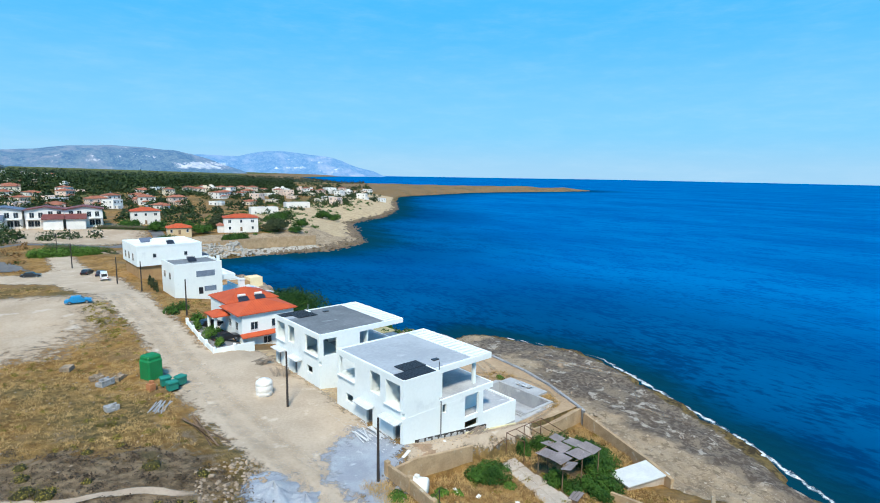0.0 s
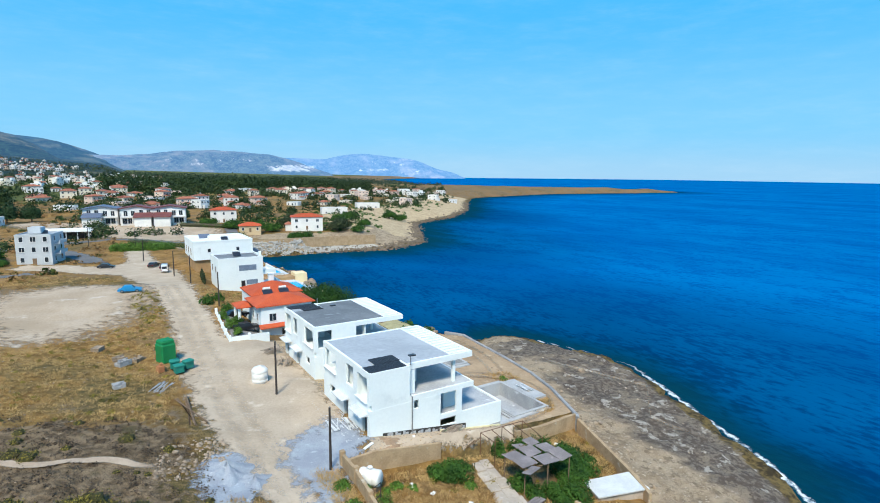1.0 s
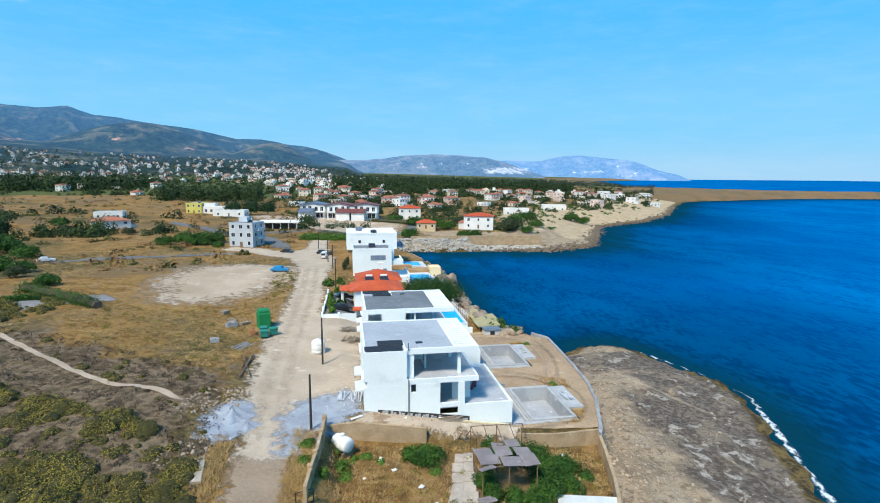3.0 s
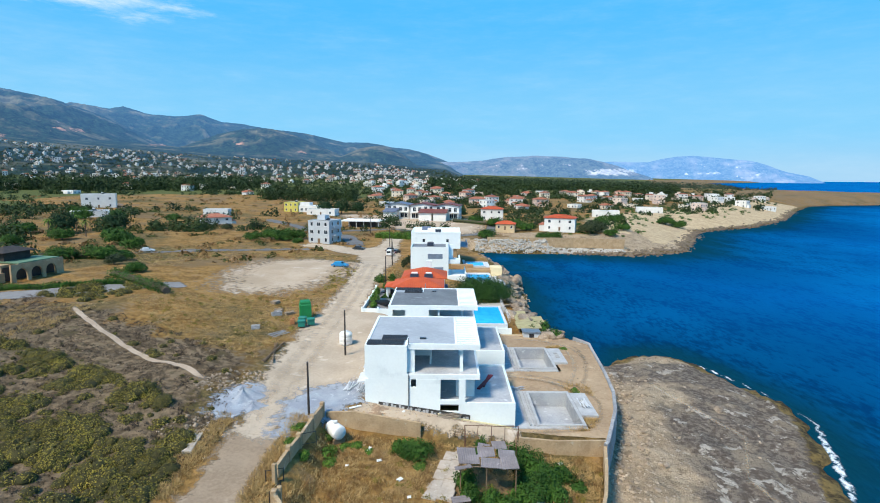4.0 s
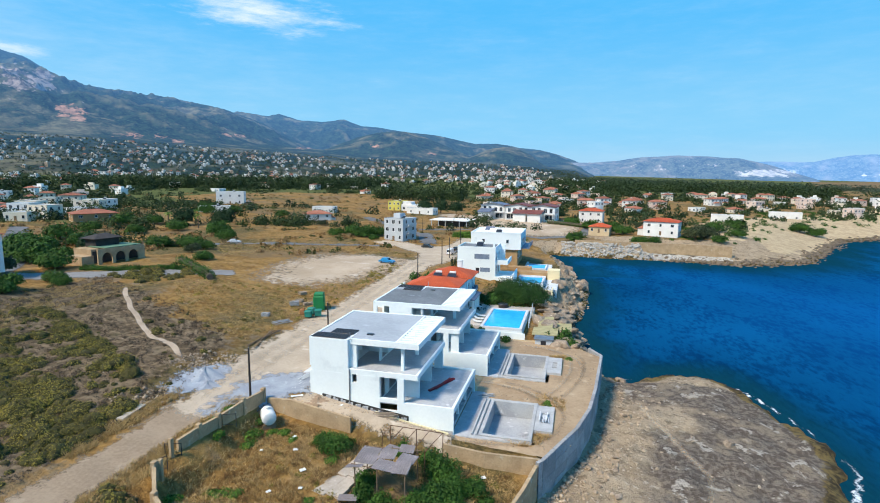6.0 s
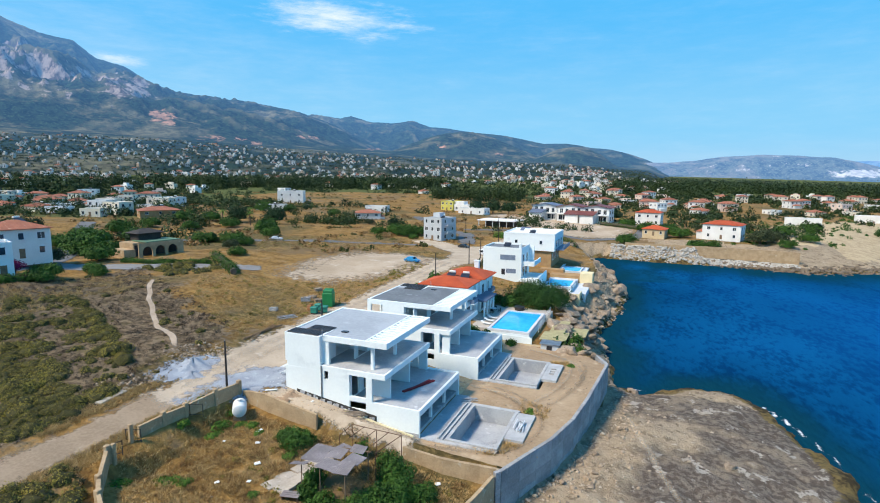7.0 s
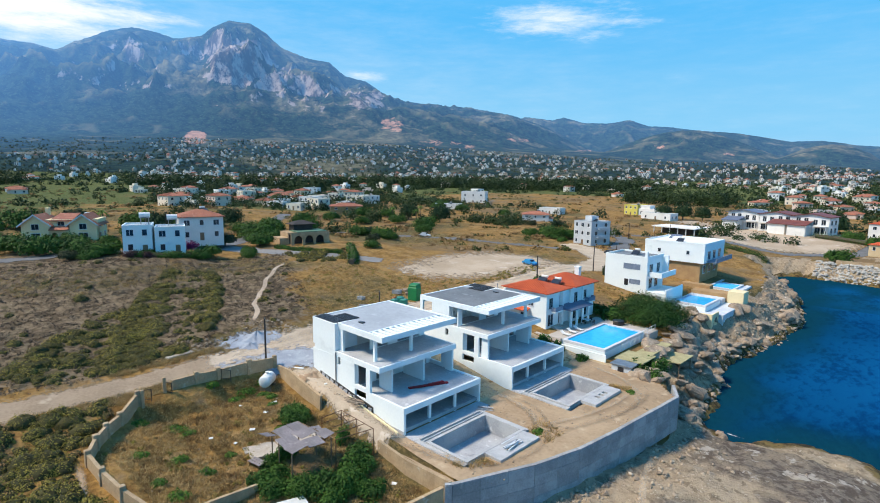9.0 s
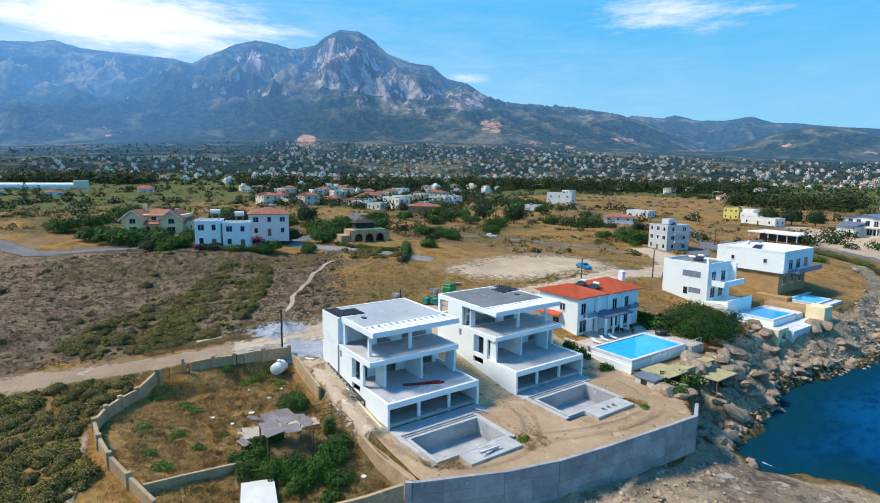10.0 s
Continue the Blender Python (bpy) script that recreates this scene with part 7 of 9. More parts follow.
def blades(name, points, r, tall, per, wide, material, label):
    """One mesh of many grass tufts: narrow upright blades that lean out from each root."""
    n = len(points) * per
    c = np.repeat(np.asarray(points), per, 0)
    a, k = RNG.uniform(0, 6.283, n), np.repeat(np.asarray(r), per) * RNG.uniform(0, 1, n) ** 0.6
    h = tall * RNG.uniform(0.5, 1.3, n) * np.repeat(np.asarray(r) / np.mean(r), per) ** 0.5
    root = c + np.stack([k * np.cos(a), k * np.sin(a), np.full(n, -0.03)], 1)
    lean = np.stack([np.cos(a) * h * 0.45 + RNG.normal(0, 0.12, n), np.sin(a) * h * 0.45 + RNG.normal(0, 0.12, n), h], 1)
    b = RNG.uniform(0, 6.283, n)
    s = np.stack([np.cos(b), np.sin(b), np.zeros(n)], 1) * (wide * RNG.uniform(0.6, 1.4, n))[:, None]
    v = np.stack([root - s, root + s, root + lean * 0.6 + s * 0.8, root + lean - s * 0.2], 1)
    ob = new(name, fast_mesh(name, v.reshape(-1, 3), np.arange(4 * n).reshape(n, 4), material))
    return tagged(ob, label, "grass", kind="stuff")


def inside(ring, n, gap=None):
    """Random plan points inside a ring, with the ground's height."""
    lo, hi = np.min(ring, 0), np.max(ring, 0)
    p = RNG.uniform(lo, hi, (n * 4, 2))
    p = p[signed_distance(p[:, 0], p[:, 1], ring) > 0]
    for other in gap or ():
        p = p[signed_distance(p[:, 0], p[:, 1], other) < 0]
    p = p[:n]
    return np.column_stack([p, height(p[:, 0], p[:, 1])])


SCRUB = [(-34, 74), (-8, 62), (10, 54), (14, 48), (17.5, 36), (17.8, 12), (15, -30), (-45, -30), (-45, 25), (-34, 48)]
BAND = [(-22, 50), (-12, 47), (-3, 43.5), (9, 37), (14, 32), (17.2, 27), (17.2, 15), (12, 10), (2, 17), (-4, 23), (-10, 31), (-23, 41)]
pts = inside(SCRUB, 8400, [FOOT])
scatter("scrub", pts, RNG.uniform(0.2, 0.7, len(pts)), 0.75, 24, 0.085, GARIGUE, "low grey brown scrub over stony ground", "scrub")
pts = np.concatenate([inside(BAND, 2300, [FOOT]), inside(SCRUB, 260, [FOOT])])
clump = wobble(pts[:, 0], pts[:, 1], 13, 2.0) + 0.6 * wobble(pts[:, 0], pts[:, 1], 5, 1.0) + RNG.uniform(-0.25, 0.25, len(pts)) + np.clip((34 - pts[:, 1]) / 30, 0, 0.30)
pts, clump = pts[clump > -0.08], clump[clump > -0.08]
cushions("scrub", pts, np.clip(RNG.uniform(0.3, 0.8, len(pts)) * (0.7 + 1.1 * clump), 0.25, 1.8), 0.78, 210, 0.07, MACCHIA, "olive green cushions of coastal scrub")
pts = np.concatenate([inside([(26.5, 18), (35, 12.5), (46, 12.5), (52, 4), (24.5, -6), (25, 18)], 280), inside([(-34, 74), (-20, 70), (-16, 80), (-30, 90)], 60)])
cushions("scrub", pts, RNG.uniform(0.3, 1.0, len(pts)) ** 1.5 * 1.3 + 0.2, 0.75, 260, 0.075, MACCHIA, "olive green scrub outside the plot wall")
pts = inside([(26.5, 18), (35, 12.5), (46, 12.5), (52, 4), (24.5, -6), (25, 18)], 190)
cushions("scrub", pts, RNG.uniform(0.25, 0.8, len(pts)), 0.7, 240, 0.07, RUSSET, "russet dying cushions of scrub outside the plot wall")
PLOT = [(28, 36.5), (27.5, 21), (36, 14.5), (50.5, 17.5), (52, 26), (57, 28), (59, 36.4), (46, 36.6)]
FIELDS = [(14.5, 50), (16.5, 66), (18, 92), (16, 100), (8, 88), (-6, 84), (-18, 76), (-6, 62)]
VERGE = [(26.5, 99), (31, 99.5), (47, 100), (46, 119), (31, 120.5), (26, 119)]
NORTH = [(-22, 136), (16, 140), (-4, 160), (-30, 168), (-60, 140), (-30, 108)]
BARE = [[(39.4, 26), (43, 26), (43.6, 35.4), (41, 35.4)], [(49.4, 24.3), (55.2, 22.6), (56.0, 25.8), (50.3, 27.2)], [(42.6, 27), (48.5, 27), (48.5, 32), (42.6, 32)]]
pts = np.concatenate([inside(PLOT, 5200, BARE), inside(FIELDS, 3600, [ROAD]), inside(VERGE, 900), inside(NORTH, 3000, [ROAD])])
pts = pts[wobble(pts[:, 0], pts[:, 1], 5, 1.0) + 0.7 * wobble(pts[:, 0], pts[:, 1], 2.2, 4.0) + RNG.uniform(-0.6, 0.6, len(pts)) > -0.35]
blades("dry_grass", pts, RNG.uniform(0.15, 0.5, len(pts)), 0.24, 15, 0.022, STRAW_GRASS, "tufts of straw yellow dry grass")
pts = inside([(-40, 14), (-29, 24), (-27.5, 33), (-27, 46), (-30, 66), (-18, 70), (-16, 46), (-17, 24), (-28, 8)], 2600, [FOOT])
pts = pts[wobble(pts[:, 0], pts[:, 1], 9, 1.0) + RNG.uniform(-0.5, 0.5, len(pts)) > -0.1]
blades("dry_grass", pts, RNG.uniform(0.2, 0.55, len(pts)), 0.34, 16, 0.026, STRAW_GRASS, "straw grass along the rim of the scrub")
pts = inside(PLOT, 900, BARE)
pts = pts[wobble(pts[:, 0], pts[:, 1], 4, 2.0) > 0.05]
blades("dry_grass", pts, RNG.uniform(0.2, 0.5, len(pts)), 0.36, 26, 0.025, RUSSET, "taller russet dead weeds")
pts = np.concatenate([inside(PLOT, 60), inside(FIELDS, 130, [ROAD]), inside(VERGE, 40), inside([(15, 92), (18.5, 96), (19, 118), (13, 112)], 90), inside(NORTH, 120, [ROAD])])
scatter("scrub", pts, RNG.uniform(0.25, 0.7, len(pts)), 0.8, 60, 0.09, MACCHIA, "scattered olive weeds in the dry grass", "scrub")
pts = inside([(12, 200), (28, 203), (34, 214), (14, 212)], 300)
scatter("reeds", pts, RNG.uniform(0.9, 1.6, len(pts)), 1.7, 70, 0.2, REED, "bank of fresh green reeds", "reeds")


# ---- stones ----
def rock_mesh(seed, detail=3):
    bm = bmesh.new()
    bmesh.ops.create_icosphere(bm, subdivisions=detail, radius=1.0)
    cuts = [Vector(RNG.normal(size=3)).normalized() for _ in range(11)]
    for v in bm.verts:
        p = v.co.copy()
        for c in cuts:
            over = p.dot(c) - 0.55
            if over > 0:
                p -= c * over * 0.9
        p *= 1 + 0.16 * noise.noise(v.co * 1.7 + Vector((seed, 0, 0))) + 0.07 * noise.noise(v.co * 5 + Vector((0, seed, 0)))
        v.co = Vector((p.x, p.y, p.z * 0.72))
    me = bpy.data.meshes.new("boulder")
    bm.to_mesh(me)
    bm.free()
    me.materials.append(STONE)
    return me


ROCKS = [rock_mesh(i * 3.1) for i in range(7)]
PEBBLES = [rock_mesh(i * 5.3 + 1, 1) for i in range(4)]


def boulder(x, y, z, size, label, group):
    ob = new("boulder", ROCKS[int(RNG.integers(7))])
    ob.matrix_basis = pose(x, y, z, *RNG.uniform(-25, 25, 2), RNG.uniform(0, 360)) @ Matrix.Diagonal((size * RNG.uniform(0.8, 1.3), size * RNG.uniform(0.8, 1.2), size * RNG.uniform(0.7, 1.0), 1))
    return tagged(ob, label, "boulder", group)


for i in range(230):
    y = RNG.uniform(76, 206)
    edge = np.interp(y, [p[1] for p in COAST[13:23]], [p[0] for p in COAST[13:23]])
    size = RNG.choice([0.5, 0.8, 1.1, 1.6, 2.3], p=[0.32, 0.3, 0.2, 0.12, 0.06])
    x = edge - abs(RNG.normal(2.0, 3.2)) + 0.6 - 0.9 * size
    boulder(x, y, ground_z(x, y) + 0.1 * size, size, "angular pale boulder on the shore below the houses", "shore boulders")
for i in range(60):
    y = RNG.uniform(86, 120)
    x = np.interp(y, [p[1] for p in COAST[13:23]], [p[0] for p in COAST[13:23]]) - RNG.uniform(1, 11)
    boulder(float(x), y, ground_z(x, y) + 0.3, RNG.uniform(0.9, 2.1), "large tan boulder on the slope below the terraces", "shore boulders")
for i in range(34):
    y = RNG.uniform(76, 90)
    x = RNG.uniform(60, 67) - max(0, y - 86) * 0.5
    boulder(x, y, max(ground_z(x, y), SEA) + 0.2, RNG.uniform(0.8, 1.9), "large pale boulder at the end of the long wall", "shore boulders")
boulder(83.0, 57.0, ground_z(83, 57) + 0.2, 0.9, "single pale boulder lying on the rock shelf", "shelf stones")
for i in range(60):
    y = RNG.uniform(30, 74)
    x = wall_x(y) + abs(RNG.normal(1.5, 2.5)) + 0.6
    boulder(float(x), y, ground_z(x, y) + 0.05, RNG.uniform(0.18, 0.55), "pale broken stone at the foot of the wall", "shelf stones")


def stones(name, points, sizes, material, label, category="stones", flat=1.0):
    """One mesh of many small stones."""
    vs, fs, k = [], [], 0
    base = []
    for me in PEBBLES:
        co, ix = np.zeros(len(me.vertices) * 3), np.zeros(len(me.polygons) * 3, int)
        me.vertices.foreach_get("co", co), me.polygons.foreach_get("vertices", ix)
        base.append((co.reshape(-1, 3), ix.reshape(-1, 3)))
    for (x, y, z), s in zip(points, sizes):
        co, ix = base[int(RNG.integers(4))]
        a = RNG.uniform(0, 6.283)
        r = np.array([[math.cos(a), -math.sin(a), 0], [math.sin(a), math.cos(a), 0], [0, 0, 1]])
        vs.append(co * s * RNG.uniform(0.7, 1.2, 3) * (1, 1, flat) @ r + (x, y, z))
        fs.append(ix + k)
        k += len(co)
    return tagged(new(name, fast_mesh(name, np.concatenate(vs), np.concatenate(fs), material)), label, category, kind="stuff")


SHELF = [(58, 30), (61, 38), (64.5, 46), (66, 52), (67.2, 60), (68.5, 74), (73, 80), (86, 85), (93, 74), (93, 58), (88, 46), (82, 32), (72, 14), (60, 14)]
PALE_STONE = mat("bleached stone", (0.46, 0.36, 0.26), (0.32, 0.24, 0.165), 0.6, 4, 0.92, bump=0.7, dist=0.1, spot=(0.56, 0.47, 0.37))
near_wall = inside(SHELF, 9500)
near_wall = near_wall[RNG.uniform(0, 1, len(near_wall)) < np.exp(-np.clip(near_wall[:, 0] - wall_x(near_wall[:, 1]) - 1, 0, 50) / 2.2) * 0.9 + 0.008]
stones("stones", near_wall, RNG.uniform(0.2, 0.72, len(near_wall)) ** 2.4, PALE_STONE, "loose pale stones strewn on the rock shelf")
pts = np.concatenate([inside([(11, 40), (13, 46), (18, 47), (19, 43), (15, 39)], 220), inside([(12, 30), (15, 36), (18.5, 34), (17, 28)], 90)])
stones("stones", pts, RNG.uniform(0.08, 0.36, len(pts)), STONE, "bank of broken pale stones beside the road")
pts = np.concatenate([inside(FIELDS, 260, [ROAD]), inside(SCRUB, 420, [FOOT]), inside(PLOT, 40)])
stones("stones", pts, RNG.uniform(0.05, 0.22, len(pts)) ** 1.0, STONE, "scattered pale stones in the field")
band = []
for i in range(1300):
    y = RNG.uniform(90, 208)
    x = np.interp(y, [p[1] for p in COAST[13:23]], [p[0] for p in COAST[13:23]]) - abs(RNG.normal(3.0, 3.5)) + 1
    band.append((x, y, ground_z(x, y)))
stones("stones", band, RNG.uniform(0.15, 0.6, len(band)), STONE, "rubble between the shore boulders")
# rough stone bank across the bay, below the seaside house
bank = []
for i in range(1900):
    x = RNG.uniform(56, 128)
    y = np.interp(x, [p[0] for p in COAST[23:27]], [p[1] for p in COAST[23:27]]) + RNG.uniform(0.2, 7)
    bank.append((x, y, ground_z(x, y)))
stones("stones", bank, RNG.uniform(0.45, 0.95, len(bank)), mat("grey bank stone", (0.46, 0.44, 0.40), (0.33, 0.31, 0.28), 0.6, 4, 0.9, bump=0.5), "bank of rough grey armour stones across the bay")
tagged(part("sea_wall", Geo().prism([(62, 240.5), (104, 240.0), (128, 236), (128, 236.6), (104, 240.6), (62, 241.1)], -3, 1.8), TAN_WALL), "stone sea wall above the armour bank", "wall", kind="structure")


# ---- vehicles ----
def paint(name, colour):
    return mat(name, colour, tuple(c * 0.85 for c in colour), 0.6, 10, 0.3, bump=0.0, spec=0.6)


TYRE = mat("tyre rubber", (0.02, 0.02, 0.02), (0.035, 0.035, 0.035), 3, 12, 0.85)
LAMP = mat("lamp glass", (0.65, 0.65, 0.62), (0.55, 0.55, 0.53), 3, 12, 0.2)
TAIL = mat("red lamp glass", (0.35, 0.01, 0.01), (0.25, 0.01, 0.01), 3, 12, 0.3)


def car(x, y, turn, material, label, length=4.3, h=1.42, van=False):
    """A parked car: bodywork, cabin glass, wheels with rims, and lamps."""
    ob = thing("car", label, "car", pose(x, y, ground_z(x, y) + 0.06, 0, 0, turn), "parked cars")
    L, w = length / 2, 0.84
    side = [(-L, 0.35), (-L, 0.78), (-L * 0.72, 0.9), (-L * 0.52, h), (L * 0.16, h), (L * 0.46, 0.92), (L * 0.95, 0.74), (L, 0.55), (L, 0.35)]
    if van:
        side = [(-L, 0.35), (-L, h - 0.1), (-L * 0.94, h), (L * 0.4, h), (L * 0.68, 1.05), (L * 0.96, 0.9), (L, 0.6), (L, 0.35)]
    n = len(side)
    rows = []
    for k, inset in ((-w, 0.0), (w, 0.0)):
        rows += [(px, k * (0.84 if pz > 1.0 else 1.0), pz) for px, pz in side]
    part("body", Geo().add(rows, [tuple(range(n)), tuple(range(2 * n - 1, n - 1, -1))] + [(i, n + i, n + (i + 1) % n, (i + 1) % n) for i in range(n)]), material, ob)
    top, low = h - 0.1, 0.98
    a0, a1, b0, b1 = (-L * 0.66, L * 0.38, -L * 0.5, L * 0.14) if not van else (L * 0.1, L * 0.62, L * 0.1, L * 0.42)
    for s in (-1, 1):
        part("side_window", Geo().add([(a0, s * w * 0.95, low), (a1, s * w * 0.95, low), (b1, s * w * 0.86, top), (b0, s * w * 0.86, top)], [(0, 1, 2, 3) if s < 0 else (3, 2, 1, 0)]), GLASS, ob)
    xs_ = (L * 0.44, 0.95, L * 0.19, h - 0.04) if not van else (L * 0.69, 1.08, L * 0.43, h - 0.04)
    part("windscreen", Geo().add([(xs_[0] + 0.02, -0.66, xs_[1]), (xs_[0] + 0.02, 0.66, xs_[1]), (xs_[2] + 0.03, 0.6, xs_[3]), (xs_[2] + 0.03, -0.6, xs_[3])], [(0, 1, 2, 3)]), GLASS, ob)
    part("rear_window", Geo().add([(-L * 0.7, 0.62, 0.96), (-L * 0.7, -0.62, 0.96), (-L * 0.54, -0.58, h - 0.05), (-L * 0.54, 0.58, h - 0.05)] if not van else [(-L - 0.01, 0.6, 1.0), (-L - 0.01, -0.6, 1.0), (-L - 0.01, -0.6, h - 0.25), (-L - 0.01, 0.6, h - 0.25)], [(0, 1, 2, 3)]), GLASS, ob)
    for px in (-L * 0.62, L * 0.62):
        for s in (-1, 1):
            wheel = part("wheel", Geo().tube((px, s * w - s * 0.16, 0.32), (px, s * w + s * 0.03, 0.32), 0.32, n=14), TYRE, ob)
            part("rim", Geo().tube((px, s * w + s * 0.03, 0.32), (px, s * w + s * 0.045, 0.32), 0.2, n=10), METAL, wheel)
    for s in (-1, 1):
        part("headlight", Geo().box(L - 0.06, s * 0.58 - 0.16, 0.58, L + 0.01, s * 0.58 + 0.16, 0.7), LAMP, ob)
        part("tail_light", Geo().box(-L - 0.015, s * 0.66 - 0.12, 0.62, -L + 0.05, s * 0.66 + 0.12, 0.82), TAIL, ob)
    return ob


car(13.9, 116.4, -12, paint("bright blue paint", (0.01, 0.22, 0.48)), "bright blue saloon car parked on the lot")
car(23.6, 150.2, 82, paint("white paint work", (0.75, 0.76, 0.77)), "white delivery van parked on the road", 4.6, 1.9, True)
car(24.5, 160.5, 70, paint("dark blue paint", (0.012, 0.018, 0.035)), "dark blue car parked beside the villas")
car(22.2, 165.5, 60, paint("black paint", (0.01, 0.01, 0.012)), "black car parked beside the villas")
car(10.5, 168.0, -14, paint("charcoal paint", (0.018, 0.019, 0.022)), "charcoal car parked beside the dirt road")
car(-50.6, 141.5, 20, paint("silver paint", (0.55, 0.57, 0.6)), "silver car on the road across the field")
car(29.6, 92.6, 10, paint("black gloss paint", (0.008, 0.008, 0.01)), "black car parked behind the white front wall")
car(29.4, 84.2, 5, paint("dark grey paint", (0.014, 0.015, 0.018)), "dark car parked beside the red-roofed house")


# ---- poles, tanks, containers and building rubbish ----
def pole(x, y, h, lean=0.0):
    p = thing("utility_pole", "tarred black wooden utility pole", "pole", pose(x, y, ground_z(x, y), lean, 0, 0), "utility poles")
    part("shaft", Geo().tube((0, 0, -0.6), (0, 0, h), 0.15, 0.1, 10), POLE, p)
    part("cap", Geo().tube((0, 0, h), (0, 0, h + 0.1), 0.06, 0.03, 6), METAL, p)
    return p


for x, y, h in ((26.0, 36.5, 6.3), (26.5, 56.0, 6.9), (27.8, 98.8, 6.6), (26.6, 126, 6.6), (24.9, 142, 6.5), (20.5, 178, 7), (-78, 60, 7), (-92, 30, 7), (20, 205, 7), (-5, 215, 7), (6, 230, 7)):
    pole(x, y, h)
PLASTIC = mat("white plastic", (0.78, 0.78, 0.76), (0.68, 0.67, 0.64), 0.9, 6, 0.5, bump=0.05)
tk = thing("water_tank", "white plastic tank lying on its side", "water tank", pose(29.3, 34.9, ground_z(29.3, 34.9) + 1.15, 0, 0, 40))
part("barrel", Geo().add([], []).lathe([(0.05, -1.12), (0.62, -1.1), (0.76, -1.0), (0.8, -0.85), (0.8, -0.5), (0.76, -0.45), (0.8, -0.4), (0.8, 0.4), (0.76, 0.45), (0.8, 0.5), (0.8, 0.85), (0.76, 1.0), (0.62, 1.1), (0.05, 1.12)], 20), PLASTIC, tk, smooth=True).matrix_basis = pose(0, 0, 0, 90, 0, 0)
part("cradle", Geo().box(-0.7, -0.9, -1.4, 0.7, -0.6, -0.7).box(-0.7, 0.6, -1.4, 0.7, 0.9, -0.7), WOOD, tk)
part("filler_cap", Geo().tube((0, 0, 0.88), (0, 0, 1.05), 0.25, n=12), PLASTIC, tk)
tk = thing("water_tank", "upright white plastic tank with domed top", "water tank", pose(25.7, 60.8, ground_z(25.7, 60.8) + 0.06))
part("barrel", Geo().lathe([(1.0, 0), (1.02, 0.5), (0.98, 0.55), (1.02, 0.6), (1.02, 1.3), (0.98, 1.35), (1.02, 1.4), (1.0, 1.75), (0.75, 2.0), (0.3, 2.12), (0.28, 2.2), (0.05, 2.22)], 20), PLASTIC, tk, smooth=True)
GREEN_PAINT = mat("green sheet steel", (0.01, 0.22, 0.07), (0.012, 0.17, 0.055), 0.5, 6, 0.55, bump=0.1)
TEAL = mat("teal sheet steel", (0.02, 0.22, 0.17), (0.02, 0.17, 0.13), 0.5, 6, 0.55, bump=0.1)
bx = thing("container", "tall green steel recycling container with domed top", "container", pose(16.0, 73.6, ground_z(16, 73.6), 0, 0, 20) @ Matrix.Diagonal((0.68, 0.8, 1.1, 1)))
part("body", Geo().soft_box(-1.5, -1.3, 0.15, 1.5, 1.3, 2.6, 0.25), GREEN_PAINT, bx), part("lid", Geo().soft_box(-1.35, -1.15, 2.6, 1.35, 1.15, 3.0, 0.18), GREEN_PAINT, bx), part("skid", Geo().box(-1.3, -1.1, 0, -1.0, 1.1, 0.15).box(1.0, -1.1, 0, 1.3, 1.1, 0.15), METAL, bx)
for x, y, turn in ((16.9, 67.6, 10), (18.2, 68.8, 25), (16.6, 69.4, 0)):
    b = thing("waste_bin", "teal steel wheeled waste bin with lid", "bin", pose(x, y, ground_z(x, y) + 0.05, 0, 0, turn), "teal waste bins")
    part("body", Geo().prism([(-0.55, -0.45), (0.55, -0.45), (0.55, 0.45), (-0.55, 0.45)], 0.15, 1.0), TEAL, b), part("lid", Geo().soft_box(-0.65, -0.55, 1.0, 0.65, 0.55, 1.25, 0.1), TEAL, b), part("wheel", Geo().tube((-0.4, -0.4, 0.1), (-0.4, -0.3, 0.1), 0.1), TYRE, b)
BRICK = mat("orange brick", (0.45, 0.20, 0.09), (0.36, 0.15, 0.07), 1.5, 9, 0.9, bump=0.3)


def stack(x, y, turn, nx, ny, nz, size, material, label, name="block_stack"):
    """A stack of loose building blocks, each its own piece."""
    s = thing(name, label, "building material", pose(x, y, ground_z(x, y) + 0.03, 0, 0, turn), "stacks of building blocks")
    me = mesh_of("block", Geo().soft_box(0, 0, 0, size[0] - 0.03, size[1] - 0.03, size[2] - 0.01, 0.02), material)
    for k in range(nz):
        for i in range(nx):
            for j in range(ny):
                if k == nz - 1 and RNG.uniform() < 0.3:
                    continue
                b = new("block", me)
                b.parent, b.matrix_basis = s, pose(i * size[0] + RNG.uniform(-0.02, 0.02), j * size[1], k * size[2], 0, 0, RNG.uniform(-3, 3))


stack(14.6, 68.6, 15, 2, 3, 4, (0.4, 0.3, 0.28), BRICK, "small stack of orange hollow bricks")
stack(10.3, 72.6, 30, 4, 4, 3, (0.45, 0.3, 0.25), BLOCK, "stack of grey concrete blocks in dry grass")
stack(9.6, 75.6, 5, 3, 4, 2, (0.5, 0.35, 0.25), STONE, "low pile of pale cut stone blocks")
stack(12.4, 74.5, 50, 4, 3, 2, (0.5, 0.35, 0.25), STONE, "low pile of pale cut stone blocks")
stack(9.4, 64.4, 12, 3, 3, 2, (0.45, 0.35, 0.3), BLOCK, "stack of grey concrete blocks in dry grass")
stack(8.0, 81.0, 60, 3, 3, 2, (0.5, 0.4, 0.3), STONE, "pile of white stone blocks")


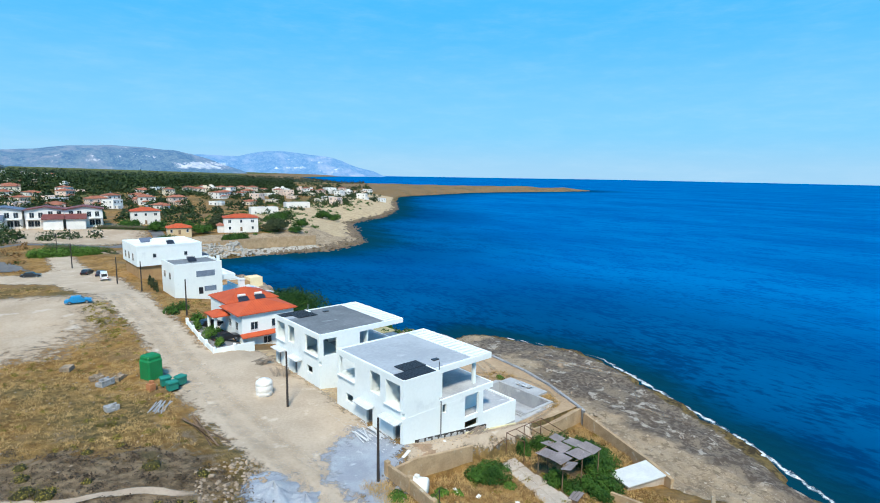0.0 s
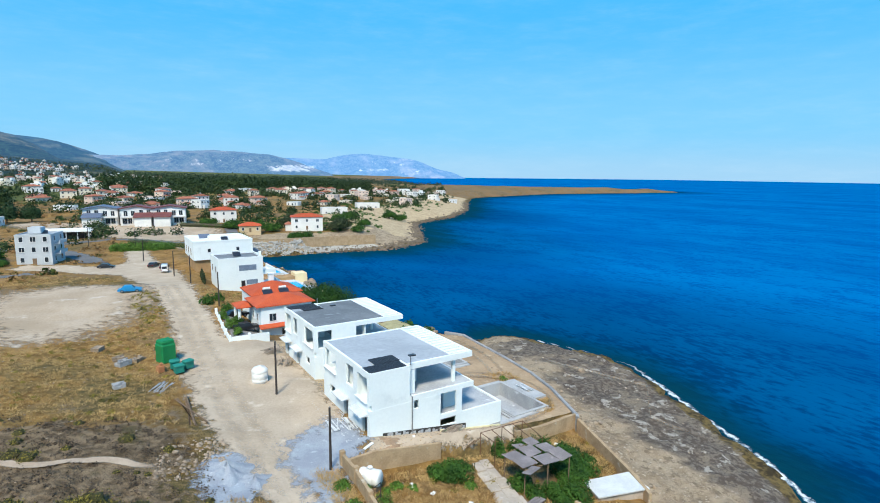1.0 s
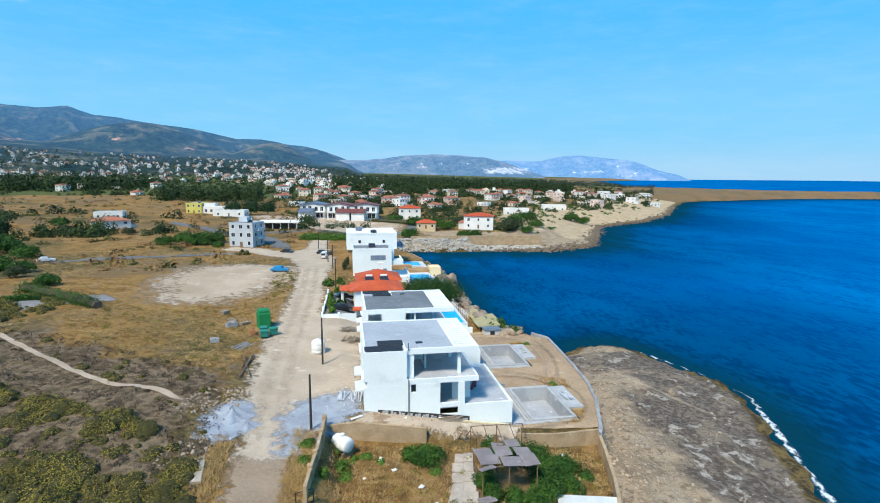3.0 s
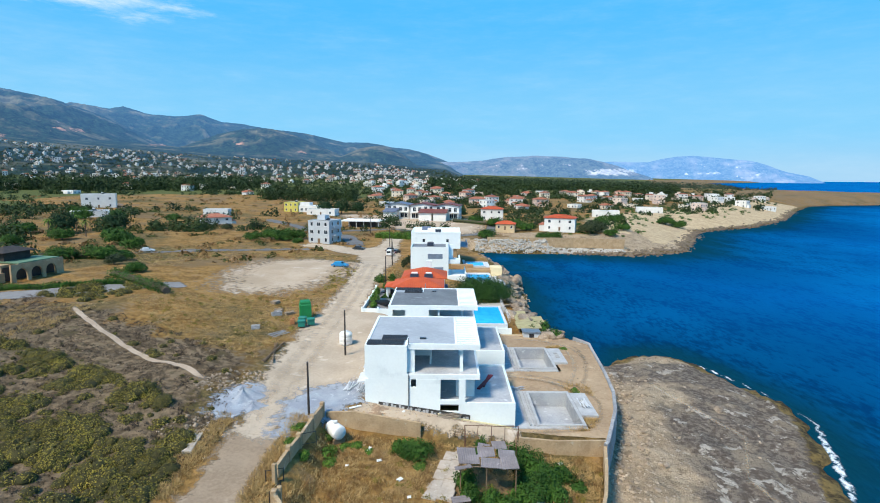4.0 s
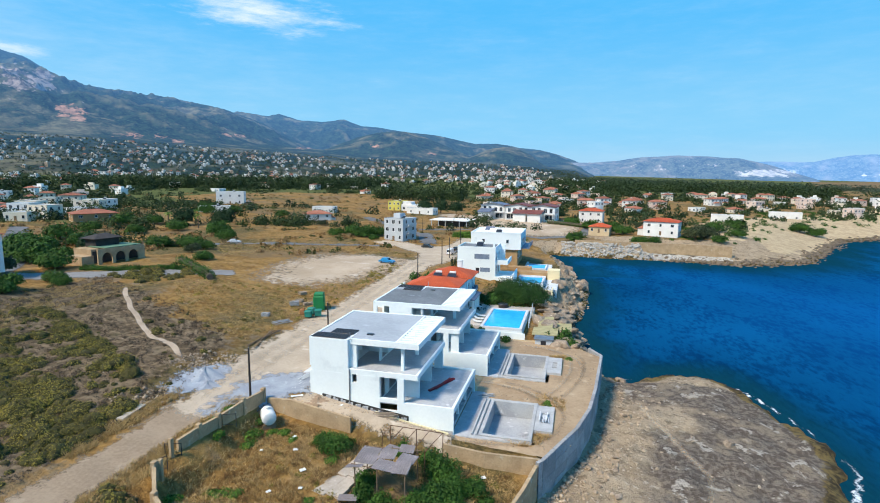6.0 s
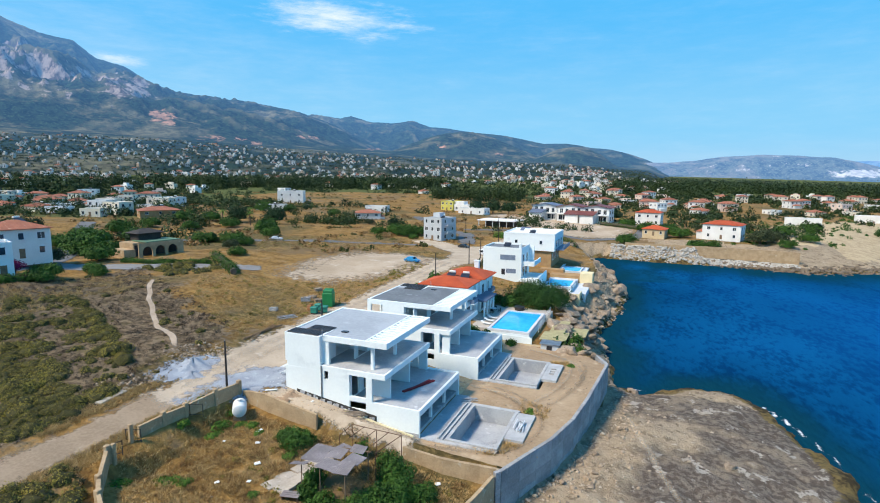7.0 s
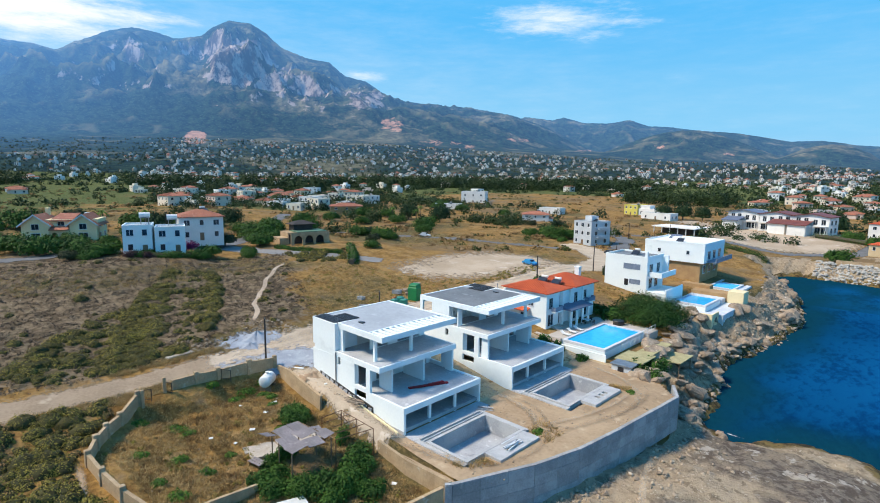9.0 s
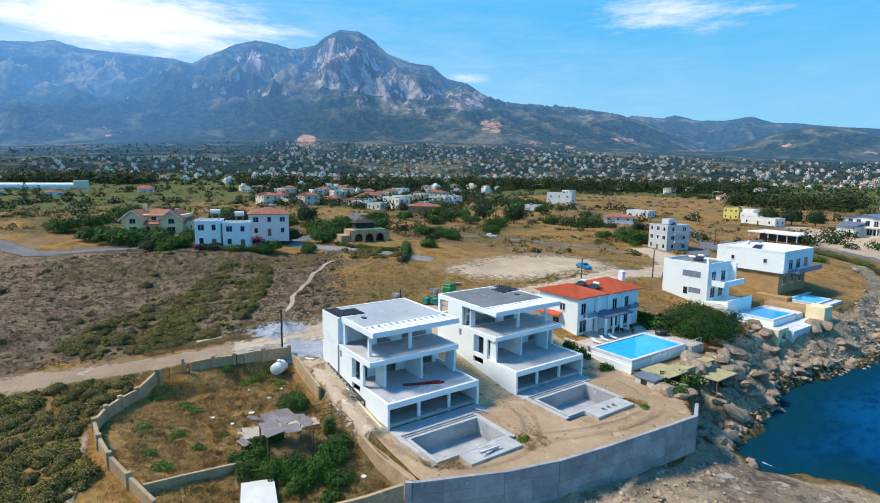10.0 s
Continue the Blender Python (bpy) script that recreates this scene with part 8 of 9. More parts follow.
def timber(x, y, turn, count, length, material, label, spread_by=0.5, z=None, tilt=0.0):
    t = thing("timber_pile", label, "timber", pose(x, y, (ground_z(x, y) if z is None else z) + 0.05, 0, tilt, turn), "piles of timber")
    for i in range(count):
        o = RNG.uniform(-spread_by, spread_by)
        part("plank", Geo().box(-length / 2, -0.06, 0, length / 2, 0.06, 0.05), material, t).matrix_basis = pose(RNG.uniform(-0.3, 0.3), o, 0.055 * (i % 6), 0, 0, RNG.uniform(-14, 14))


PALE_WOOD = mat("bleached timber", (0.36, 0.29, 0.22), (0.26, 0.20, 0.15), 1.2, 10, 0.9, bump=0.3)
timber(16.2, 54.5, 96, 9, 8.5, WOOD, "long brown boards lying along the road", 0.35)
timber(14.2, 63.0, 60, 10, 3.0, CONCRETE, "grey steel props and boards in a heap", 0.8)
timber(30.2, 66.5, 70, 22, 3.2, PALE_WOOD, "heap of bleached shuttering timber before the villa", 1.3)
timber(29.8, 71.5, 30, 22, 3.0, PALE_WOOD, "heap of bleached shuttering timber before the villa", 1.2)
timber(30.2, 44.0, 80, 18, 2.6, CANOPY, "splintered boards and rubble beside the door", 1.4)
timber(42.0, 39.0, 20, 18, 2.4, PALE_WOOD, "loose boards beside the villa foundation", 0.9)
timber(59.6, 47.0, 84, 8, 2.4, CANOPY, "bleached boards laid over the pump pit", 0.6, 2.1)
timber(51.6, 52.0, 30, 6, 2.0, CONCRETE, "grey boards lying on the sand yard", 0.5, 1.8)
pts = inside([(29.5, 40), (31.6, 40), (31.6, 48), (29.0, 47), (28.5, 42)], 260)
stones("rubble", pts, RNG.uniform(0.05, 0.2, len(pts)), CANOPY, "white plaster rubble heaped at the doors", "rubble")
pts = inside([(32, 37.8), (45, 38.2), (45, 39.6), (32, 40)], 240)
stones("rubble", pts, RNG.uniform(0.05, 0.22, len(pts)), SAND, "brown spoil clods along the villa wall", "rubble")


def heap(x, y, r, h, material, label, name="gravel_mound"):
    """A loose heap with an uneven cone."""
    a, k = np.meshgrid(np.linspace(0, 6.2832, 40), np.linspace(0, 1, 14))
    rr = r * k * (1 + 0.18 * np.sin(3 * a + 1) + 0.1 * np.sin(7 * a))
    px, py = x + rr * np.cos(a), y + rr * np.sin(a)
    pz = height(px, py) - 0.05 + h * (1 - k) ** 1.3 * (1 + 0.2 * np.sin(4 * a)) + 0.05 * wobble(px, py, 0.8)
    i = np.arange(px.size).reshape(px.shape)
    q = np.stack([i[:-1, :-1], i[:-1, 1:], i[1:, 1:], i[1:, :-1]], -1).reshape(-1, 4)
    return tagged(new(name, fast_mesh(name, np.stack([px, py, pz], -1).reshape(-1, 3), q, material, True)), label, "gravel heap")


GRAVEL_HEAP = mat("heaped gravel", (0.36, 0.39, 0.43), (0.27, 0.29, 0.33), 0.8, 9, 0.95, bump=0.6, dist=0.1, spot=(0.5, 0.52, 0.55))
heap(17.4, 39.6, 2.4, 1.1, GRAVEL_HEAP, "heap of blue grey gravel beside the road")
heap(19.3, 37.6, 1.8, 0.6, GRAVEL_HEAP, "low heap of blue grey gravel")
heap(33.6, 38.9, 1.6, 0.4, mat("brown spoil", (0.36, 0.25, 0.165), (0.27, 0.185, 0.12), 0.8, 6, 0.95, bump=0.6, dist=0.1, spot=(0.45, 0.36, 0.27)), "low heap of brown spoil at the villa corner", "spoil_mound")
# ruined shelter in the walled plot, with its paving, cistern and trellis
SHEET = mat("weathered fibre sheet", (0.27, 0.235, 0.235), (0.19, 0.165, 0.165), 0.5, 6, 0.9, bump=0.3, spot=(0.34, 0.30, 0.29))
sh_ = thing("shelter", "ruined shelter roofed with loose grey sheets", "shelter", pose(42.4, 27.2, 1.5, 0, 0, 0))
panels = ((0.3, 1.0, 3, 2, 2, 2.1, 1.6), (0.2, 2.7, -3, 3, 1, 1.9, 1.5), (2.4, 0.2, -2, 2, -4, 2.1, 1.9), (2.3, 2.2, 4, -2, 2, 1.7, 1.7), (4.5, -0.1, 5, -3, 3, 1.6, 1.9), (4.3, 2.0, -3, 4, -3, 1.7, 1.8),
          (3.9, 3.9, 6, 3, 6, 1.5, 1.3), (2.3, 4.1, -7, 5, -8, 1.3, 1.2), (0.0, -0.4, -16, -6, 8, 1.6, 1.2))
for i, (px, py, rx, ry, rz, w, d) in enumerate(panels):
    g, nb = Geo(), 2 * int(w / 0.22)
    edge = [(w * k / nb, 0.035 * (k % 2)) for k in range(nb + 1)]
    edge = edge + [(px_, pz_ - 0.03) for px_, pz_ in reversed(edge)]
    ne = len(edge)
    g.add([(px_, 0, pz_) for px_, pz_ in edge] + [(px_, d, pz_) for px_, pz_ in edge], [(k, ne + k, ne + (k + 1) % ne, (k + 1) % ne) for k in range(ne)])
    part("roof_sheet", g, SHEET, sh_).matrix_basis = pose(px, py, 2.72 + 0.06 * (i % 3), rx, ry, rz)
for px, py in ((0.5, 0.9), (3.0, 0.3), (5.8, 0.1), (0.5, 4.0), (3.0, 4.6), (5.6, 4.7)):
    part("post", Geo().tube((px, py, -0.8), (px, py, 2.75), 0.06, n=6), WOOD, sh_)
for y0, y1 in ((0.7, 0.1), (4.1, 4.7)):
    part("cross_bar", Geo().tube((0.2, y0, 2.68), (6.0, y1, 2.68), 0.05, n=6), WOOD, sh_)
tb = thing("bench", "weathered low wooden bench beside the paving", "bench", pose(42.9, 26.4, ground_z(42.9, 26.4), 0, 0, 12))
for k in range(3):
    part("plank", Geo().soft_box(-0.9, -0.5 + 0.34 * k, 0.5, 0.9, -0.2 + 0.34 * k, 0.56, 0.015), SHEET, tb)
for px in (-0.75, 0.75):
    part("leg", Geo().box(px - 0.06, -0.4, -0.2, px + 0.06, 0.4, 0.5), WOOD, tb)
TAN_CONCRETE = mat("stained concrete", (0.50, 0.43, 0.36), (0.39, 0.33, 0.27), 0.8, 6, 0.9, bump=0.3, spot=(0.56, 0.50, 0.44))
WHITE_CONCRETE = mat("pale concrete", (0.66, 0.66, 0.64), (0.56, 0.56, 0.54), 0.5, 5, 0.85, bump=0.15)
pv = thing("paving", "worn pale concrete paving beside the shelter", "paving")
steps = ((42.3, 34.2), (41.9, 32.4), (41.5, 30.6), (41.1, 28.9), (40.7, 27.3))
for i, (x, y) in enumerate(steps):
    for k in (0, 1):
        w = 0.95 + 0.1 * ((i + k) % 2) + 0.12 * i
        part("slab", Geo().soft_box(-w / 2, -0.86, -0.9, w / 2, 0.86, 0.0, 0.03), TAN_CONCRETE, pv).matrix_basis = pose(x + (k - 0.5) * (w + 0.04), y, ground_z(x, y) + 0.14 + 0.02 * ((i + k) % 2), 1.0 * (k - 0.5), 0.8 * (i % 2), -13)
cist = thing("cistern", "square cistern with a pale concrete cover", "cistern")
ring = [(49.4, 24.3), (55.2, 22.6), (56.0, 25.8), (50.3, 27.2)]
part("cover", Geo().prism(ring, 0.78, 0.92), WHITE_CONCRETE, cist)
part("wall", Geo().prism([(49.6, 24.5), (55.0, 22.9), (55.8, 25.6), (50.5, 27.0)], -1.4, 0.78), TAN_CONCRETE, cist)
fr = thing("fence_frame", "rusty pipe frame of a former vine trellis", "frame", pose(43.6, 36.3, 1.6))
RUST = mat("rusty pipe", (0.16, 0.075, 0.04), (0.09, 0.05, 0.035), 1.2, 9, 0.85, bump=0.3)
for px, py in ((0, 0), (3.0, -0.1), (6.0, -0.2), (0.0, -2.6), (5.2, -4.4)):
    part("post", Geo().tube((px, py, -0.7), (px, py, 2.6), 0.045, n=6), RUST, fr)
for a, b in (((0, 0), (6.0, -0.2)), ((0, 0), (0, -2.6)), ((6.0, -0.2), (5.2, -4.4)), ((1.5, 0), (1.2, -2.8)), ((3.0, -0.1), (2.7, -3.0)), ((4.5, -0.1), (4.1, -3.4))):
    part("rail", Geo().tube((*a, 2.58), (*b, 2.55), 0.04, n=6), RUST, fr)
ld = thing("ladder", "wooden ladder lying on the spoil slope", "ladder", pose(42.4, 37.0, 2.6, -48, 0, 10))
for px in (0, 0.9):
    part("rail", Geo().tube((px, -1.5, 0), (px, 1.5, 0), 0.05, n=6), WOOD, ld)
for k in range(6):
    part("rung", Geo().tube((0, -1.2 + 0.48 * k, 0), (0.9, -1.2 + 0.48 * k, 0), 0.035, n=6), WOOD, ld)
bk = thing("retaining_box", "grey concrete box at the villa's foot", "concrete box", pose(39.9, 39.5, 2.2))
part("wall", Geo().box(-1.9, -0.1, -0.6, 0.0, 0.06, 1.0).box(-0.15, 0.06, -0.6, 0.0, 0.7, 1.0), CONCRETE, bk)
for x, y, turn in ((26.3, 23.4, 80), (27.6, 20.6, 100)):
    tagged(part("gate_post", Geo().soft_box(-0.18, -0.18, -0.6, 0.18, 0.18, 1.9, 0.04), TAN_WALL), "worn gate post at the plot entrance", "gate post", "gate posts").matrix_basis = pose(x, y, ground_z(x, y), 0, 0, turn)

POOLS = [[(51.2, 40.4), (59, 40.4), (59, 43), (61.4, 43), (61.4, 51.3), (51.2, 51.3)], [(51.6, 59.5), (59.4, 59.5), (59.4, 62), (61.8, 62), (61.8, 70.4), (51.6, 70.4)]]
# the yard's ruts and the road's streaks
for line, wide, material in (([(51, 57.6), (56, 57.2), (60.5, 53.5), (62.2, 48), (60.8, 42.5), (57, 39.6), (51.5, 38.9), (44, 38.9)], 0.5, RUT_DARK), ([(51, 56.0), (55.5, 55.6), (59.2, 52.5), (60.7, 48), (59.4, 43.4), (56, 40.9)], 0.45, RUT_DARK),
                             ([(46, 57.0), (52, 56.8), (57, 55.2), (60, 51)], 0.6, RUT_PALE), ([(60.6, 52), (63, 58), (64.4, 64), (64.6, 70), (63, 74)], 0.55, RUT_DARK), ([(59, 53), (61.4, 59), (62.6, 65), (62.2, 71)], 0.5, RUT_PALE),
                             ([(51, 39.6), (56, 40.2), (60, 42.6)], 0.6, RUT_PALE), ([(63.5, 60), (64.6, 66), (63.4, 71), (58.5, 74.6), (52, 75.6)], 0.6, RUT_PALE)):
    rut(line, wide, material, "curved wheel rut in the yard sand", 0.24)
for x0, w, material in ((20.2, 1.3, RUT_PALE), (22.5, 1.1, RUT_PALE)):
    rut([(x0 + 0.3, 31), (x0 + 0.2, 36), (x0 - 0.4, 50), (x0 - 0.5, 64), (x0 + 0.4, 92), (x0 + 0.2, 125)], w, material, "long wheel rut in the dirt road", 0.09, 0.3)
kb = thing("concrete_strip", "broken pale concrete strip at the road edge", "concrete strip", pose(16.3, 30.3, ground_z(16.3, 30.3), 0, 0, 8))
part("slab", Geo().soft_box(-0.45, -3.4, -0.4, 0.45, 0.3, 0.16, 0.04), TAN_CONCRETE, kb), part("slab", Geo().soft_box(-0.4, 0.36, -0.4, 0.4, 2.8, 0.1, 0.04), TAN_CONCRETE, kb)
for y0, turn in ((29.9, 25), (24.0, -160), (20.2, 70)):
    gt = thing("gate_leaf", "rusty black steel gate frame standing ajar", "gate", pose(26.9, y0, ground_z(26.9, y0) - 0.2, 0, 0, turn), "steel gate frames")
    for px in (0, 1.5):
        part("stile", Geo().tube((px, 0, 0), (px, 0, 1.5), 0.045, n=6), POLE, gt)
    for pz in (0.3, 1.45):
        part("bar", Geo().tube((0, 0, pz), (1.5, 0, pz), 0.035, n=6), POLE, gt)
pts = np.concatenate([inside([(51, 57), (62, 57), (63, 40), (51, 39)], 150, POOLS), inside([(50, 74), (66, 74), (66, 60), (51, 58)], 150, POOLS), inside([(32, 38), (50, 38), (50, 39.6), (32, 39.8)], 160), inside([(33, 55), (52, 55), (52, 58.6), (33, 58.6)], 140)])
pts[:, 2] = np.maximum(pts[:, 2], np.where(pts[:, 0] > 50.6, 1.82, -9))
stones("stones", pts, RNG.uniform(0.03, 0.16, len(pts)), STONE, "small loose stones about the villas")
RUBBLE = mat("broken blocks", (0.52, 0.48, 0.43), (0.40, 0.35, 0.30), 0.6, 5, 0.9, bump=0.4)
pts = inside([(28.5, 45.5), (31.2, 41), (31.3, 50), (29.5, 52)], 420)
stones("rubble", pts, RNG.uniform(0.04, 0.17, len(pts)), RUBBLE, "pale building rubble before the villa", "rubble")
pts = np.concatenate([inside([(24.2, 37), (26.6, 36), (26.2, 24), (27, 19), (24.6, 10), (24, 24)], 700), inside([(16.2, 20), (18.6, 20), (18.6, 34), (16.6, 36)], 350), inside([(59, 50), (62, 50), (62, 54), (58, 55)], 50, POOLS), inside([(59, 40), (61, 44), (58.5, 44), (56, 40)], 70, POOLS), inside([(58.5, 70.5), (62, 69), (61.5, 72)], 40, POOLS)])
pts[:, 2] = np.maximum(pts[:, 2], np.where(pts[:, 0] > 50.6, 1.82, -9))
blades("dry_grass", pts, RNG.uniform(0.15, 0.45, len(pts)), 0.34, 18, 0.022, STRAW_GRASS, "straw grass along the road verge and yard")

# furniture on the terrace of the red-roofed house
tbl = thing("patio_table", "round white table on the pool terrace", "table", pose(43.2, 93.0, 3.2))
part("tabletop", Geo().tube((0, 0, 0.7), (0, 0, 0.75), 0.7, n=16), FRAME, tbl), part("leg", Geo().tube((0, 0, 0), (0, 0, 0.7), 0.06), METAL, tbl), part("foot", Geo().tube((0, 0, 0), (0, 0, 0.05), 0.35, n=12), METAL, tbl)
chair = thing("patio_chair", "dark woven chair round the terrace table", "chair", pose(44.4, 93.0, 3.2, 0, 0, 90), "chairs round the terrace table")
part("seat", Geo().soft_box(-0.28, -0.28, 0.42, 0.28, 0.28, 0.5), POLE, chair), part("backrest", Geo().soft_box(-0.28, -0.3, 0.5, 0.28, -0.22, 0.95), POLE, chair)
for px in (-0.24, 0.24):
    for py in (-0.24, 0.24):
        part("leg", Geo().box(px - 0.03, py - 0.03, 0, px + 0.03, py + 0.03, 0.42), POLE, chair)
for px, py, turn in ((42.0, 93.0, -90), (43.2, 94.2, 180), (43.2, 91.8, 0)):
    copy_thing(chair, pose(px, py, 3.2, 0, 0, turn))
lg = thing("sun_lounger", "white sun lounger beside the blue pool", "lounger", pose(44.6, 83.0, 3.2, 0, 0, 80), "loungers by the pool")
part("mattress", Geo().soft_box(-0.32, -0.95, 0.3, 0.32, 0.4, 0.4), WHITE_OLD, lg), part("backrest", Geo().prism([(-0.32, 0.4), (0.32, 0.4), (0.32, 1.0), (-0.32, 1.0)], [0.3, 0.3, 0.62, 0.62], [0.4, 0.4, 0.72, 0.72]), WHITE_OLD, lg)
for px in (-0.28, 0.28):
    for py in (-0.85, 0.35):
        part("leg", Geo().box(px - 0.03, py - 0.03, 0, px + 0.03, py + 0.03, 0.3), METAL, lg)
for py in (85.2, 87.4):
    copy_thing(lg, pose(44.6, py, 3.2, 0, 0, 80))
tub = thing("hot_tub", "round black covered tub at the terrace end", "hot tub", pose(47.8, 96.6, 3.2))
part("shell", Geo().tube((0, 0, 0), (0, 0, 0.7), 1.0, 1.05, 20), POLE, tub), part("cover", Geo().tube((0, 0, 0.7), (0, 0, 0.8), 1.08, 1.0, 20), BLACK, tub)

rut([(71.0, 57.5), (72.2, 51.5), (73.9, 47.2), (74.6, 44), (76.2, 39.5), (77.8, 35.2), (80.6, 31)], 0.5, RUT_PALE, "pale trodden path across the rock shelf", 0.14, 0.42, "footpath", "path")

TRAIL = [(-21.4, 66.8), (-18.5, 63.6), (-16, 61), (-12.2, 58.2), (-9.6, 55.4), (-6.5, 53.8), (-2.8, 50.6), (0.4, 48.6), (3.2, 46.2), (6.4, 45.2), (9.0, 44.3), (11, 42.3), (12.6, 41.4)]
rut(TRAIL, 0.55, frayed("trodden path", (0.44, 0.345, 0.26), (0.34, 0.26, 0.19), None, 0.4, 4.0, 0.4, 0.7, 0.05, 0.6), "narrow trodden path through the scrub", 0.12, 1.0, "footpath", "path")
rut([(34.6, 12.6), (36.6, 12.6), (40.4, 11.9), (43.9, 11.3), (47.2, 11.0), (52, 10.0)], 0.5, RUT_PALE, "narrow pale path outside the plot wall", 0.12, 0.6, "footpath", "path")

for x, y, turn, w, d in ((34.5, 31.8, 20, 0.5, 0.35), (36.9, 28.9, 50, 0.55, 0.4), (33.2, 33.6, 80, 0.7, 0.3), (38.0, 26.4, 10, 0.35, 0.3), (35.6, 24.8, 65, 0.4, 0.3), (54.2, 35.0, 30, 0.5, 0.4), (31.4, 30.2, 0, 0.3, 0.25), (45.8, 22.6, 35, 0.45, 0.3), (30.9, 38.6, 25, 1.3, 0.3), (36.5, 39.0, 70, 0.35, 0.25)):
    tagged(part("plastic_sheet", Geo().soft_box(-w * 0.55, -d * 0.55, 0, w * 0.55, d * 0.55, 0.06, 0.02), PLASTIC_WHITE), "torn white plastic sheet in dry grass", "litter", "scraps of plastic sheet").matrix_basis = pose(x, y, ground_z(x, y) + 0.1, 4, -3, turn)

pts = inside([(31.5, 38.2), (50, 38.2), (50, 39.9), (31.5, 40.1)], 700)
stones("rubble", pts, RNG.uniform(0.2, 0.5, len(pts)) ** 2.2, STONE, "brown spoil stones along the villa's foot", "rubble")


# ---- the settled plain, far woods and villages ----
def clear_of(x, y, r=14):
    return all((x - ox) ** 2 + (y - oy) ** 2 > (r + s) ** 2 for ox, oy, s in TAKEN)


def polar(a, r):
    return 40 + r * math.sin(radians(a)), r * math.cos(radians(a))


TAKEN = [(o.matrix_basis.translation.x, o.matrix_basis.translation.y, 9) for o in scene.objects if o.name.startswith(("house", "open_shed"))]
GARDENS = []
IVORY = mat("ivory render", (0.76, 0.69, 0.57), (0.68, 0.60, 0.49), 0.3, 4, 0.8, bump=0.1)
ROSE = mat("faded rose render", (0.72, 0.58, 0.50), (0.64, 0.50, 0.43), 0.3, 4, 0.8, bump=0.1)
wall_kinds = [WHITE_OLD, WHITE_OLD, IVORY, WHITE_OLD, IVORY, ROSE]
# bearings, nearest and farthest distance, houses, share of tiled roofs, most storeys
AREAS = [((-69, -52), 290, 480, 34, 0.62, 2), ((-54, -47), 250, 420, 8, 0.5, 2), ((-98, -78), 420, 560, 4, 0.6, 1), ((-8, 9), 420, 640, 30, 0.7, 2), ((9, 20), 440, 700, 16, 0.45, 2), ((20, 32), 480, 760, 16, 0.12, 2), ((-46, -14), 560, 700, 8, 0.4, 2)]
for (a0, a1), r0, r1, count, tiled, most in AREAS:
    made = 0
    for _ in range(count * 14):
        if made == count:
            break
        a = RNG.uniform(a0, a1)
        r = r0 + (r1 - r0) * RNG.uniform() ** 1.2
        x, y = polar(a, r)
        if not clear_of(x, y, 11) or signed_distance(np.array(x), np.array(y), COAST) < 20:
            continue
        TAKEN.append((x, y, 8))
        GARDENS.append((x, y, 9))
        made += 1
        k, t = int(RNG.integers(6)), RNG.uniform(-12, 42)
        w, d, storeys = RNG.uniform(8.5, 14), RNG.uniform(8, 11), int(RNG.integers(1, most + 1))
        z = far_z(x, y) - 0.3
        red = RNG.uniform() < tiled
        end = (x + w * math.cos(radians(t)), y + w * math.sin(radians(t)))
        house((x, y), end, d, z, z + 3.1 * storeys + (1.9 if red else 0.4), "hip" if red else "flat", wall_kinds[k],
              "small %s house with %s in the village" % ("white" if k in (0, 1, 3) else "cream", "red tiled roof" if red else "flat pale roof"), storeys, RNG.uniform() < 0.25, "village houses", wing=(w * 0.2, -2.2, w * 0.7, 0, 2.7) if k % 2 else None, bays=3, sides="SEW")


gh = thing("greenhouse", "row of long white plastic greenhouse tunnels", "greenhouse", pose(-520, -60, far_z(-520, -20) - 0.5))
for k in range(3):
    arc = [(k * 8.0 + 4 - 3.9 * math.cos(math.pi * i / 10), 1.5 + 3.6 * math.sin(math.pi * i / 10)) for i in range(11)]
    ring = [(k * 8.0 + 0.1, -1.0)] + arc + [(k * 8.0 + 7.9, -1.0)]
    c = len(ring)
    part("tunnel", Geo().add([(px, 0, pz) for px, pz in ring] + [(px, 82, pz) for px, pz in ring], [tuple(range(c)), tuple(range(2 * c - 1, c - 1, -1))] + [(i, c + i, c + (i + 1) % c, (i + 1) % c) for i in range(c)]), WHITE_OLD, gh)
part("end_block", Geo().box(12, 82.2, -1, 24, 94, 7.5), IVORY, gh)


def near_house(x, y, z, w, d, h, t):
    """A small house of the nearer village: walls, a roof or parapet, windows and a door."""
    red, k = RNG.uniform() < 0.45, int(RNG.integers(6))
    ob = thing("house", "small pale house with %s in the far village" % ("tiled roof" if red else "flat roof"), "house", pose(x, y, z, 0, 0, math.degrees(t)), "far village houses")
    part("wall", Geo().box(-w / 2, -d / 2, -3, w / 2, d / 2, h), wall_kinds[k], ob)
    if red:
        part("roof", hip_roof(-w / 2, -d / 2, w / 2, d / 2, h, 1.6, 0.4), TILE_OLD, ob)
    else:
        part("stair_tower", Geo().box(-w * 0.2, -d * 0.25, h, w * 0.25, d * 0.2, h + 2.0), wall_kinds[k], ob)
    for px in (-w * 0.28, w * 0.28):
        part("window", Geo().box(px - 0.7, -d / 2 - 0.06, h - 2.3, px + 0.7, -d / 2 + 0.06, h - 0.9), GLASS, ob)
    part("door", Geo().box(-0.5, -d / 2 - 0.06, 0, 0.5, -d / 2 + 0.06, 2.1), WOOD, ob)


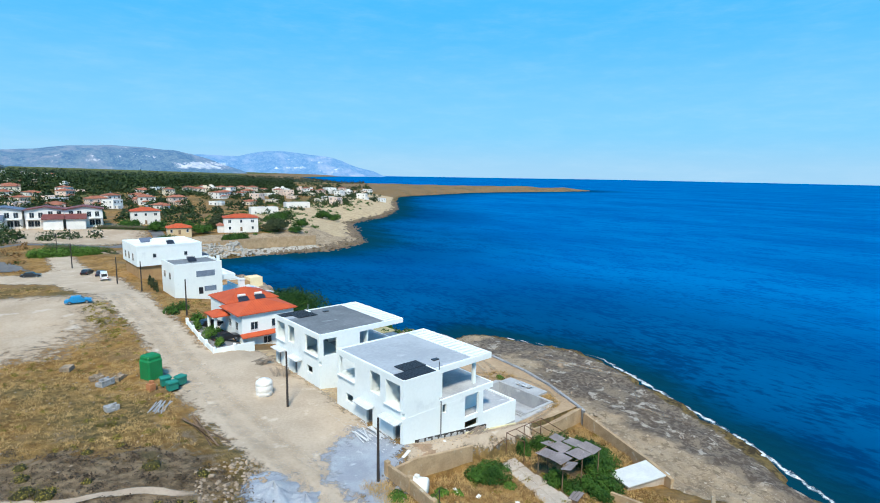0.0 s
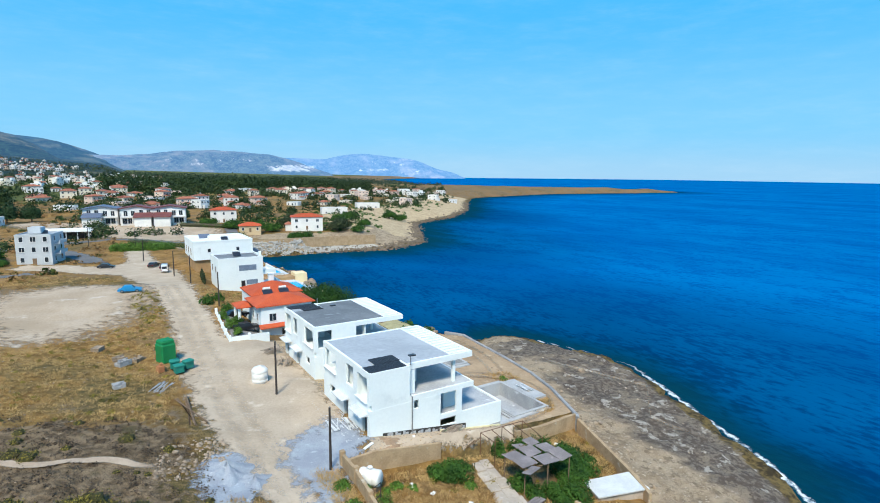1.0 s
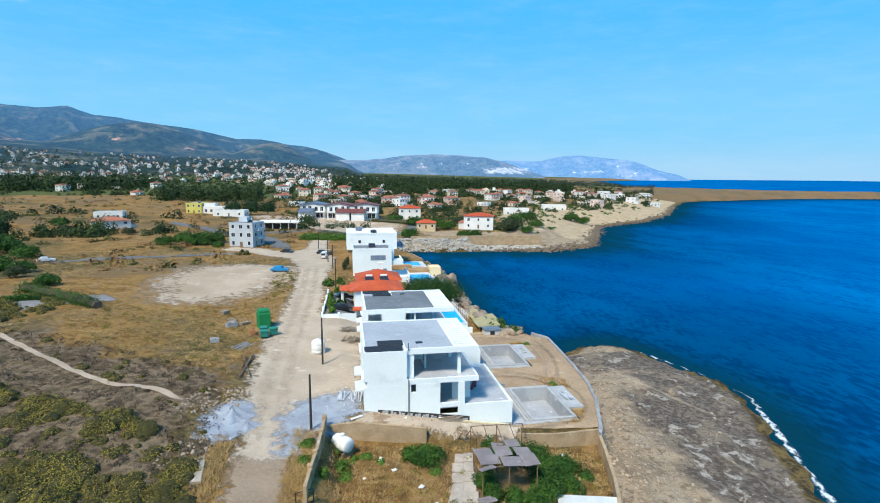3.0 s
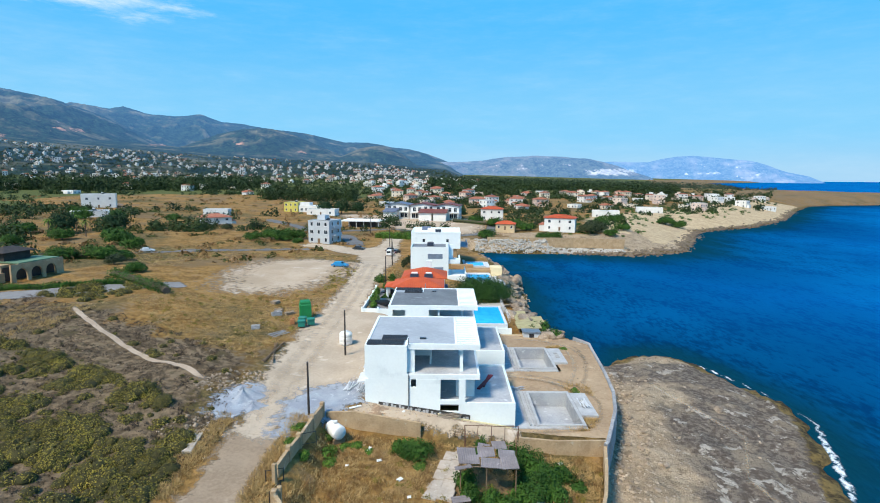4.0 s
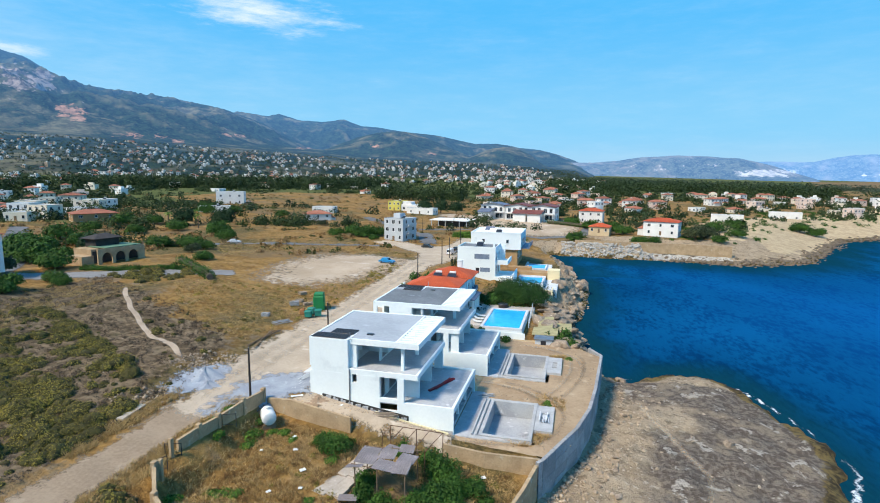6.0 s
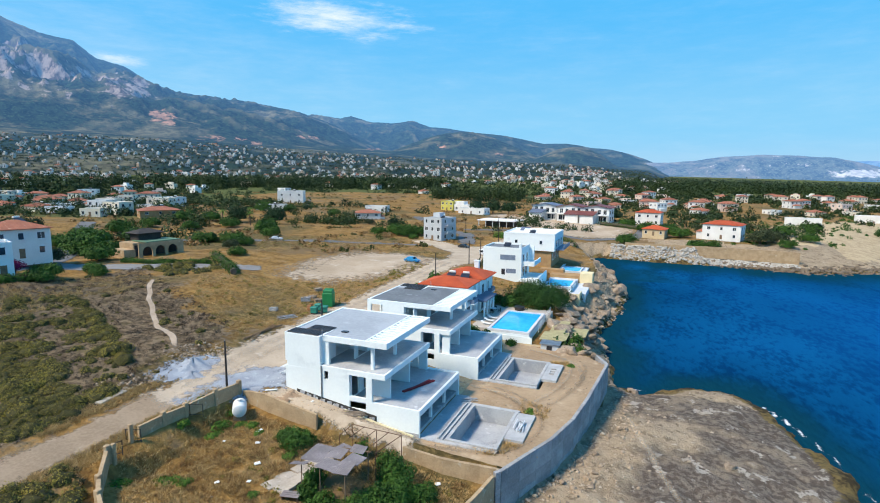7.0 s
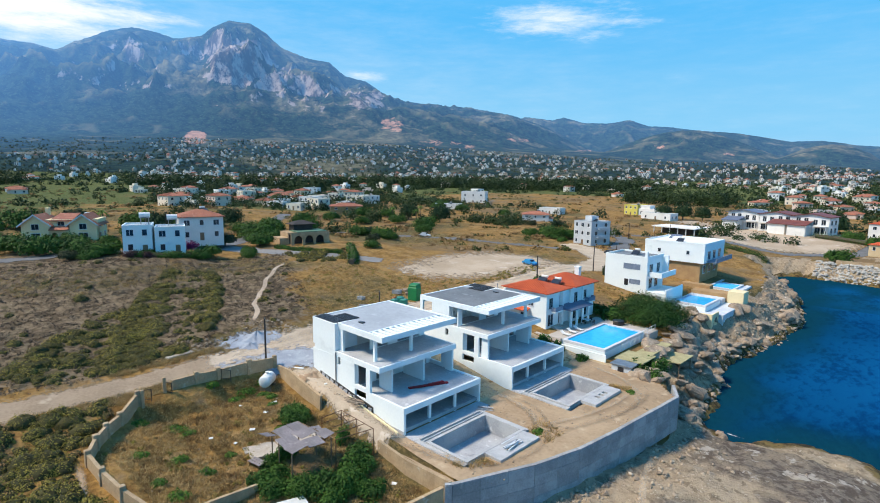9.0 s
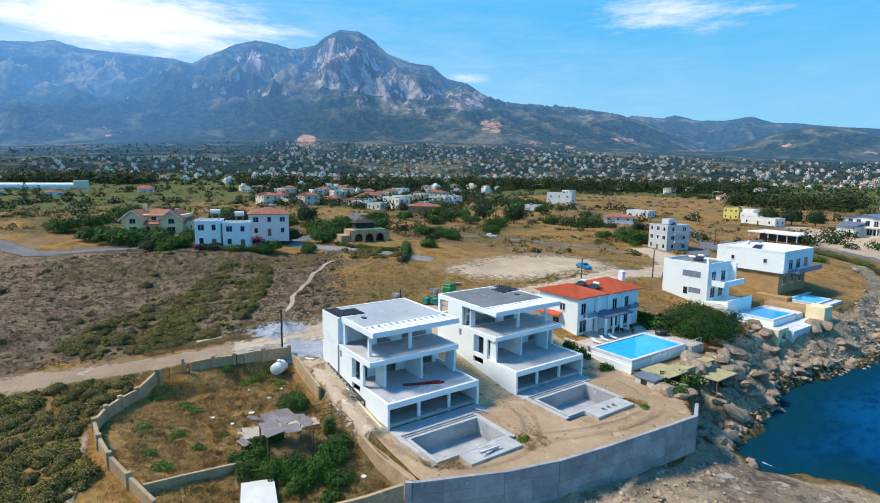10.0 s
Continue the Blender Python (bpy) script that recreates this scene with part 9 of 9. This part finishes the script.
# bearings, distances, houses: rows on the plain, then hamlets up the foot of the mountains
VILLAGES = [((-72, -44), 480, 900, 60), ((-96, -72), 700, 1000, 14), ((-44, -8), 820, 1150, 60), ((-10, 4), 640, 1150, 84), ((14, 29), 640, 780, 22), ((-92, -70), 1150, 1600, 130), ((-72, -44), 950, 1500, 200), ((-72, -42), 1500, 2250, 300),
            ((-44, -24), 1100, 1600, 130), ((-44, -26), 1600, 2250, 170), ((-24, 6), 1150, 1700, 150), ((-24, -4), 1700, 2300, 80), ((-9.5, -3.5), 1330, 1400, 60)]


def far_houses():
    """Villages beyond half a kilometre; from a kilometre on, walls, roofs and shaded openings in joined meshes."""
    walls, roofs, panes = Geo(), Geo(), Geo()
    for (a0, a1), r0, r1, n in VILLAGES:
        for _ in range(n * 20):
            if not n:
                break
            a, r = RNG.uniform(a0, a1), RNG.uniform(r0, r1)
            x, y = polar(a, r)
            # houses gather along lanes and leave woods and fields between
            if n > 60 and wobble(np.array(x), np.array(y), 310, 1.0) + 0.5 * wobble(np.array(x), np.array(y), 120, 2.0) + RNG.uniform(-0.4, 0.4) < 0.14:
                continue
            if signed_distance(np.array(x), np.array(y), COAST) < 25 or (r < 1000 and not clear_of(x, y, 9)) or math.hypot((x + 150) / 130, (y - 420) / 90) < 1 or any(abs(a - c) < wd and lo < r < hi for c, wd, lo, hi in WOOD_BELTS):
                continue
            n -= 1
            z = far_z(x, y)
            w, d, h, t = RNG.uniform(6.5, 11.5), RNG.uniform(6, 8.5), RNG.choice([3.0, 5.2, 5.8, 8.0], p=[0.40, 0.38, 0.18, 0.04]), RNG.uniform(-0.3, 0.9)
            if r > 1150:
                w, d = 0.8 * w, 0.8 * d
            if r < 950:
                TAKEN.append((x, y, 7))
                near_house(x, y, z, w, d, h, t)
            GARDENS.append((x, y, 10))
            if r < 950:
                continue
            c, s = math.cos(t), math.sin(t)
            put = lambda pts: [(x + c * px - s * py, y + s * px + c * py, z + pz) for px, py, pz in pts]
            box = Geo().box(-w / 2, -d / 2, -6, w / 2, d / 2, h)
            walls.add(put(box.v), box.f)
            red = RNG.uniform() < 0.22
            top = hip_roof(-w / 2, -d / 2, w / 2, d / 2, h, 2.0, 0.6) if red else Geo().box(-w * 0.2, -d * 0.25, h, w * 0.25, d * 0.2, h + 2.2)
            (roofs if red else walls).add(put(top.v), top.f)
            for px in (-w * 0.27, w * 0.22):
                for pz in ((0.6,) if h < 4 else (0.6, 3.6)):
                    panes.add(put([(px - 1.0, -d / 2 - 0.06, pz), (px + 1.0, -d / 2 - 0.06, pz), (px + 1.0, -d / 2 - 0.06, pz + 1.8), (px - 1.0, -d / 2 - 0.06, pz + 1.8)]), [(0, 1, 2, 3)])
    return walls, roofs, panes


# dense woods of the plain: bearing, half width, nearest and farthest
WOOD_BELTS = [(-35, 14, 640, 790), (-14.5, 5, 470, 540), (-87, 6, 640, 760), (-56, 3, 520, 580), (14, 15, 1250, 1750), (-66, 3, 470, 520), (-22, 4, 700, 780), (3, 5, 640, 690), (11, 13, 790, 960), (-50, 8, 640, 700), (-66, 7, 640, 690)]
m, n, l, bsdf = nodes_of("village walls")
tone_ = n.new("ShaderNodeNewGeometry").outputs["Random Per Island"]
l.new(blend(n, l, ramp(n, l, tone_, 0.45, 1.0), (0.64, 0.63, 0.61), (0.44, 0.33, 0.24)), bsdf.inputs["Base Color"])
bsdf.inputs["Roughness"].default_value = 0.9
VILLAGE = m
vw, vr, vp = far_houses()
village = part("far_village", vw, VILLAGE)
tagged(village, "white and cream houses of distant villages", "village", kind="stuff")
tagged(part("roofs", vr, TILE_OLD, village), kind="stuff"), tagged(part("windows", vp, GLASS, village), kind="stuff")


def far_woods():
    """Groves, orchards, gardens and hedges of the plain: each tree a loose clump of leaf tufts."""
    cs, sizes = [], []

    def grow(x, y, q, tall):
        r = math.hypot(x - 40, y)
        k = 150 if r < 320 else 84 if r < 480 else 40 if r < 700 else 18 if r < 1100 else 9
        leaf = {150: 0.15, 84: 0.205, 40: 0.28, 18: 0.36, 9: 0.5}[k] * min(q, 3.2)
        k = int(k * max(1.0, (q / 3.2) ** 1.6))
        cs.append(dome(k, x, y, far_z(x, y) - 0.4, q, q * tall, 0.4))
        sizes.append(np.full(k, leaf))

    # every garden has a few trees beside and before the house
    for x, y, reach in GARDENS:
        r = math.hypot(x - 40, y)
        for _ in range(6 if r < 700 else 5):
            a, k = RNG.uniform(0, 6.283), RNG.uniform(0.9, 1.8)
            px, py = x + reach * k * math.cos(a), y + reach * k * math.sin(a)
            if signed_distance(np.array(px), np.array(py), COAST) > 20 and (r > 950 or clear_of(px, py, -1)):
                grow(px, py, RNG.uniform(1.9, 4.8 if r < 700 else 3.8), RNG.uniform(0.9, 1.6))
    for c, wd, lo, hi in WOOD_BELTS:
        area = radians(2 * wd) * (hi * hi - lo * lo) / 2
        for _ in range(int(area / (95 if lo < 1000 else 420))):
            a, r = c + wd * RNG.uniform(-1, 1), RNG.uniform(lo, hi)
            x, y = polar(a, r)
            if wobble(np.array(x), np.array(y), 60, 2.0) > -0.75 and signed_distance(np.array(x), np.array(y), COAST) > 40 and clear_of(x, y, 0):
                grow(x, y, *((RNG.uniform(5.0, 8.0), RNG.uniform(1.5, 2.2)) if lo < 1000 else (RNG.uniform(3.0, 4.5), 0.9)))
    n = 12500
    while n:
        a = RNG.uniform(-104, 32)
        r = (165 if a < -42 else 240) + 2100 * RNG.uniform() ** 1.1
        x, y = polar(a, r)
        p = np.array(x), np.array(y)
        grove = wobble(*p, 300, 4.0) * 0.7 + wobble(*p, 90, 2.0) * 0.6 + RNG.uniform(-0.35, 0.35) + (0.35 if r > 700 else 0.1 if r > 400 else -0.02)
        if grove < (0.6 if a < -70 and r < 640 else 0.16) or math.hypot((x + 150) / 130, (y - 420) / 90) < 1 or signed_distance(*p, COAST) < 40 or not clear_of(x, y, 0):
            continue
        n -= 1
        grow(x, y, RNG.uniform(1.8, 4.2), RNG.uniform(0.9, 1.7))
    near = [i for i, c in enumerate(cs) if math.hypot(c[0][0] - 40, c[0][1]) < 1050]
    far = sorted(set(range(len(cs))) - set(near))
    return [(np.concatenate([cs[i] for i in pick]), np.concatenate([sizes[i] for i in pick])) for pick in (near, far)]


WOODS = leaf_mat("far dark trees", (0.005, 0.020, 0.008), (0.048, 0.076, 0.020), 0.03)
# paler, greyer leaf colour stands in for haze over the far trees
HAZY_GROVES = leaf_mat("hazy far groves", (0.022, 0.042, 0.028), (0.062, 0.088, 0.052), 0.02)
for (wc, wsz), name, material, label in zip(far_woods(), ("far_woods", "hill_groves"), (WOODS, HAZY_GROVES), ("dark green groves and orchards across the plain", "groves between the hill villages, greyed by painted haze")):
    tagged(new(name, fast_mesh(name, *leaf_quads(wc, wsz), material)), label, "woods", kind="stuff")


HEAD = [(112, 250), (150, 258), (180, 305), (206, 352), (262, 388), (330, 460), (300, 520), (200, 460), (140, 400), (100, 330), (92, 290)]
pts = inside(HEAD, 900)
pts = pts[wobble(pts[:, 0], pts[:, 1], 42, 3.0) + 0.6 * wobble(pts[:, 0], pts[:, 1], 15, 1.0) + RNG.uniform(-0.3, 0.3, len(pts)) > 0.12]
pts = pts[signed_distance(pts[:, 0], pts[:, 1], COAST) > 24]
scatter("headland_bushes", pts, RNG.uniform(0.8, 2.4, len(pts)), 0.8, 70, 0.28, LEAF, "green bushes over the sandy headland", "bushes")
edge = []
for i in range(1700):
    k = RNG.uniform(26, 33)
    (ax, ay), (bx, by) = COAST[int(k)], COAST[int(k) + 1]
    x, y = ax + (bx - ax) * (k % 1) + RNG.normal(-1.5, 2.2), ay + (by - ay) * (k % 1) + RNG.normal(1.5, 2.2)
    edge.append((x, y, max(ground_z(x, y), SEA - 0.2)))
stones("stones", edge, RNG.uniform(0.5, 1.5, len(edge)), mat("brown shore rock", (0.20, 0.155, 0.11), (0.12, 0.09, 0.065), 0.4, 3, 0.9, bump=0.5), "brown broken rock along the headland's edge", flat=0.8)


def plain_bushes(n):
    """Low bushes and dry clumps over the open fields of the plain."""
    keep, sizes = [], []
    while n:
        a, r = RNG.uniform(-98, 16), 130 + 420 * RNG.uniform() ** 1.1
        x, y = polar(a, r)
        p = np.array(x), np.array(y)
        if signed_distance(*p, COAST) < 30 or wobble(*p, 47, 1.0) + 0.7 * wobble(*p, 17, 2.0) + RNG.uniform(-0.4, 0.4) < 0.25 or signed_distance(*p, LOT) > -3 or signed_distance(*p, ROAD) > -2 or not clear_of(x, y, -2) or x > 16:
            continue
        n -= 1
        q = RNG.uniform(0.5, 1.0) ** 2 * 2.4
        keep.append(dome(44, x, y, far_z(x, y) - 0.2, q, 0.75 * q, 0.4))
        sizes.append(np.full(44, 0.2 * q))
    return np.concatenate(keep), np.concatenate(sizes)


LOT = [(-6, 88), (-13, 108), (-11, 130), (2, 134), (14, 130), (20, 120), (18, 108), (12, 95), (6, 88)]
for count, material, label in ((900, leaf_mat("dark field bushes", (0.014, 0.028, 0.006), (0.085, 0.10, 0.022), 0.1), "dark green bushes over the dry fields"), (1300, RUSSET, "russet clumps of dead weeds over the fields")):
    bc, bs = plain_bushes(count)
    tagged(new("field_bushes", fast_mesh("field_bushes", *leaf_quads(bc, bs), material)), label, "bushes", kind="stuff")
